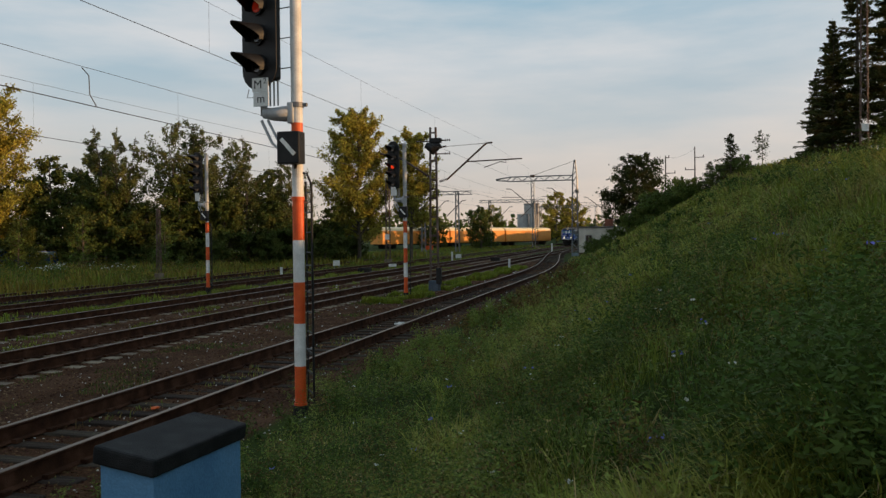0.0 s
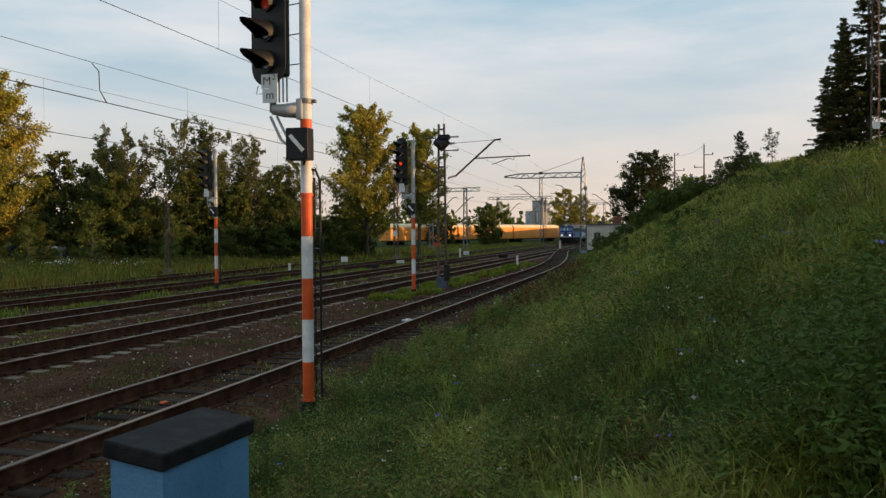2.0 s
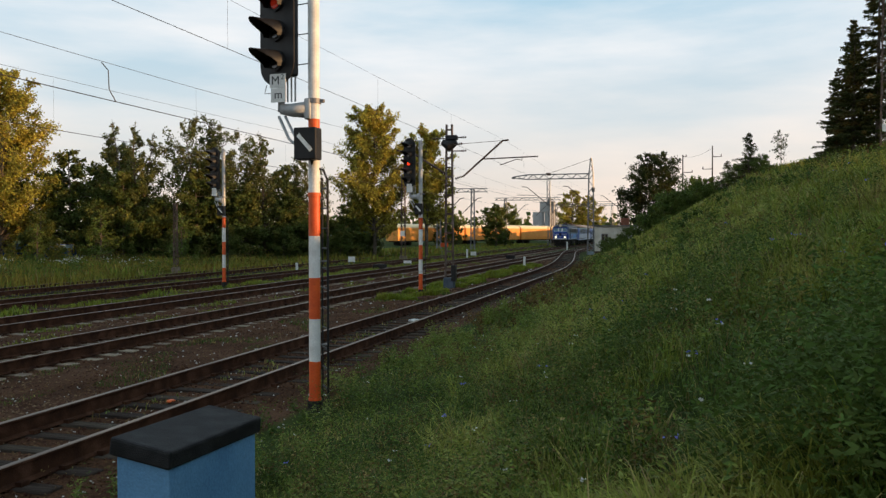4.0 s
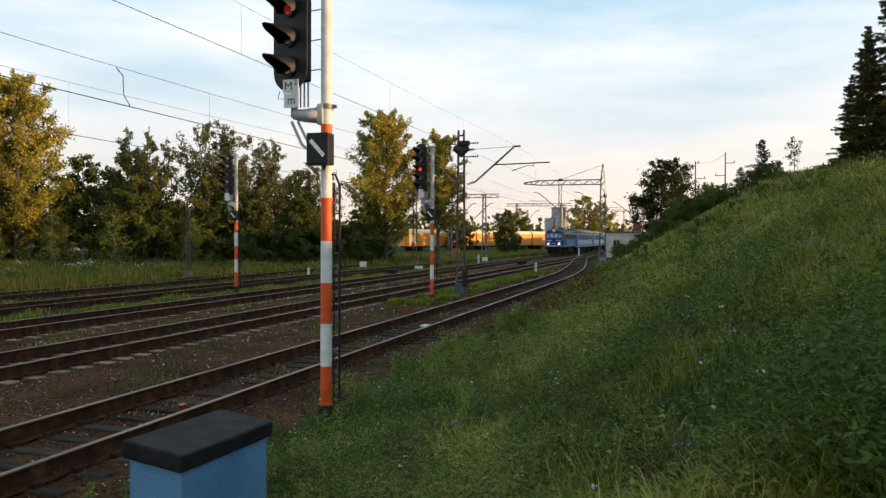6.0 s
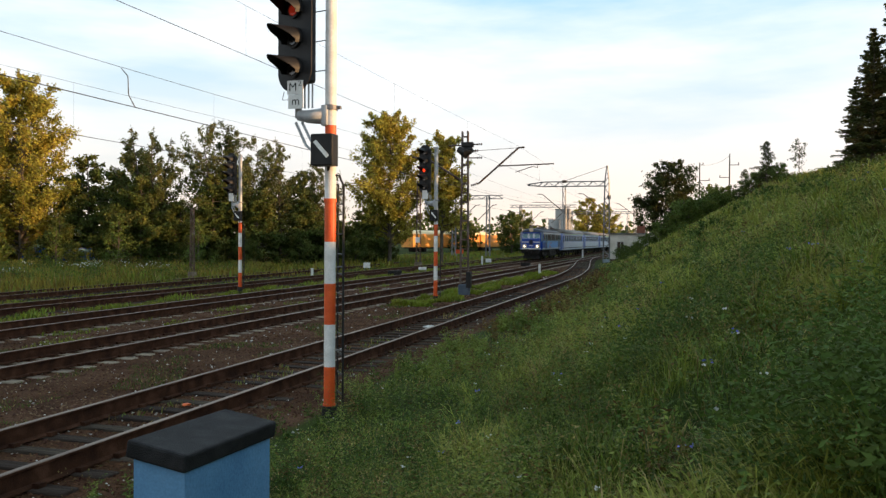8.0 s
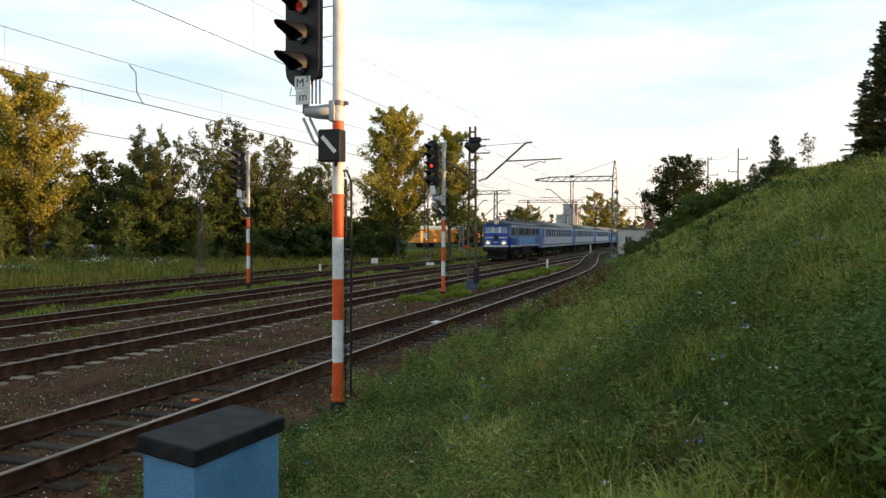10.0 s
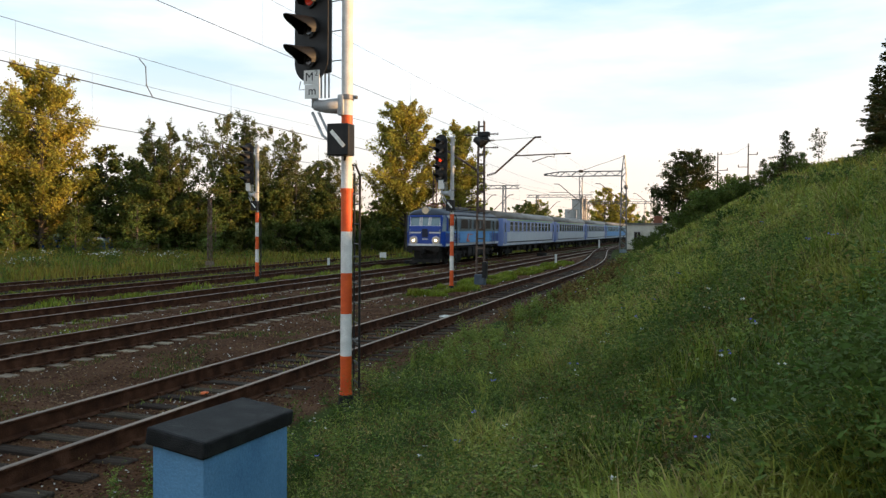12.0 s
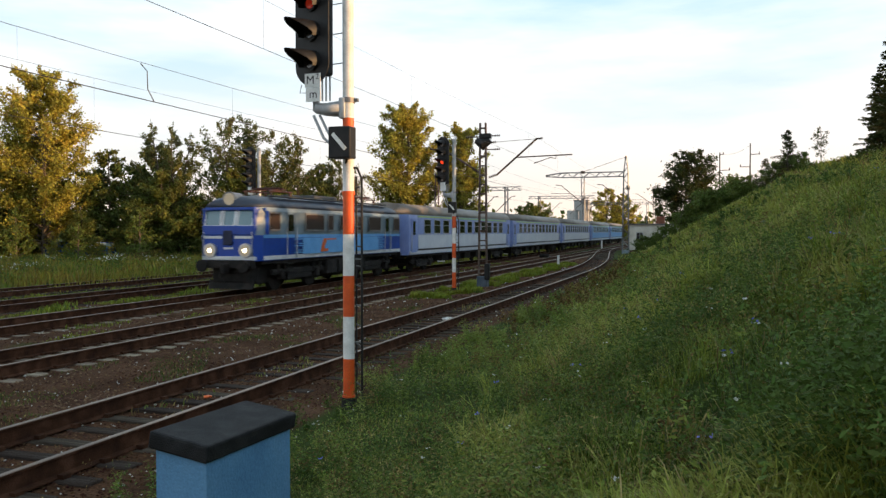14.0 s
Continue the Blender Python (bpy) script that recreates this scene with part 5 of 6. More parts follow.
def far_gantry(x, y, h, left, label):
    t = thing("catenary_gantry", x, y, 0.0, label, "catenary gantry", group="far gantries")
    for dx in (0, -left):
        m = Mesh()
        lattice(m, (dx, 0, 0), (dx, 0, h + 0.3), (0.6, 0.5), (0.4, 0.4), X, Y, 1.0, 0.05)
        m.ob("lattice_column", GALV, t)
    m = Mesh()
    lattice(m, (-left - 2.2, 0, h), (2.2, 0, h), (0.4, 0.5), (0.4, 0.5), Y, Z, 0.8, 0.045)
    m.ob("truss_beam", GALV, t)
    for x0 in (-left * 0.3, -left * 0.8):
        Mesh().tube([(x0, 0, h - 3.4), (x0 + 2.3, 0, h - 1.2), (x0 + 2.9, 0, h - 1.1)], 0.06, 6).ob("cantilever_tube", STEEL, t)


far_gantry(-27.5, 118.0, 8.8, 5.2, "grey lattice gantry beyond the main tracks")
far_gantry(-22.6, 165.0, 9.4, 9.0, "distant grey lattice gantry over the tracks")
far_gantry(-13.0, 210.0, 9.6, 14.0, "very distant grey lattice gantry")


def single_mast(x, y, h, material, label, arm=0, w=0.4, plate=False):
    t = thing("catenary_mast", x, y, float(terrain(x, y)) - 0.05, label, "catenary mast", group="catenary masts")
    m = Mesh()
    lattice(m, (0, 0, 0), (0, 0, h), (w, w * 0.7), (w * 0.7, w * 0.5), X, Y, 0.5, 0.03)
    m.ob("lattice_column", material, t)
    Mesh().box((0, 0, 0.2), (w + 0.2, w + 0.1, 0.6), 0, 0.04).ob("footing", CONCRETE, t)
    if arm:
        Mesh().tube([(0, 0, h - 2.6), (arm * 2.4, 0, h - 0.8), (arm * 2.8, 0, h - 0.75)], 0.05, 6).ob("cantilever_tube", STEEL, t)
        Mesh().tube([(arm * 1.2, 0, h - 1.7), (arm * 3.4, 0, h - 1.6)], 0.03, 6).ob("registration_arm", STEEL, t)
    if plate:
        Mesh().box((0, -0.3, 2.6), (0.45, 0.03, 0.5), 0, 0.01).ob("number_plate", SIGN_WHITE, t, "pale plain plate")


single_mast(-28.6, 43.6, 4.4, STEEL, "short rusty lattice post beside the overgrown track", 0, 0.24)
single_mast(-24.0, 74.0, 8.2, STEEL, "rusty lattice mast with a small pale plate", 0, 0.42, True)
single_mast(-20.0, 150.0, 9.0, STEEL, "distant dark lattice mast", 1)
single_mast(-6.9, 128.0, 9.0, STEEL, "dark lattice mast beyond the hut", -1)
single_mast(-4.5, 160.0, 9.0, STEEL, "distant dark lattice mast behind the hut", -1)
single_mast(14.4, 62.0, 15.0, STEEL, "tall dark lattice mast on the wooded crest", 0, 0.5, True)


def utility_pole(x, y, ztop, label, arms):
    z = float(terrain(x, y))
    h = ztop - z
    t = thing("utility_pole", x, y, z, label, "utility pole", group="utility poles")
    Mesh().tube([(0, 0, -0.4), (0, 0, h)], [0.12, 0.08], 10).ob("pole", TIMBER, t)
    for dz, w, sd in arms:
        Mesh().tube([(0, 0, h - dz), (sd * w, 0, h - dz)], 0.06, 6).ob("crossarm", STEEL, t)
        Mesh().tube([(sd * w * 0.95, 0, h - dz), (sd * w * 0.95, 0, h - dz + 0.35)], [0.08, 0.05], 8).ob("insulator", INSULATOR, t)
    return t


utility_pole(2.4, 126.0, 14.0, "slender wooden utility pole with a side arm", [(2.6, 1.4, 1), (0.3, 0.5, 1)])
utility_pole(6.6, 127.0, 15.3, "slender wooden utility pole with cross arms", [(1.6, 1.3, 1), (3.4, 1.4, -1)])


# ---- overhead wires ----
def wire(name, pts, r, label, category="overhead wire"):
    return tagged(Mesh().tube(pts, r, 5).ob(name, WIRE), label, category, "overhead wires")


def span(y, low, high):
    """A carrying wire that hangs between supports at y = 37, 97, 157 and one behind."""
    k = ((y - 37.4) % 60.3) / 60.3
    return low + (high - low) * (2 * k - 1) ** 2


for x, zc, lo, hi, y1, rc in ((-12.45, 5.58, 6.38, 6.9, 240, 0.011), (-17.1, 5.5, 6.95, 7.3, 330, 0.010), (-7.17, 5.62, 6.45, 6.8, 98, 0.0055)):
    ys = np.arange(-40, y1, 5.0)
    wire("contact_wire", [(x, y, zc) for y in ys], rc, "thin dark contact wire above the track")
    wire("carrying_wire", [(x, y, span(y, lo, hi)) for y in ys], rc * 0.55, "thin dark carrying wire hanging in shallow curves")
    for y in np.arange(-2.5, min(y1, 110), 7.5):
        wire("dropper_wire", [(x, y, zc), (x, y, span(y, lo, hi))], 0.0022, "fine dropper between overhead wires")
wire("feeder_wire", [(-12.45, 16.1, 6.40), (-12.5, 16.4, 6.28), (-12.52, 16.45, 5.85), (-12.45, 16.6, 5.58)], 0.012, "short curved jumper between overhead wires")
wire("power_line", [(2.4 + 4.2 * k, 126 + k, 13.7 + 1.3 * k - 0.5 * math.sin(math.pi * k)) for k in np.linspace(0, 1, 9)], 0.015, "thin power line between wooden poles", "power line")


# ---- trees ----
def grow(name, seed, h, base, prof, limbs, per, size, leaf_mat, label, lean=0.0, up=0.55, clump=0.45, trunk_r=None, stems=1, spread=0.0, inner=0.35):
    """A tree at the origin: tapered trunk, limbs, and a crown of leaves set along the twigs.
    prof(k) gives the crown's radius at share k of the crown's height."""
    g = np.random.default_rng(seed)
    t = thing(name, 0, 0, 0, label, "tree" if h > 4 else "bush")
    tr = trunk_r or h * 0.012 + 0.04
    wood = Mesh()
    pts = []
    for s in range(stems):
        a0 = 2 * math.pi * s / stems + g.uniform(0, 1)
        off = Vector((math.cos(a0), math.sin(a0), 0)) * spread
        path = []
        for i in range(7):
            k = i / 6
            path.append(Vector((off.x * k + lean * k * h * 0.1 + g.normal() * 0.012 * h * k, off.y * k + g.normal() * 0.012 * h * k, -0.3 + (h * 0.96 + 0.3) * k)))
        wood.tube(path, [tr * (1 - 0.9 * i / 6) / math.sqrt(stems) for i in range(7)], 8)
        for i in range(limbs // stems):
            k = (i + g.uniform(0, 1)) / (limbs // stems)
            z = base * h + (h * 0.97 - base * h) * k
            kk = z / h * 6
            j = min(int(kk), 5)
            p0 = path[j].lerp(path[j + 1], kk - j)
            R = prof(k) * g.uniform(0.5, 1.18)
            a = g.uniform(0, 2 * math.pi)
            d = Vector((math.cos(a), math.sin(a), 0))
            rise = up * R * g.uniform(0.5, 1.3)
            tip = p0 + d * R + Vector((0, 0, rise))
            mid = p0.lerp(tip, 0.5) + Vector((0, 0, -0.08 * R))
            wood.tube([p0, mid, tip], [tr * 0.35 * (1 - 0.6 * k), tr * 0.2 * (1 - 0.5 * k), 0.008], 5, 0, False)
            n = max(3, int(per * R / max(0.4, prof(0.35))))
            nt = max(3, int(n / 16))
            u = g.uniform(inner * 0.7, 1.0, nt)[:, None]
            q0 = np.array(p0) * (1 - u) ** 2 + 2 * u * (1 - u) * np.array(mid) + u * u * np.array(tip)
            out = unit(np.array(tip - p0)[None] / max(R, 0.1) * 0.8 + g.normal(size=(nt, 3)) * 0.62 + [0, 0, 0.05 + 0.22 * up])
            ln = (0.22 + clump * g.uniform(0.25, 0.75, (nt, 1))) * (0.55 * R + 0.25) * (1.15 - 0.5 * u)
            w = g.integers(0, nt, n)
            v = g.uniform(0.05, 1.0, (n, 1)) ** 0.8
            pts.append(q0[w] + out[w] * ln[w] * v + g.normal(size=(n, 3)) * (0.07 + 0.15 * ln[w]) + np.array([0, 0, -0.1]) * (ln[w] * v) ** 2)
    wood.ob("trunk", BARK, t)
    pts = np.concatenate(pts)
    pts = pts[pts[:, 2] > 0.05]
    c = new("crown", quads("crown", leaf_cards(pts, size, 0.2, 0.6, g), [leaf_mat]))
    c.parent = t
    return t


def spruce(seed, h, label, wide=0.23):
    g = np.random.default_rng(seed)
    t = thing("spruce_tree", 0, 0, 0, label, "tree", group="spruces on the crest")
    wood = Mesh().tube([(0, 0, -0.4), (0, 0, h * 0.5), (0, 0, h)], [h * 0.014, h * 0.008, 0.01], 8)
    P, D = [], []
    z = h * 0.10
    while z < h * 0.985:
        k = z / h
        R = h * wide * (1 - k) ** 0.85 + 0.15
        for i in range(int(g.integers(4, 7))):
            a, r = g.uniform(0, 2 * math.pi), R * g.uniform(0.4, 1.25)
            d = np.array([math.cos(a), math.sin(a), 0])
            droop = g.uniform(-0.45, -0.15) + 0.5 * k
            tip = np.array([0, 0, z]) + d * r + np.array([0, 0, droop * r + 0.12 * r])
            wood.tube([(0, 0, z), tuple(np.array([0, 0, z + 0.02]) * 0.5 + tip * 0.5 + [0, 0, -0.06 * r]), tuple(tip)], [0.04 * (1 - k) + 0.01, 0.02, 0.006], 4, 0, False)
            n = int(30 + 70 * r)
            u = g.uniform(0.12, 1.04, n)
            q = np.array([0, 0, z]) * (1 - u)[:, None] + tip * u[:, None]
            side = np.cross(d, [0, 0, 1])
            sp = g.normal(size=n) * 0.17 * r * (1.1 - u)
            q = q + side * sp[:, None] + np.array([0, 0, -1]) * (np.abs(g.normal(size=(n, 1))) * 0.16 + np.abs(sp)[:, None] * 0.25)
            P.append(q)
            D.append(np.tile(d, (n, 1)) + side * np.sign(sp)[:, None] * 0.7 + np.array([0, 0, -0.35]) + g.normal(size=(n, 3)) * 0.25)
        z += g.uniform(0.28, 0.56) * (0.5 + h / 30)
    wood.ob("trunk", BARK, t)
    P, D = np.concatenate(P), unit(np.concatenate(D))
    s = unit(np.cross(D, g.normal(size=P.shape)))
    L = (0.30 * min(1.0, 0.3 + h / 20) * g.uniform(0.6, 1.3, (len(P), 1)))
    c = new("crown", quads("crown", np.stack([P - D * L * 0.4, P + s * L * 0.16, P + D * L * 0.7, P - s * L * 0.16], 1), [NEEDLE]))
    c.parent = t
    return t


def put(t, x, y, s=1.0, rz=0.0, copy=False, sz=None, label="", sink=0.0):
    m = pose(x, y, float(terrain(x, y)) - sink, 0, 0, rz)
    o = copy_thing(t, m) if copy else t
    o.matrix_basis = m
    o.scale = (s, s, sz or s)
    if label:
        o["label"] = label
    return o


oval = lambda R: (lambda k: R * (0.45 + 0.75 * math.sin(math.pi * min(1, 0.12 + 0.86 * k)) ** 0.8) * (1 - 0.35 * k))
round_ = lambda R: (lambda k: R * max(0.15, math.sin(math.pi * min(0.97, 0.2 + 0.75 * k))))
cone = lambda R: (lambda k: R * (1.02 - k) ** 0.8)

# poplars, the low sun's gold put into their leaf colour
put(grow("poplar_tree", 11, 16.4, 0.05, oval(4.0), 165, 470, 0.23, LEAF_POPLAR, "tall poplar with sunlit golden green crown", up=0.75, clump=0.42, inner=0.4), -53.6, 56.5)
put(grow("poplar_tree", 12, 15.8, 0.12, oval(3.7), 140, 430, 0.25, LEAF_POPLAR, "tall poplar beyond the tracks, leaves coloured as if sunlit", up=0.8, clump=0.42, inner=0.4), -28.9, 79.5, 1.0)
put(grow("poplar_tree", 13, 13.6, 0.26, oval(2.7), 100, 380, 0.25, LEAF_POPLAR, "smaller poplar beside a taller one, leaves coloured as if sunlit", up=0.8, clump=0.42, inner=0.4), -24.2, 82.5, 1.0)

# birches and broadleaf trees along the meadow's edge
b1 = grow("birch_tree", 21, 13.0, 0.03, cone(3.6), 84, 260, 0.21, LEAF_BIRCH, "airy birch with thin upright twigs", up=0.9, clump=0.5, stems=2, spread=0.9)
b2 = grow("birch_tree", 22, 12.4, 0.04, oval(2.7), 84, 250, 0.21, LEAF_BIRCH, "airy green birch with ragged top", up=1.0, clump=0.5, stems=3, spread=1.3)
b3 = grow("broadleaf_tree", 23, 9.8, 0.02, round_(3.4), 90, 270, 0.27, LEAF_GREEN, "dense dark green tree at the meadow edge", up=0.2, inner=0.3)
b4 = grow("broadleaf_tree", 24, 8.2, 0.0, round_(3.2), 84, 260, 0.27, LEAF_GREEN, "low spreading green tree at the meadow edge", up=0.15, inner=0.3)
put(b1, -46.6, 63.4, 1.0)
put(b2, -41.0, 65.5, 1.04)
put(b2, -38.4, 67.0, 0.98, 140, True)
put(b1, -36.2, 69.5, 0.95, 70, True)
put(b2, -33.6, 73.0, 0.80, 200, True)
put(b1, -44.0, 62.0, 0.9, 190, True)
put(b3, -50.2, 60.5, 1.02)
put(b3, -44.2, 59.8, 0.82, 60, True)
put(b3, -57.5, 52.5, 1.0, 130, True)
put(b3, -58.5, 60.0, 1.15, 200, True)
put(b3, -39.6, 63.5, 0.86, 250, True)
put(b4, -36.6, 66.0, 0.85)
put(b4, -41.5, 61.5, 0.72, 90, True)
put(b4, -33.8, 70.0, 0.80, 180, True)
put(b4, -30.5, 76.0, 0.72, 20, True)
put(b4, -29.8, 80.5, 0.45, 120, True, label="low golden green tree near the poplars")
put(b4, -31.8, 71.5, 0.62, 60, True)
put(b4, -62.0, 48.0, 1.0, 60, True)
put(b3, -66.0, 56.0, 1.25, 10, True)
put(b3, -51.0, 68.0, 1.15, 20, True)
put(b3, -43.0, 72.0, 1.05, 310, True)
put(b3, -37.0, 76.0, 1.0, 80, True)
put(b4, -46.0, 58.5, 0.66, 310, True)
put(b4, -49.4, 53.0, 0.2, 10, True, label="low green bush before the parked cars")
put(b4, -46.6, 54.6, 0.24, 210, True, label="low green bush before the parked cars")
for i, (x, y, s) in enumerate(((-55.0, 49.8, 0.55), (-48.9, 55.6, 0.5), (-36.0, 63.0, 0.42), (-33.0, 67.0, 0.42), (-29.6, 72.0, 0.42), (-39.4, 59.6, 0.36))):
    put(b4, x, y, s, 77 * i, True, label="leafy green bush at the meadow edge")
y1 = grow("young_tree", 31, 4.6, 0.02, cone(1.55), 46, 70, 0.16, LEAF_BUSH, "young bright green tree standing in the meadow", up=0.7)
put(y1, -42.6, 54.8, 0.95)
put(y1, -37.2, 57.6, 0.9, 100, True)
put(y1, -51.6, 51.5, 0.95, 200, True)
put(y1, -47.4, 53.5, 0.7, 30, True)

# dark trees and bushes by the hut and along the foot of the slope
d1 = grow("broadleaf_tree", 41, 11.8, 0.04, oval(4.4), 110, 340, 0.28, LEAF_DARK, "dark rounded tree against the evening sky", up=0.45, clump=0.4)
put(d1, -1.6, 117.5, 1.0)
put(spruce(42, 6.5, "small dark conifer beside the hut", 0.26), -5.6, 119.0, 1.0)
bu = grow("shrub", 43, 3.4, 0.0, round_(2.0), 54, 180, 0.18, LEAF_BUSH, "dense green shrub on the slope", up=0.2)
for i, (x, y, s) in enumerate(((-7.0, 104.5, 0.62), (-5.6, 107.0, 0.6), (-4.2, 104.0, 0.75), (-2.4, 104.5, 1.0), (-0.8, 105.0, 1.1), (0.8, 105.0, 1.2), (2.2, 104.5, 1.2), (3.4, 102.0, 0.9), (4.4, 100.0, 0.8), (5.4, 99.0, 0.7), (7.2, 92.0, 0.7), (8.2, 90.0, 0.7), (9.2, 87.0, 0.55),
                             (-4.9, 96.0, 0.42), (-5.8, 93.0, 0.34), (0.2, 109.0, 1.5), (3.6, 108.0, 1.4))):
    put(bu, x, y, s, 61 * i, i > 0)
put(spruce(44, 5.0, "small conifer on the skyline of the slope", 0.42), 8.1, 88.5, 0.92)
put(spruce(45, 3.6, "young conifer among shrubs on the slope", 0.36), 6.4, 93.5, 0.9)
put(grow("sapling", 46, 3.6, 0.28, round_(0.85), 22, 34, 0.17, LEAF_DARK, "slender sapling on the crest of the slope", up=0.5, trunk_r=0.05), 9.9, 78.5)

# spruces on the crest
s1 = spruce(51, 17.5, "tall dark spruce on the grassy crest")
s2 = spruce(52, 20.5, "very tall dark spruce touched by low sunlight", 0.21)
put(s1, 17.3, 86.0, 0.8)
put(s2, 19.4, 86.0, 1.0)
put(s1, 21.8, 85.0, 1.05, 120, True)
put(s2, 23.4, 88.0, 1.02, 200, True)
put(s1, 16.3, 88.5, 0.58, 60, True, label="shorter dark spruce at the edge of the group")
put(s1, 18.6, 93.0, 0.9, 160, True)
put(s2, 26.0, 87.0, 1.0, 20, True)
# unseen spruces added along the crest towards the camera, to shade the locomotive
for i, (x, y, s) in enumerate(((16.6, 45.0, 0.6), (16.0, 42.0, 0.62), (15.5, 39.0, 0.6), (15.0, 36.0, 0.62), (14.6, 33.0, 0.6), (14.2, 30.0, 0.6), (13.8, 27.0, 0.58))):
    put(s1, x, y, s, 47 * i, True, sz=0.5, label="unseen dark spruce added on the crest to shade the train")

# far trees
f1 = grow("far_tree", 61, 15.0, 0.08, round_(5.0), 70, 170, 0.52, LEAF_POPLAR, "distant golden tree behind the tracks", up=0.4)
f2 = grow("far_tree", 62, 8.0, 0.03, round_(3.6), 56, 150, 0.40, LEAF_GREEN, "distant dark green tree near the parked train", up=0.4)
put(f1, -26.0, 238.0, 1.05)
put(f1, -21.5, 242.0, 0.95, 120, True)
put(f2, -29.6, 146.0, 1.0)
put(f2, -38.5, 150.0, 0.75, 40, True)
put(f2, -41.5, 152.0, 0.6, 140, True)
put(f2, -33.0, 165.0, 0.55, 90, True)
put(f2, -52.0, 160.0, 0.6, 190, True)
put(f2, -47.0, 170.0, 0.45, 10, True)
put(f1, -47.0, 235.0, 0.7, 60, True)
put(f1, -45.0, 240.0, 0.8, 200, True)
put(f1, -62.0, 230.0, 0.8, 300, True)


def far_wood():
    """The rim of woods on the horizon, one belt of leaf clumps."""
    g = np.random.default_rng(71)
    pts = []
    for i in range(150):
        a = radians(-60 + 90 * i / 149)
        r = g.uniform(330, 420)
        hh = g.uniform(5, 13) * (1.1 if a < -0.25 else 0.8)
        n = 90
        q = g.normal(size=(n, 3)) * [6, 5, hh * 0.28] + [r * math.sin(a), r * math.cos(a), hh * 0.5]
        pts.append(q)
    pts = np.concatenate(pts)
    o = new("far_wood", quads("far_wood", leaf_cards(pts[pts[:, 2] > 0], 2.6, 0.2, 0.8, g), [LEAF_GREEN]))
    tagged(o, "hazy dark belt of woods on the horizon", "woods", kind="stuff")


far_wood()


# ---- silo ----
PALE_CONCRETE = mat("pale_silo_concrete", [(0.34, 0.34, 0.34), (0.46, 0.46, 0.46)], 0.4, 0.9, 0, 0.2, 6)


def silo():
    t = thing("grain_silo", -37.6, 263.0, 0, "grey concrete silo with a small top house", "silo")
    for dx in (-1.9, 1.9):
        Mesh().tube([(dx, 0, 0), (dx, 0, 9.2)], 1.85, 16).ob("silo_tube", PALE_CONCRETE, t)
    Mesh().box((1.0, 0, 10.7), (4.6, 3.2, 3.2), 0, 0.1).ob("top_house", PALE_CONCRETE, t)
    Mesh().box((1.0, 0, 12.4), (4.9, 3.5, 0.25), 0, 0.05).ob("roof", TIN_GREY, t)


silo()


# ---- parked cars under the trees ----
CAR_BLUE = mat("car_blue_paint", [(0.012, 0.05, 0.22), (0.018, 0.07, 0.28)], 2, 0.22, 0.2, 0.0, spec=0.6)
TYRE = mat("tyre_rubber", [(0.012, 0.012, 0.012), (0.02, 0.02, 0.02)], 4, 0.85)


def car(x, y, rz, label):
    t = thing("parked_car", x, y, float(terrain(x, y)), label, "car", rz=rz, group="parked cars")
    side = [(-2.05, 0.35), (2.05, 0.35), (2.1, 0.6), (1.95, 0.80), (1.15, 0.90), (0.55, 1.38), (-1.0, 1.42), (-1.7, 0.95), (-2.08, 0.88)]
    st = [((0, 0.83 * s, 0), (0.97 if abs(s) == 1 else 1, 0, 0), (0, 0, 1)) for s in (-1, -0.9, 0.9, 1)]
    Mesh().sweep(side, st).ob("body", CAR_BLUE, t, "glossy blue body")
    win = [(1.0, 0.92), (0.52, 1.32), (-0.95, 1.36), (-1.5, 0.95)]
    for s in (-1, 1):
        Mesh().sweep(win, [((0, s * 0.835, 0), (1, 0, 0), (0, 0, 1)), ((0, s * 0.845, 0), (1, 0, 0), (0, 0, 1))]).ob("side_glass", CAB_GLASS, t)
        for wx in (-1.3, 1.3):
            w = Mesh().tube([(wx, s * 0.72, 0.31), (wx, s * 0.88, 0.31)], 0.31, 18).ob("wheel", TYRE, t)
            Mesh().tube([(wx, s * 0.88, 0.31), (wx, s * 0.89, 0.31)], 0.19, 14).ob("rim", SILVER, w)


car(-50.6, 56.6, 70, "blue parked car half hidden by bushes")
car(-48.3, 57.4, 62, "blue parked car under the trees")


# ---- grass, weeds and stones ----
def blades(pos, length, width, lean, g):
    """Bent blades of five corners each."""
    n = len(pos)
    a = g.uniform(0, 2 * np.pi, n)
    d = np.stack([np.cos(a), np.sin(a), np.zeros(n)], 1)
    s = np.stack([-np.sin(a), np.cos(a), np.zeros(n)], 1) * (width / 2)[:, None]
    L, k = length[:, None], (lean * g.uniform(0.2, 1.0, n))[:, None]
    up = np.array([0, 0, 1.0])
    mid = pos + up * L * 0.55 + d * L * k * 0.25
    tip = pos + up * L * (1 - 0.35 * k) + d * L * k * 0.85
    return np.stack([pos - s, mid - s * 0.8, tip, mid + s * 0.8, pos + s], 1)


def wedge(n, r0, r1, a0, a1, g, power=0.75):
    """Ground points round the camera, thinning with distance; bearings from +y to the right."""
    u = g.uniform(0, 1, n)
    r = r0 * (r1 / r0) ** (u ** power)
    a = np.radians(g.uniform(a0, a1, n))
    return r * np.sin(a), r * np.cos(a), r


def tuft_noise(x, y, s):
    return 0.5 + 0.25 * (np.sin(x * 2.3 * s + 1.7 * np.sin(y * 1.1 * s)) + np.sin(y * 1.9 * s + 1.3 * np.sin(x * 1.7 * s + 2)))


def off_cabinet(x, y, dx, dy):
    return ~((np.abs(x + 2.4) < dx) & (np.abs(y - 3.8) < dy))


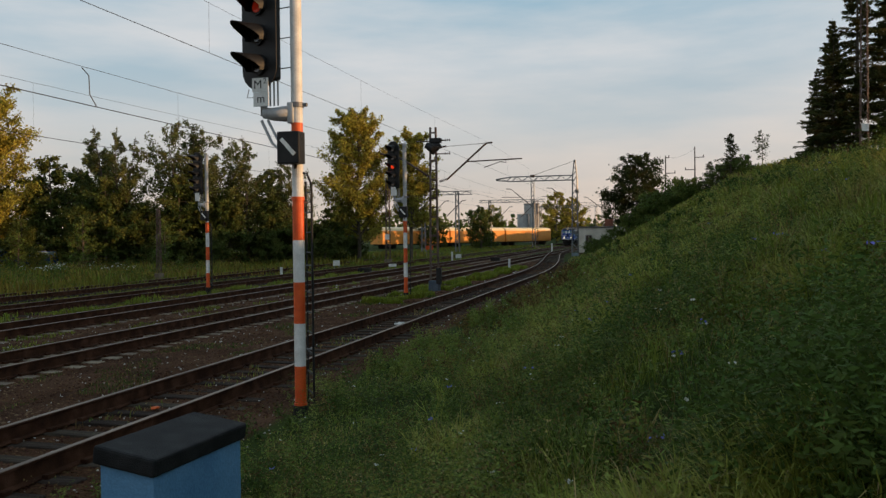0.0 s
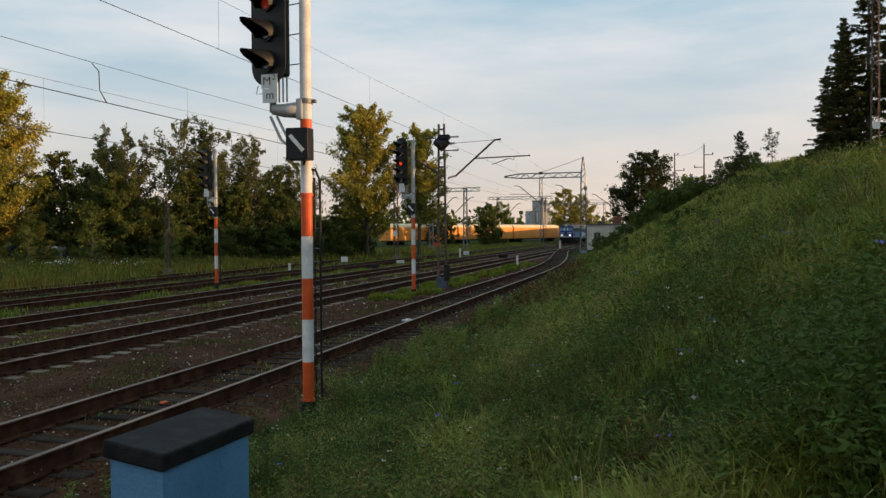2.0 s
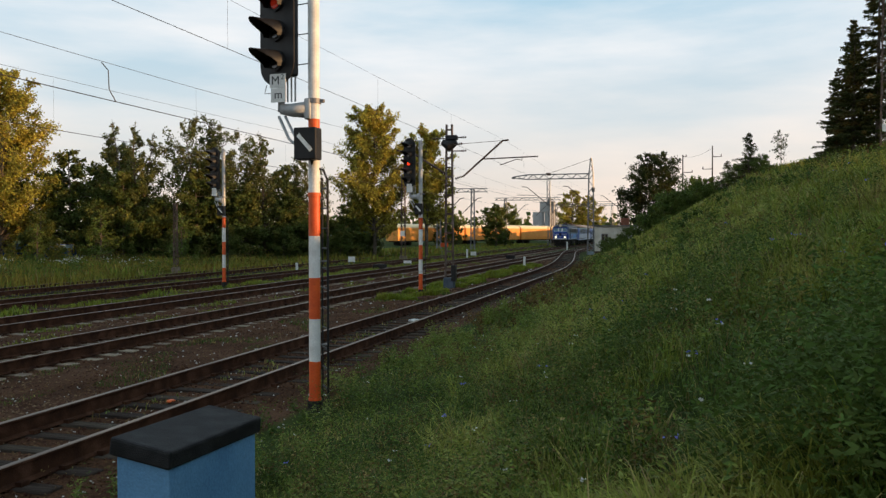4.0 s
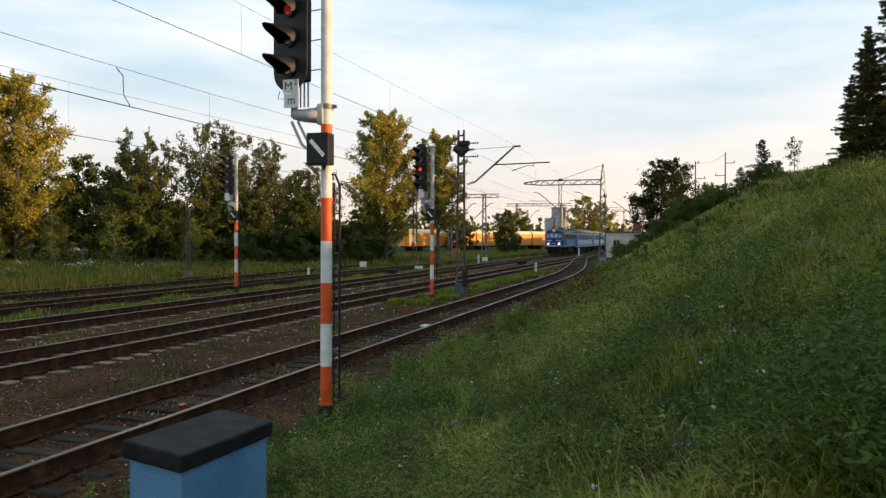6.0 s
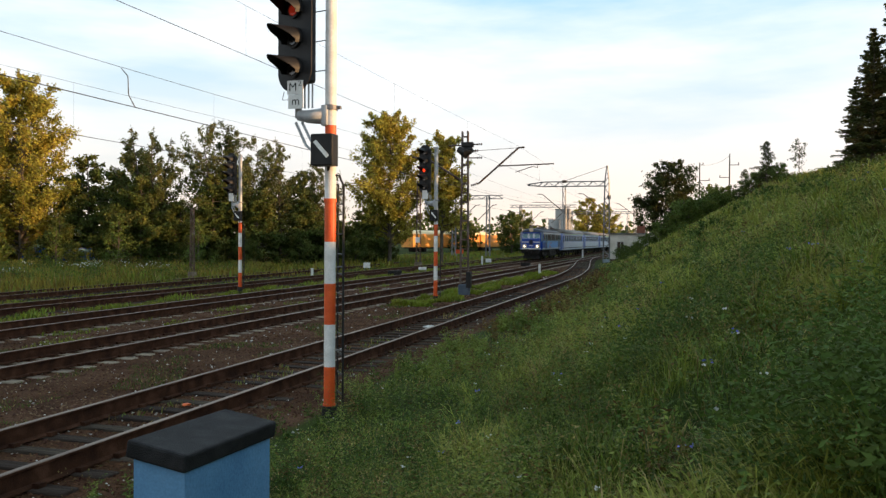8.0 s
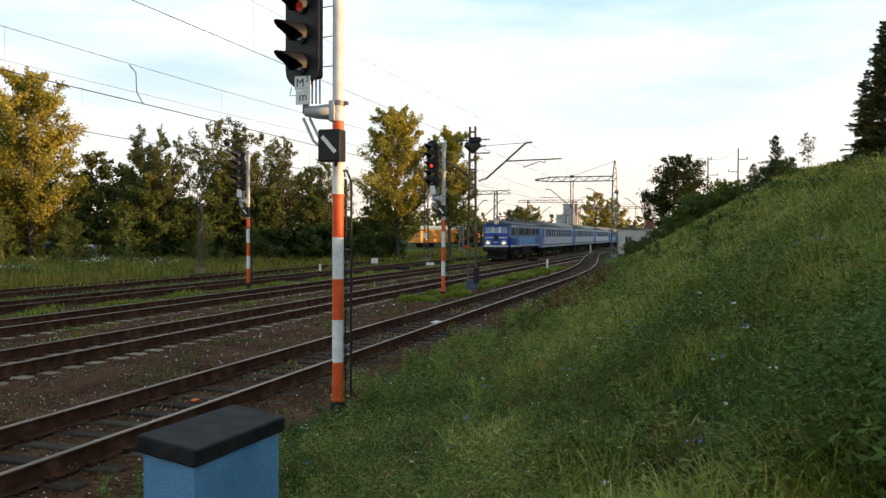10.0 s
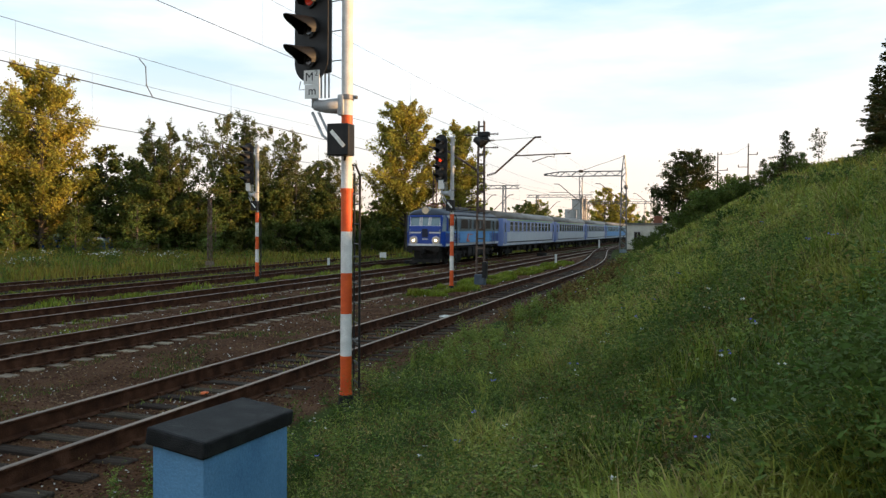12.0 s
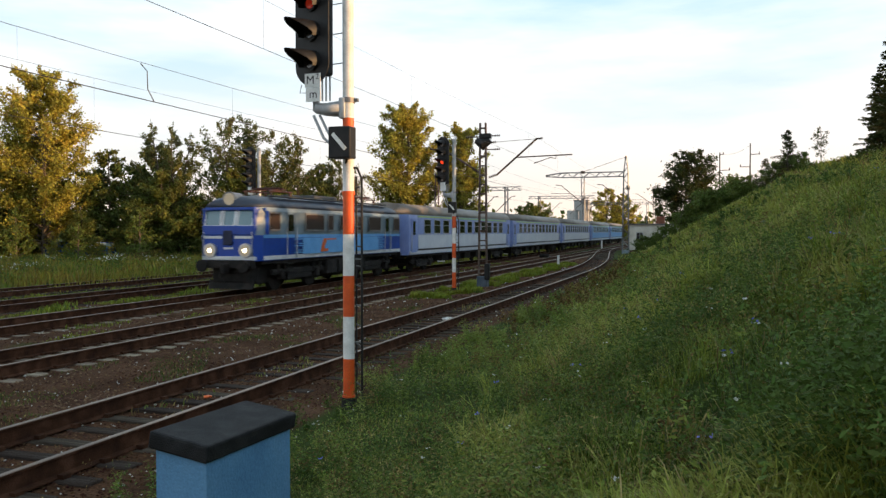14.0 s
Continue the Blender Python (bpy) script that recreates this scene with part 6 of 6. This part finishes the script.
def arching(pos, length, width, a, g):
    """Long blades that rise, bend over and hang, seven corners each."""
    n = len(pos)
    d = np.stack([np.cos(a), np.sin(a), np.zeros(n)], 1)
    s = np.stack([-np.sin(a), np.cos(a), np.zeros(n)], 1) * (width / 2)[:, None]
    L, k = length[:, None], g.uniform(0.25, 1.0, (n, 1))
    up = np.array([0, 0, 1.0])
    m1 = pos + up * L * (0.46 - 0.06 * k) + d * L * k * 0.14
    m2 = pos + up * L * (0.78 - 0.26 * k) + d * L * (0.08 + k * 0.36)
    tip = pos + up * L * (0.98 - 0.62 * k) + d * L * (0.10 + k * 0.66)
    return np.stack([pos - s, m1 - s, m2 - s * 0.75, tip, m2 + s * 0.75, m1 + s, pos + s], 1)


def scatter_grass():
    g = np.random.default_rng(81)
    # low turf on slope and verge
    x, y, r = wedge(230000, 2.3, 120, -47, 17, g, 0.62)
    q = x + bank_shift(y)
    t1, t2 = tuft_noise(x, y, 1.0), tuft_noise(x + 7, y - 3, 0.37)
    keep = (g.uniform(0, 1, len(x)) < np.clip((q + 5.4) / 1.2, 0, 1) * (0.35 + 0.65 * t1)) & off_cabinet(x, y, 0.3, 0.45) & (x > siding_limit(y)) & (np.hypot(x + 4.75, y - 10.55) > 0.4)
    x, y, r, q, t1, t2 = (v[keep] for v in (x, y, r, q, t1, t2))
    n = len(x)
    pos = np.stack([x, y, terrain(x, y) - 0.03], 1)
    grow_h = np.clip((q + 5.4) / 2.5, 0.25, 1)
    L = (0.14 + 0.30 * t2 * t1 + 0.10 * g.uniform(0, 1, n)) * np.where(q < -1.2, 0.7, 1) * g.uniform(0.6, 1.25, n) * grow_h
    W = np.maximum(0.006, r * 0.00085) * g.uniform(0.7, 1.4, n)
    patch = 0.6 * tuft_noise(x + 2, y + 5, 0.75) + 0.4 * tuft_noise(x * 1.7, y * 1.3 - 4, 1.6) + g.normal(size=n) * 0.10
    # colour stands in for light: shaded patches near, brighter blades far from the camera
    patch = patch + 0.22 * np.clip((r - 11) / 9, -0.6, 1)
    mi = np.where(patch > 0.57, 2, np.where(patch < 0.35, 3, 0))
    mi = np.where(g.uniform(0, 1, n) < 0.04 + 0.22 * (tuft_noise(x - 4, y + 9, 0.6) > 0.72), 1, mi)
    L = L * np.where(mi == 3, 0.75, 1.0) * np.clip(0.45 + r / 14, 0.6, 1)
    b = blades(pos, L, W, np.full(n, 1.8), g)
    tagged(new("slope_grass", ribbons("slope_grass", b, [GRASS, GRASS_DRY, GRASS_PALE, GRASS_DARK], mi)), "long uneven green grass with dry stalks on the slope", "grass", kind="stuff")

    # tussocks of long arching grass, gathered in drifts
    x, y, r = wedge(7600, 2.6, 75, -36, 17, g, 0.70)
    q = x + bank_shift(y)
    drift = 0.55 * tuft_noise(x + 3, y - 6, 0.55) + 0.45 * tuft_noise(x * 1.2 - 5, y * 1.1, 1.35)
    p = np.clip((drift - 0.34) * 3.2, 0.05, 1) * np.clip((q + 2.6) / 2.2, 0.0, 1)
    keep = (g.uniform(0, 1, len(x)) < p) & off_cabinet(x, y, 0.6, 0.9) & (x > siding_limit(y) + 0.5)
    x, y, r, drift, q = (v[keep] for v in (x, y, r, drift, q))
    m, k = len(x), 44
    big = np.clip(0.30 + 0.55 * drift * g.uniform(0.5, 1.25, m), 0.28, 0.85) * np.clip(0.40 + r / 18, 0.52, 1.0)
    ang = g.uniform(0, 2 * np.pi, (m, k))
    cx = x[:, None] + np.cos(ang) * g.uniform(0, 0.11, (m, k)) * np.maximum(1, r[:, None] / 14)
    cy = y[:, None] + np.sin(ang) * g.uniform(0, 0.11, (m, k)) * np.maximum(1, r[:, None] / 14)
    root = np.stack([cx, cy, np.repeat(terrain(x, y)[:, None] - 0.04, k, 1)], -1).reshape(-1, 3)
    ln = (big[:, None] * g.uniform(0.45, 1.15, (m, k))).ravel()
    wd = (np.maximum(0.0055, r * 0.0009)[:, None] * g.uniform(0.6, 1.3, (m, k))).ravel()
    # tussocks likewise painted darker near the camera and lighter beyond, for shade and light
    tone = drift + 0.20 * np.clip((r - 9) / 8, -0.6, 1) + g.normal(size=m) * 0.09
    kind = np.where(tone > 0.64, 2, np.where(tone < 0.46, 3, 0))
    kind = np.where(g.uniform(0, 1, m) < 0.05, 1, kind)
    kk = np.repeat(kind[:, None], k, 1)
    kk = np.where(g.uniform(0, 1, (m, k)) < 0.07, 1, kk).ravel()
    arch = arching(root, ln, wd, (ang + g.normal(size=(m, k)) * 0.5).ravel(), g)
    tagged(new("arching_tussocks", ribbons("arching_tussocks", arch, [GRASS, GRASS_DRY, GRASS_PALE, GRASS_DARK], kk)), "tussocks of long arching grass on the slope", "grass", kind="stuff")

    # the same grass behind and beside the camera, thinner
    m = 24000
    x, y = g.uniform(-5.4, 14, m), g.uniform(-14, 22, m)
    bear = np.degrees(np.arctan2(x, y))
    keep = (np.hypot(x, y) > 0.5) & ((np.hypot(x, y) < 2.3) | (bear > 17) | (bear < -47)) & (terrain(x, y) + 0.5 < 2.3 + 0.3 * np.hypot(x, y)) & ~((np.abs(x + 2.4) < 0.3) & (np.abs(y - 3.8) < 0.45))
    x, y = x[keep], y[keep]
    b = blades(np.stack([x, y, terrain(x, y) - 0.03], 1), g.uniform(0.12, 0.42, len(x)), np.full(len(x), 0.012), np.full(len(x), 1.4), g)
    tagged(new("bank_grass", ribbons("bank_grass", b, [GRASS, GRASS_PALE], (g.uniform(0, 1, len(x)) < 0.3).astype(int))), "green grass on the bank", "grass", kind="stuff")

    # leafy weeds: dense mounds on the verge, scattered herbs and dark thickets on the slope
    x, y, r = wedge(9500, 2.5, 70, -45, 16, g, 0.66)
    q = x + bank_shift(y)
    tn = 0.6 * tuft_noise(x, y, 0.9) + 0.4 * tuft_noise(x * 1.3 + 2, y * 1.1, 2.1)
    thick = tuft_noise(x * 0.8 - 3, y * 0.7 + 4, 0.8)
    p = np.where(q < -0.6, np.clip((tn - 0.33) * 4, 0.06, 1), np.clip((tn - 0.52) * 3, 0.05, 0.6) + 0.75 * (thick > 0.68)) * np.clip((q + 5.3) / 0.8, 0, 1)
    keep = (g.uniform(0, 1, len(x)) < p) & off_cabinet(x, y, 0.45, 0.6) & (x > siding_limit(y) + 0.2) & (np.hypot(x + 4.7, y - 10.5) > 0.42)
    P, S, K = [], [], []
    for xi, yi, ri, ti, qi, th in zip(x[keep], y[keep], r[keep], tn[keep], q[keep], thick[keep]):
        h = (0.20 + 0.72 * ti ** 1.4) * g.uniform(0.6, 1.25) * (0.7 if qi < -3.9 else 1)
        if xi < -1.2 and yi < 7.5:
            h = min(h, 0.45)
        if th > 0.68 and qi > -0.6:
            h, kind = h * 1.15, 1
        else:
            # more deep leaves near the camera paint the shade between mounds
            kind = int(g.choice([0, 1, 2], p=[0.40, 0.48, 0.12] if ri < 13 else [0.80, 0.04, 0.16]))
            if qi < -2.4 and ri > 24 and g.uniform() < 0.5:
                kind = 2
        z0 = float(terrain(xi, yi))
        for s in range(int(g.integers(4, 8))):
            a, lean = g.uniform(0, 2 * np.pi), g.uniform(0.1, 0.75)
            k = int(15 + 17 * g.uniform())
            u = g.uniform(0.08, 1.0, k)
            stem = np.stack([np.cos(a) * lean * u ** 1.2 * h, np.sin(a) * lean * u ** 1.2 * h, u * h * (1.05 - 0.35 * lean)], 1)
            P.append(stem + g.normal(size=(k, 3)) * [0.055, 0.055, 0.02] * (1.2 - u)[:, None] * (0.5 + h) + [xi, yi, z0])
            S.append((0.020 + 0.026 * (1 - u)) * g.uniform(0.8, 1.3) * max(1.0, ri * 0.10))
            K.append(np.full(k, kind))
    P, S, K = np.concatenate(P), np.concatenate(S)[:, None], np.concatenate(K)
    tagged(new("verge_weeds", quads("verge_weeds", leaf_cards(P, S * 1.1, 0.5, 0.36, g, 0.35), [WEED, WEED_DEEP, WEED_RUST], K)), "leafy green weeds in clumps on the trackside verge", "weeds", kind="stuff")

    # tan seed heads standing above the weeds
    x, y, r = wedge(1500, 3.2, 45, -44, 16, g, 0.75)
    q = x + bank_shift(y)
    keep = (q > -4.8) & (tuft_noise(x + 1, y * 0.8, 0.9) > 0.55) & (x > siding_limit(y) + 0.4)
    P = []
    for xi, yi in zip(x[keep], y[keep]):
        h = g.uniform(0.35, 0.75)
        k = 9
        c = np.array([xi, yi, float(terrain(xi, yi))])
        P.append(c + g.normal(size=(k, 3)) * [0.03, 0.03, 0] + np.array([0, 0, 1]) * (h * g.uniform(0.55, 1.0, (k, 1))))
    P = np.concatenate(P)
    tagged(new("seed_heads", quads("seed_heads", leaf_cards(P, 0.016 + 0.0010 * np.hypot(P[:, 0], P[:, 1])[:, None], -0.6, 0.4, g), [GRASS_DRY])), "tan seed heads above the weeds", "weeds", kind="stuff")

    # white umbels and blue chicory
    def flowers(name, n, size, m, label, region, petals, hmin, hmax):
        x, y, r = wedge(n, 3.5, 45, -45, 16, g, 0.8)
        q = x + bank_shift(y)
        keep = region(q, y)
        x, y, r = x[keep], y[keep], r[keep]
        P = []
        for xi, yi in zip(x, y):
            c = np.array([xi, yi, float(terrain(xi, yi)) + g.uniform(hmin, hmax)])
            P.append(c + g.normal(size=(petals, 3)) * [size, size, size * 0.25])
        P = np.concatenate(P)
        tagged(new(name, quads(name, leaf_cards(P, 0.014 + 0.0006 * np.hypot(P[:, 0], P[:, 1])[:, None], 0.9, 0.9, g), [m])), label, "flowers", kind="stuff")

    flowers("white_flowers", 170, 0.014, PETAL_WHITE, "small white flower heads among the weeds", lambda q, y: (q > -4.5) & (q < 0.6), 5, 0.22, 0.55)
    flowers("blue_flowers", 70, 0.02, PETAL_BLUE, "scattered pale blue chicory flowers", lambda q, y: (q > -3.2), 6, 0.35, 0.7)

    # bright grass between the siding and the main track, and sparse tufts in the yard
    def strip(name, n, x0, x1, y0, y1, h0, h1, mats, label, patchy=0.0, dry=0.1, wmul=1.0):
        x, y = g.uniform(x0, x1, n), y0 * (y1 / y0) ** g.uniform(0, 1, n)
        keep = tuft_noise(x * 1.3, y * 0.8, 1.0) > patchy
        x, y = x[keep], y[keep]
        r = np.hypot(x, y)
        m = len(x)
        tn = tuft_noise(x, y, 0.8)
        L = (h0 + (h1 - h0) * tn * g.uniform(0.3, 1.1, m))
        b = blades(np.stack([x, y, terrain(x, y) - 0.02], 1), L, np.maximum(0.008, r * 0.00095 * wmul) * g.uniform(0.7, 1.4, m), np.full(m, 0.9), g)
        tagged(new(name, ribbons(name, b, mats, (g.uniform(0, 1, m) < dry).astype(int))), label, "grass", kind="stuff")

    strip("bright_grass", 30000, -10.9, -9.2, 30, 66, 0.06, 0.42, [MOSS_GREEN, GRASS], "bright green grass mounds between tracks", 0.46, 0.2, 0.8)
    strip("yard_grass", 17000, -11.3, -8.4, 8, 44, 0.02, 0.13, [WEED_DEEP, GRASS_DRY], "sparse low weeds in the gravel", 0.56, 0.22)
    strip("track_tufts", 9000, -16.1, -13.4, 9, 70, 0.04, 0.2, [GRASS, MOSS_GREEN], "low green tufts between the main tracks", 0.60, 0.4)
    strip("siding_tufts", 1500, -7.7, -6.6, 8, 34, 0.06, 0.24, [WEED, GRASS_DRY], "small pale weeds between siding rails", 0.60, 0.4, 1.5)
    strip("outer_tufts", 15000, -20.9, -18.2, 14, 90, 0.06, 0.34, [MOSS_GREEN, GRASS], "green tufts beside the rusty side track", 0.45, 0.45)
    strip("side_track_grass", 13000, -25.6, -21.3, 18, 110, 0.05, 0.22, [MOSS_GREEN, GRASS_GOLD], "short yellow green grass round the side track", 0.25, 0.5)
    strip("far_yard_grass", 14000, -40, -18.5, 70, 190, 0.15, 0.5, [GRASS, GRASS_GOLD], "rough grass beyond the tracks", 0.3, 0.4)

    # the meadow
    n = 62000
    a, u = np.radians(g.uniform(-60, -14, n)), g.uniform(0, 1, n)
    r = 30 * (110 / 30) ** u
    x, y = r * np.sin(a), r * np.cos(a)
    keep = (x < -25.2 - g.uniform(0, 1.2, n)) & (y > 12)
    x, y, r = x[keep], y[keep], r[keep]
    n = len(x)
    tn = tuft_noise(x, y, 0.45)
    L = (0.25 + 0.75 * tn * g.uniform(0.4, 1.1, n)) * np.clip((-24.6 - x) / 3.5, 0.25, 1)
    mi = np.where(g.uniform(0, 1, n) < 0.45 + 0.45 * (tuft_noise(x + 5, y, 0.3) > 0.5), 0, np.where(g.uniform(0, 1, n) < 0.85, 1, 2))
    b = blades(np.stack([x, y, terrain(x, y) - 0.03], 1), L, r * 0.0011 * g.uniform(0.7, 1.5, n), np.full(n, 0.7), g)
    tagged(new("meadow_grass", ribbons("meadow_grass", b, [GRASS_GOLD, GRASS, GRASS_DRY], mi)), "tall golden green meadow grass", "grass", kind="stuff")
    P, K = [], []
    for i in range(620):
        xi, yi = g.uniform(-46, -28.5), g.uniform(24, 62)
        near = tuft_noise(xi * 0.5, yi * 0.5, 1.0)
        if near < 0.42:
            continue
        h = (0.45 + 0.75 * near) * g.uniform(0.6, 1.1) * min(1.0, 0.35 + (-28.5 - xi) / 5)
        k = 70
        u = g.uniform(0.1, 1, (k, 1))
        P.append(np.array([xi, yi, float(terrain(xi, yi))]) + g.normal(size=(k, 3)) * [0.34, 0.34, 0.05] * (1.15 - 0.5 * u) + [0, 0, 1] * u * h)
        K.append(np.full(k, int(g.choice([0, 1, 2], p=[0.45, 0.3, 0.25]))))
    tagged(new("meadow_weeds", quads("meadow_weeds", leaf_cards(np.concatenate(P), 0.11, 0.2, 0.4, g, 0.3), [WEED_DEEP, WEED_RUST, GRASS_GOLD], np.concatenate(K))), "rusty and dark green tall weeds in the meadow", "weeds", kind="stuff")
    P = []
    for i in range(22):
        c = np.array([g.uniform(-40, -30), g.uniform(30, 48), 0.85 + g.uniform(-0.2, 0.25)])
        P.append(c + g.normal(size=(16, 3)) * [0.28, 0.28, 0.07])
    tagged(new("meadow_flowers", quads("meadow_flowers", leaf_cards(np.concatenate(P), 0.07, 0.9, 0.9, g), [PETAL_WHITE])), "pale umbel flowers in the meadow", "flowers", kind="stuff")


def siding_limit(y):
    """Keeps plants off the siding's ballast shoulder."""
    k = np.clip((np.asarray(y, float) - 47) / 76, 0, 1)
    return -5.6 - 5.25 * (k * k * (3 - 2 * k))


scatter_grass()

OCT_V = np.array([(1, 0, 0), (-1, 0, 0), (0, 1, 0), (0, -1, 0), (0, 0, 1), (0, 0, -1)], float)
OCT_F = np.array([(0, 2, 4), (2, 1, 4), (1, 3, 4), (3, 0, 4), (2, 0, 5), (1, 2, 5), (3, 1, 5), (0, 3, 5)])


def stones(name, x, y, z, size, material, label, seed):
    g = np.random.default_rng(seed)
    n = len(x)
    v = OCT_V[None] * g.uniform(0.6, 1.3, (n, 6, 1)) + g.normal(size=(n, 6, 3)) * 0.18
    a = g.uniform(0, 2 * np.pi, n)
    c, s = np.cos(a), np.sin(a)
    R = np.stack([np.stack([c, -s, 0 * c], 1), np.stack([s, c, 0 * c], 1), np.stack([0 * c, 0 * c, 1 + 0 * c], 1)], 1)
    v = np.einsum("nij,nkj->nki", R, v * [1, 0.8, 0.6]) * size[:, None, None] + np.stack([x, y, z], 1)[:, None]
    me = bpy.data.meshes.new(name)
    me.from_pydata(v.reshape(-1, 3).tolist(), [], (OCT_F[None] + 6 * np.arange(n)[:, None, None]).reshape(-1, 3).tolist())
    me.materials.append(material)
    tagged(new(name, me), label, "gravel", kind="stuff")


def scatter_stones():
    g = np.random.default_rng(91)
    x, y, r = wedge(78000, 5.5, 75, -58, 6, g, 0.7)
    keep = (x < siding_limit(y) + 0.5 - g.uniform(0, 0.6, len(x))) & (x > -20.6)
    x, y, r = x[keep], y[keep], r[keep]
    stones("ballast", x, y, terrain(x, y) + 0.005, np.maximum(0.022, r * 0.0011) * g.uniform(0.6, 1.5, len(x)), STONE, "loose brown and grey ballast stones", 92)
    x, y, r = wedge(3200, 5.5, 60, -58, 4, g, 0.8)
    keep = (x < siding_limit(y) + 0.9) & (x > -20.6)
    x, y, r = x[keep], y[keep], r[keep]
    stones("pale_stones", x, y, terrain(x, y) + 0.012, np.maximum(0.016, r * 0.0011) * g.uniform(0.5, 1.5, len(x)), PALE_STONE, "scattered pale stones in the ballast", 93)


scatter_stones()


def litter(x, y, size, material, label, seed):
    """A crumpled scrap lying in the ballast."""
    bm = bmesh.new()
    bmesh.ops.create_icosphere(bm, subdivisions=2, radius=1)
    for v in bm.verts:
        k = 1 + 0.45 * noise.noise(v.co * 1.9 + Vector((seed, 0, 0)))
        v.co = Vector((v.co.x * size * k, v.co.y * size * 0.7 * k, v.co.z * size * 0.32 * k))
    me = bpy.data.meshes.new("scrap")
    bm.to_mesh(me)
    bm.free()
    me.materials.append(material)
    o = tagged(new("scrap", me), label, "litter")
    o.matrix_basis = pose(x, y, -0.06 + size * 0.2, 0, 0, 40 * seed)


litter(-7.0, 22.6, 0.17, CABLE_WHITE, "crumpled white scrap between siding rails", 1)
litter(-6.8, 22.0, 0.07, CABLE_WHITE, "small white scrap between siding rails", 4)
litter(-7.25, 10.9, 0.075, LOGO_ORANGE, "small orange scrap between siding rails", 2)
litter(-5.4, 11.9, 0.06, CABLE_WHITE, "small white scrap beside the siding", 3)
marker_post(-10.4, 62.0, 0.75, 0.16, CABLE_WHITE, "small white clearance post between tracks")
marker_post(-13.6, 118.0, 1.3, 0.22, CABLE_WHITE, "white post beside the far points")
marker_post(-19.7, 82.0, 0.9, 0.18, CABLE_WHITE, "white post in the rough grass")
marker_post(-24.6, 52.0, 0.5, 0.16, CABLE_WHITE, "short white post beside the side track")
low_sign(-19.6, 61.5, 0.22, 0.62, 0.22, CABLE_WHITE, "low white board standing in the grass")
low_sign(-24.5, 62.0, 0.3, 0.55, 0.42, CABLE_WHITE, "pale board pair beside the side track")
low_sign(-19.5, 84.0, 0.25, 0.6, 0.4, CABLE_WHITE, "low pale shunting board")
low_sign(-24.8, 92.0, 1.0, 0.9, 0.45, RED_PAINT, "faded red and white stop board")
point_machine(-19.6, 55.0, "dark point machine beside the tracks")
point_machine(-14.8, 80.0, "dark point machine between main tracks")

# ---- track pieces ----
track("siding_track", siding_x, -12, 122, "siding track with worn rails and half-buried timber sleepers", RAIL_TOP, TIMBER, -0.068, near=(2, 80))
track("main_track", lambda y: -12.42, -12, 260, "main track with pale concrete sleepers in brown ballast", RAIL_TOP, CONCRETE, -0.074, 2.35, near=(2, 110))
track("main_track_with_train", lambda y: -17.1, -12, 420, "main track with concrete sleepers carrying the train", RAIL_TOP, CONCRETE, -0.076, 2.35, near=(2, 110))
track("rusty_side_track", lambda y: -21.85, -12, 260, "little used rusty side track overgrown with grass", RAIL_DULL, TIMBER, -0.075, near=(5, 70))
track("overgrown_track", lambda y: -26.6 - 0.0006 * (y - 20) ** 2 * (y > 20), 0, 110, "abandoned rusty track sunk in meadow grass", RAIL_DULL, TIMBER, -0.05, near=(15, 50))


# ---- what moves ----
def motions():
    times = [0.0, 1.0, 2.0, 3.0, 4.0, 5.0, 6.0, 7.0, 8.0, 9.0, 10.0, 11.0, 12.0, 13.0, 14.0]
    walk(LOCO, [(t, pose(-17.1, front_at(t), RAIL_TOP_Z)) for t in times])
    for i, c in enumerate(COACHES):
        walk(c, [(t, pose(-17.1, front_at(t) + 15.75 + 26.4 * i, RAIL_TOP_Z)) for t in times])
    for group, r in ((LOCO_WHEELS, 0.62), (W1, 0.46)):
        steps = 211 if r > 0.5 else 421
        for w in group:
            y, z = w.location.y, w.location.z
            rows = []
            for k in range(steps):
                t = 14.0 * k / (steps - 1)
                turn = math.degrees((front_at(0) - front_at(t)) / r)
                rows.append((t, Matrix.Translation((0, y, z)) @ Matrix.Rotation(math.radians(turn), 4, "X")))
            walk(w, rows)


motions()
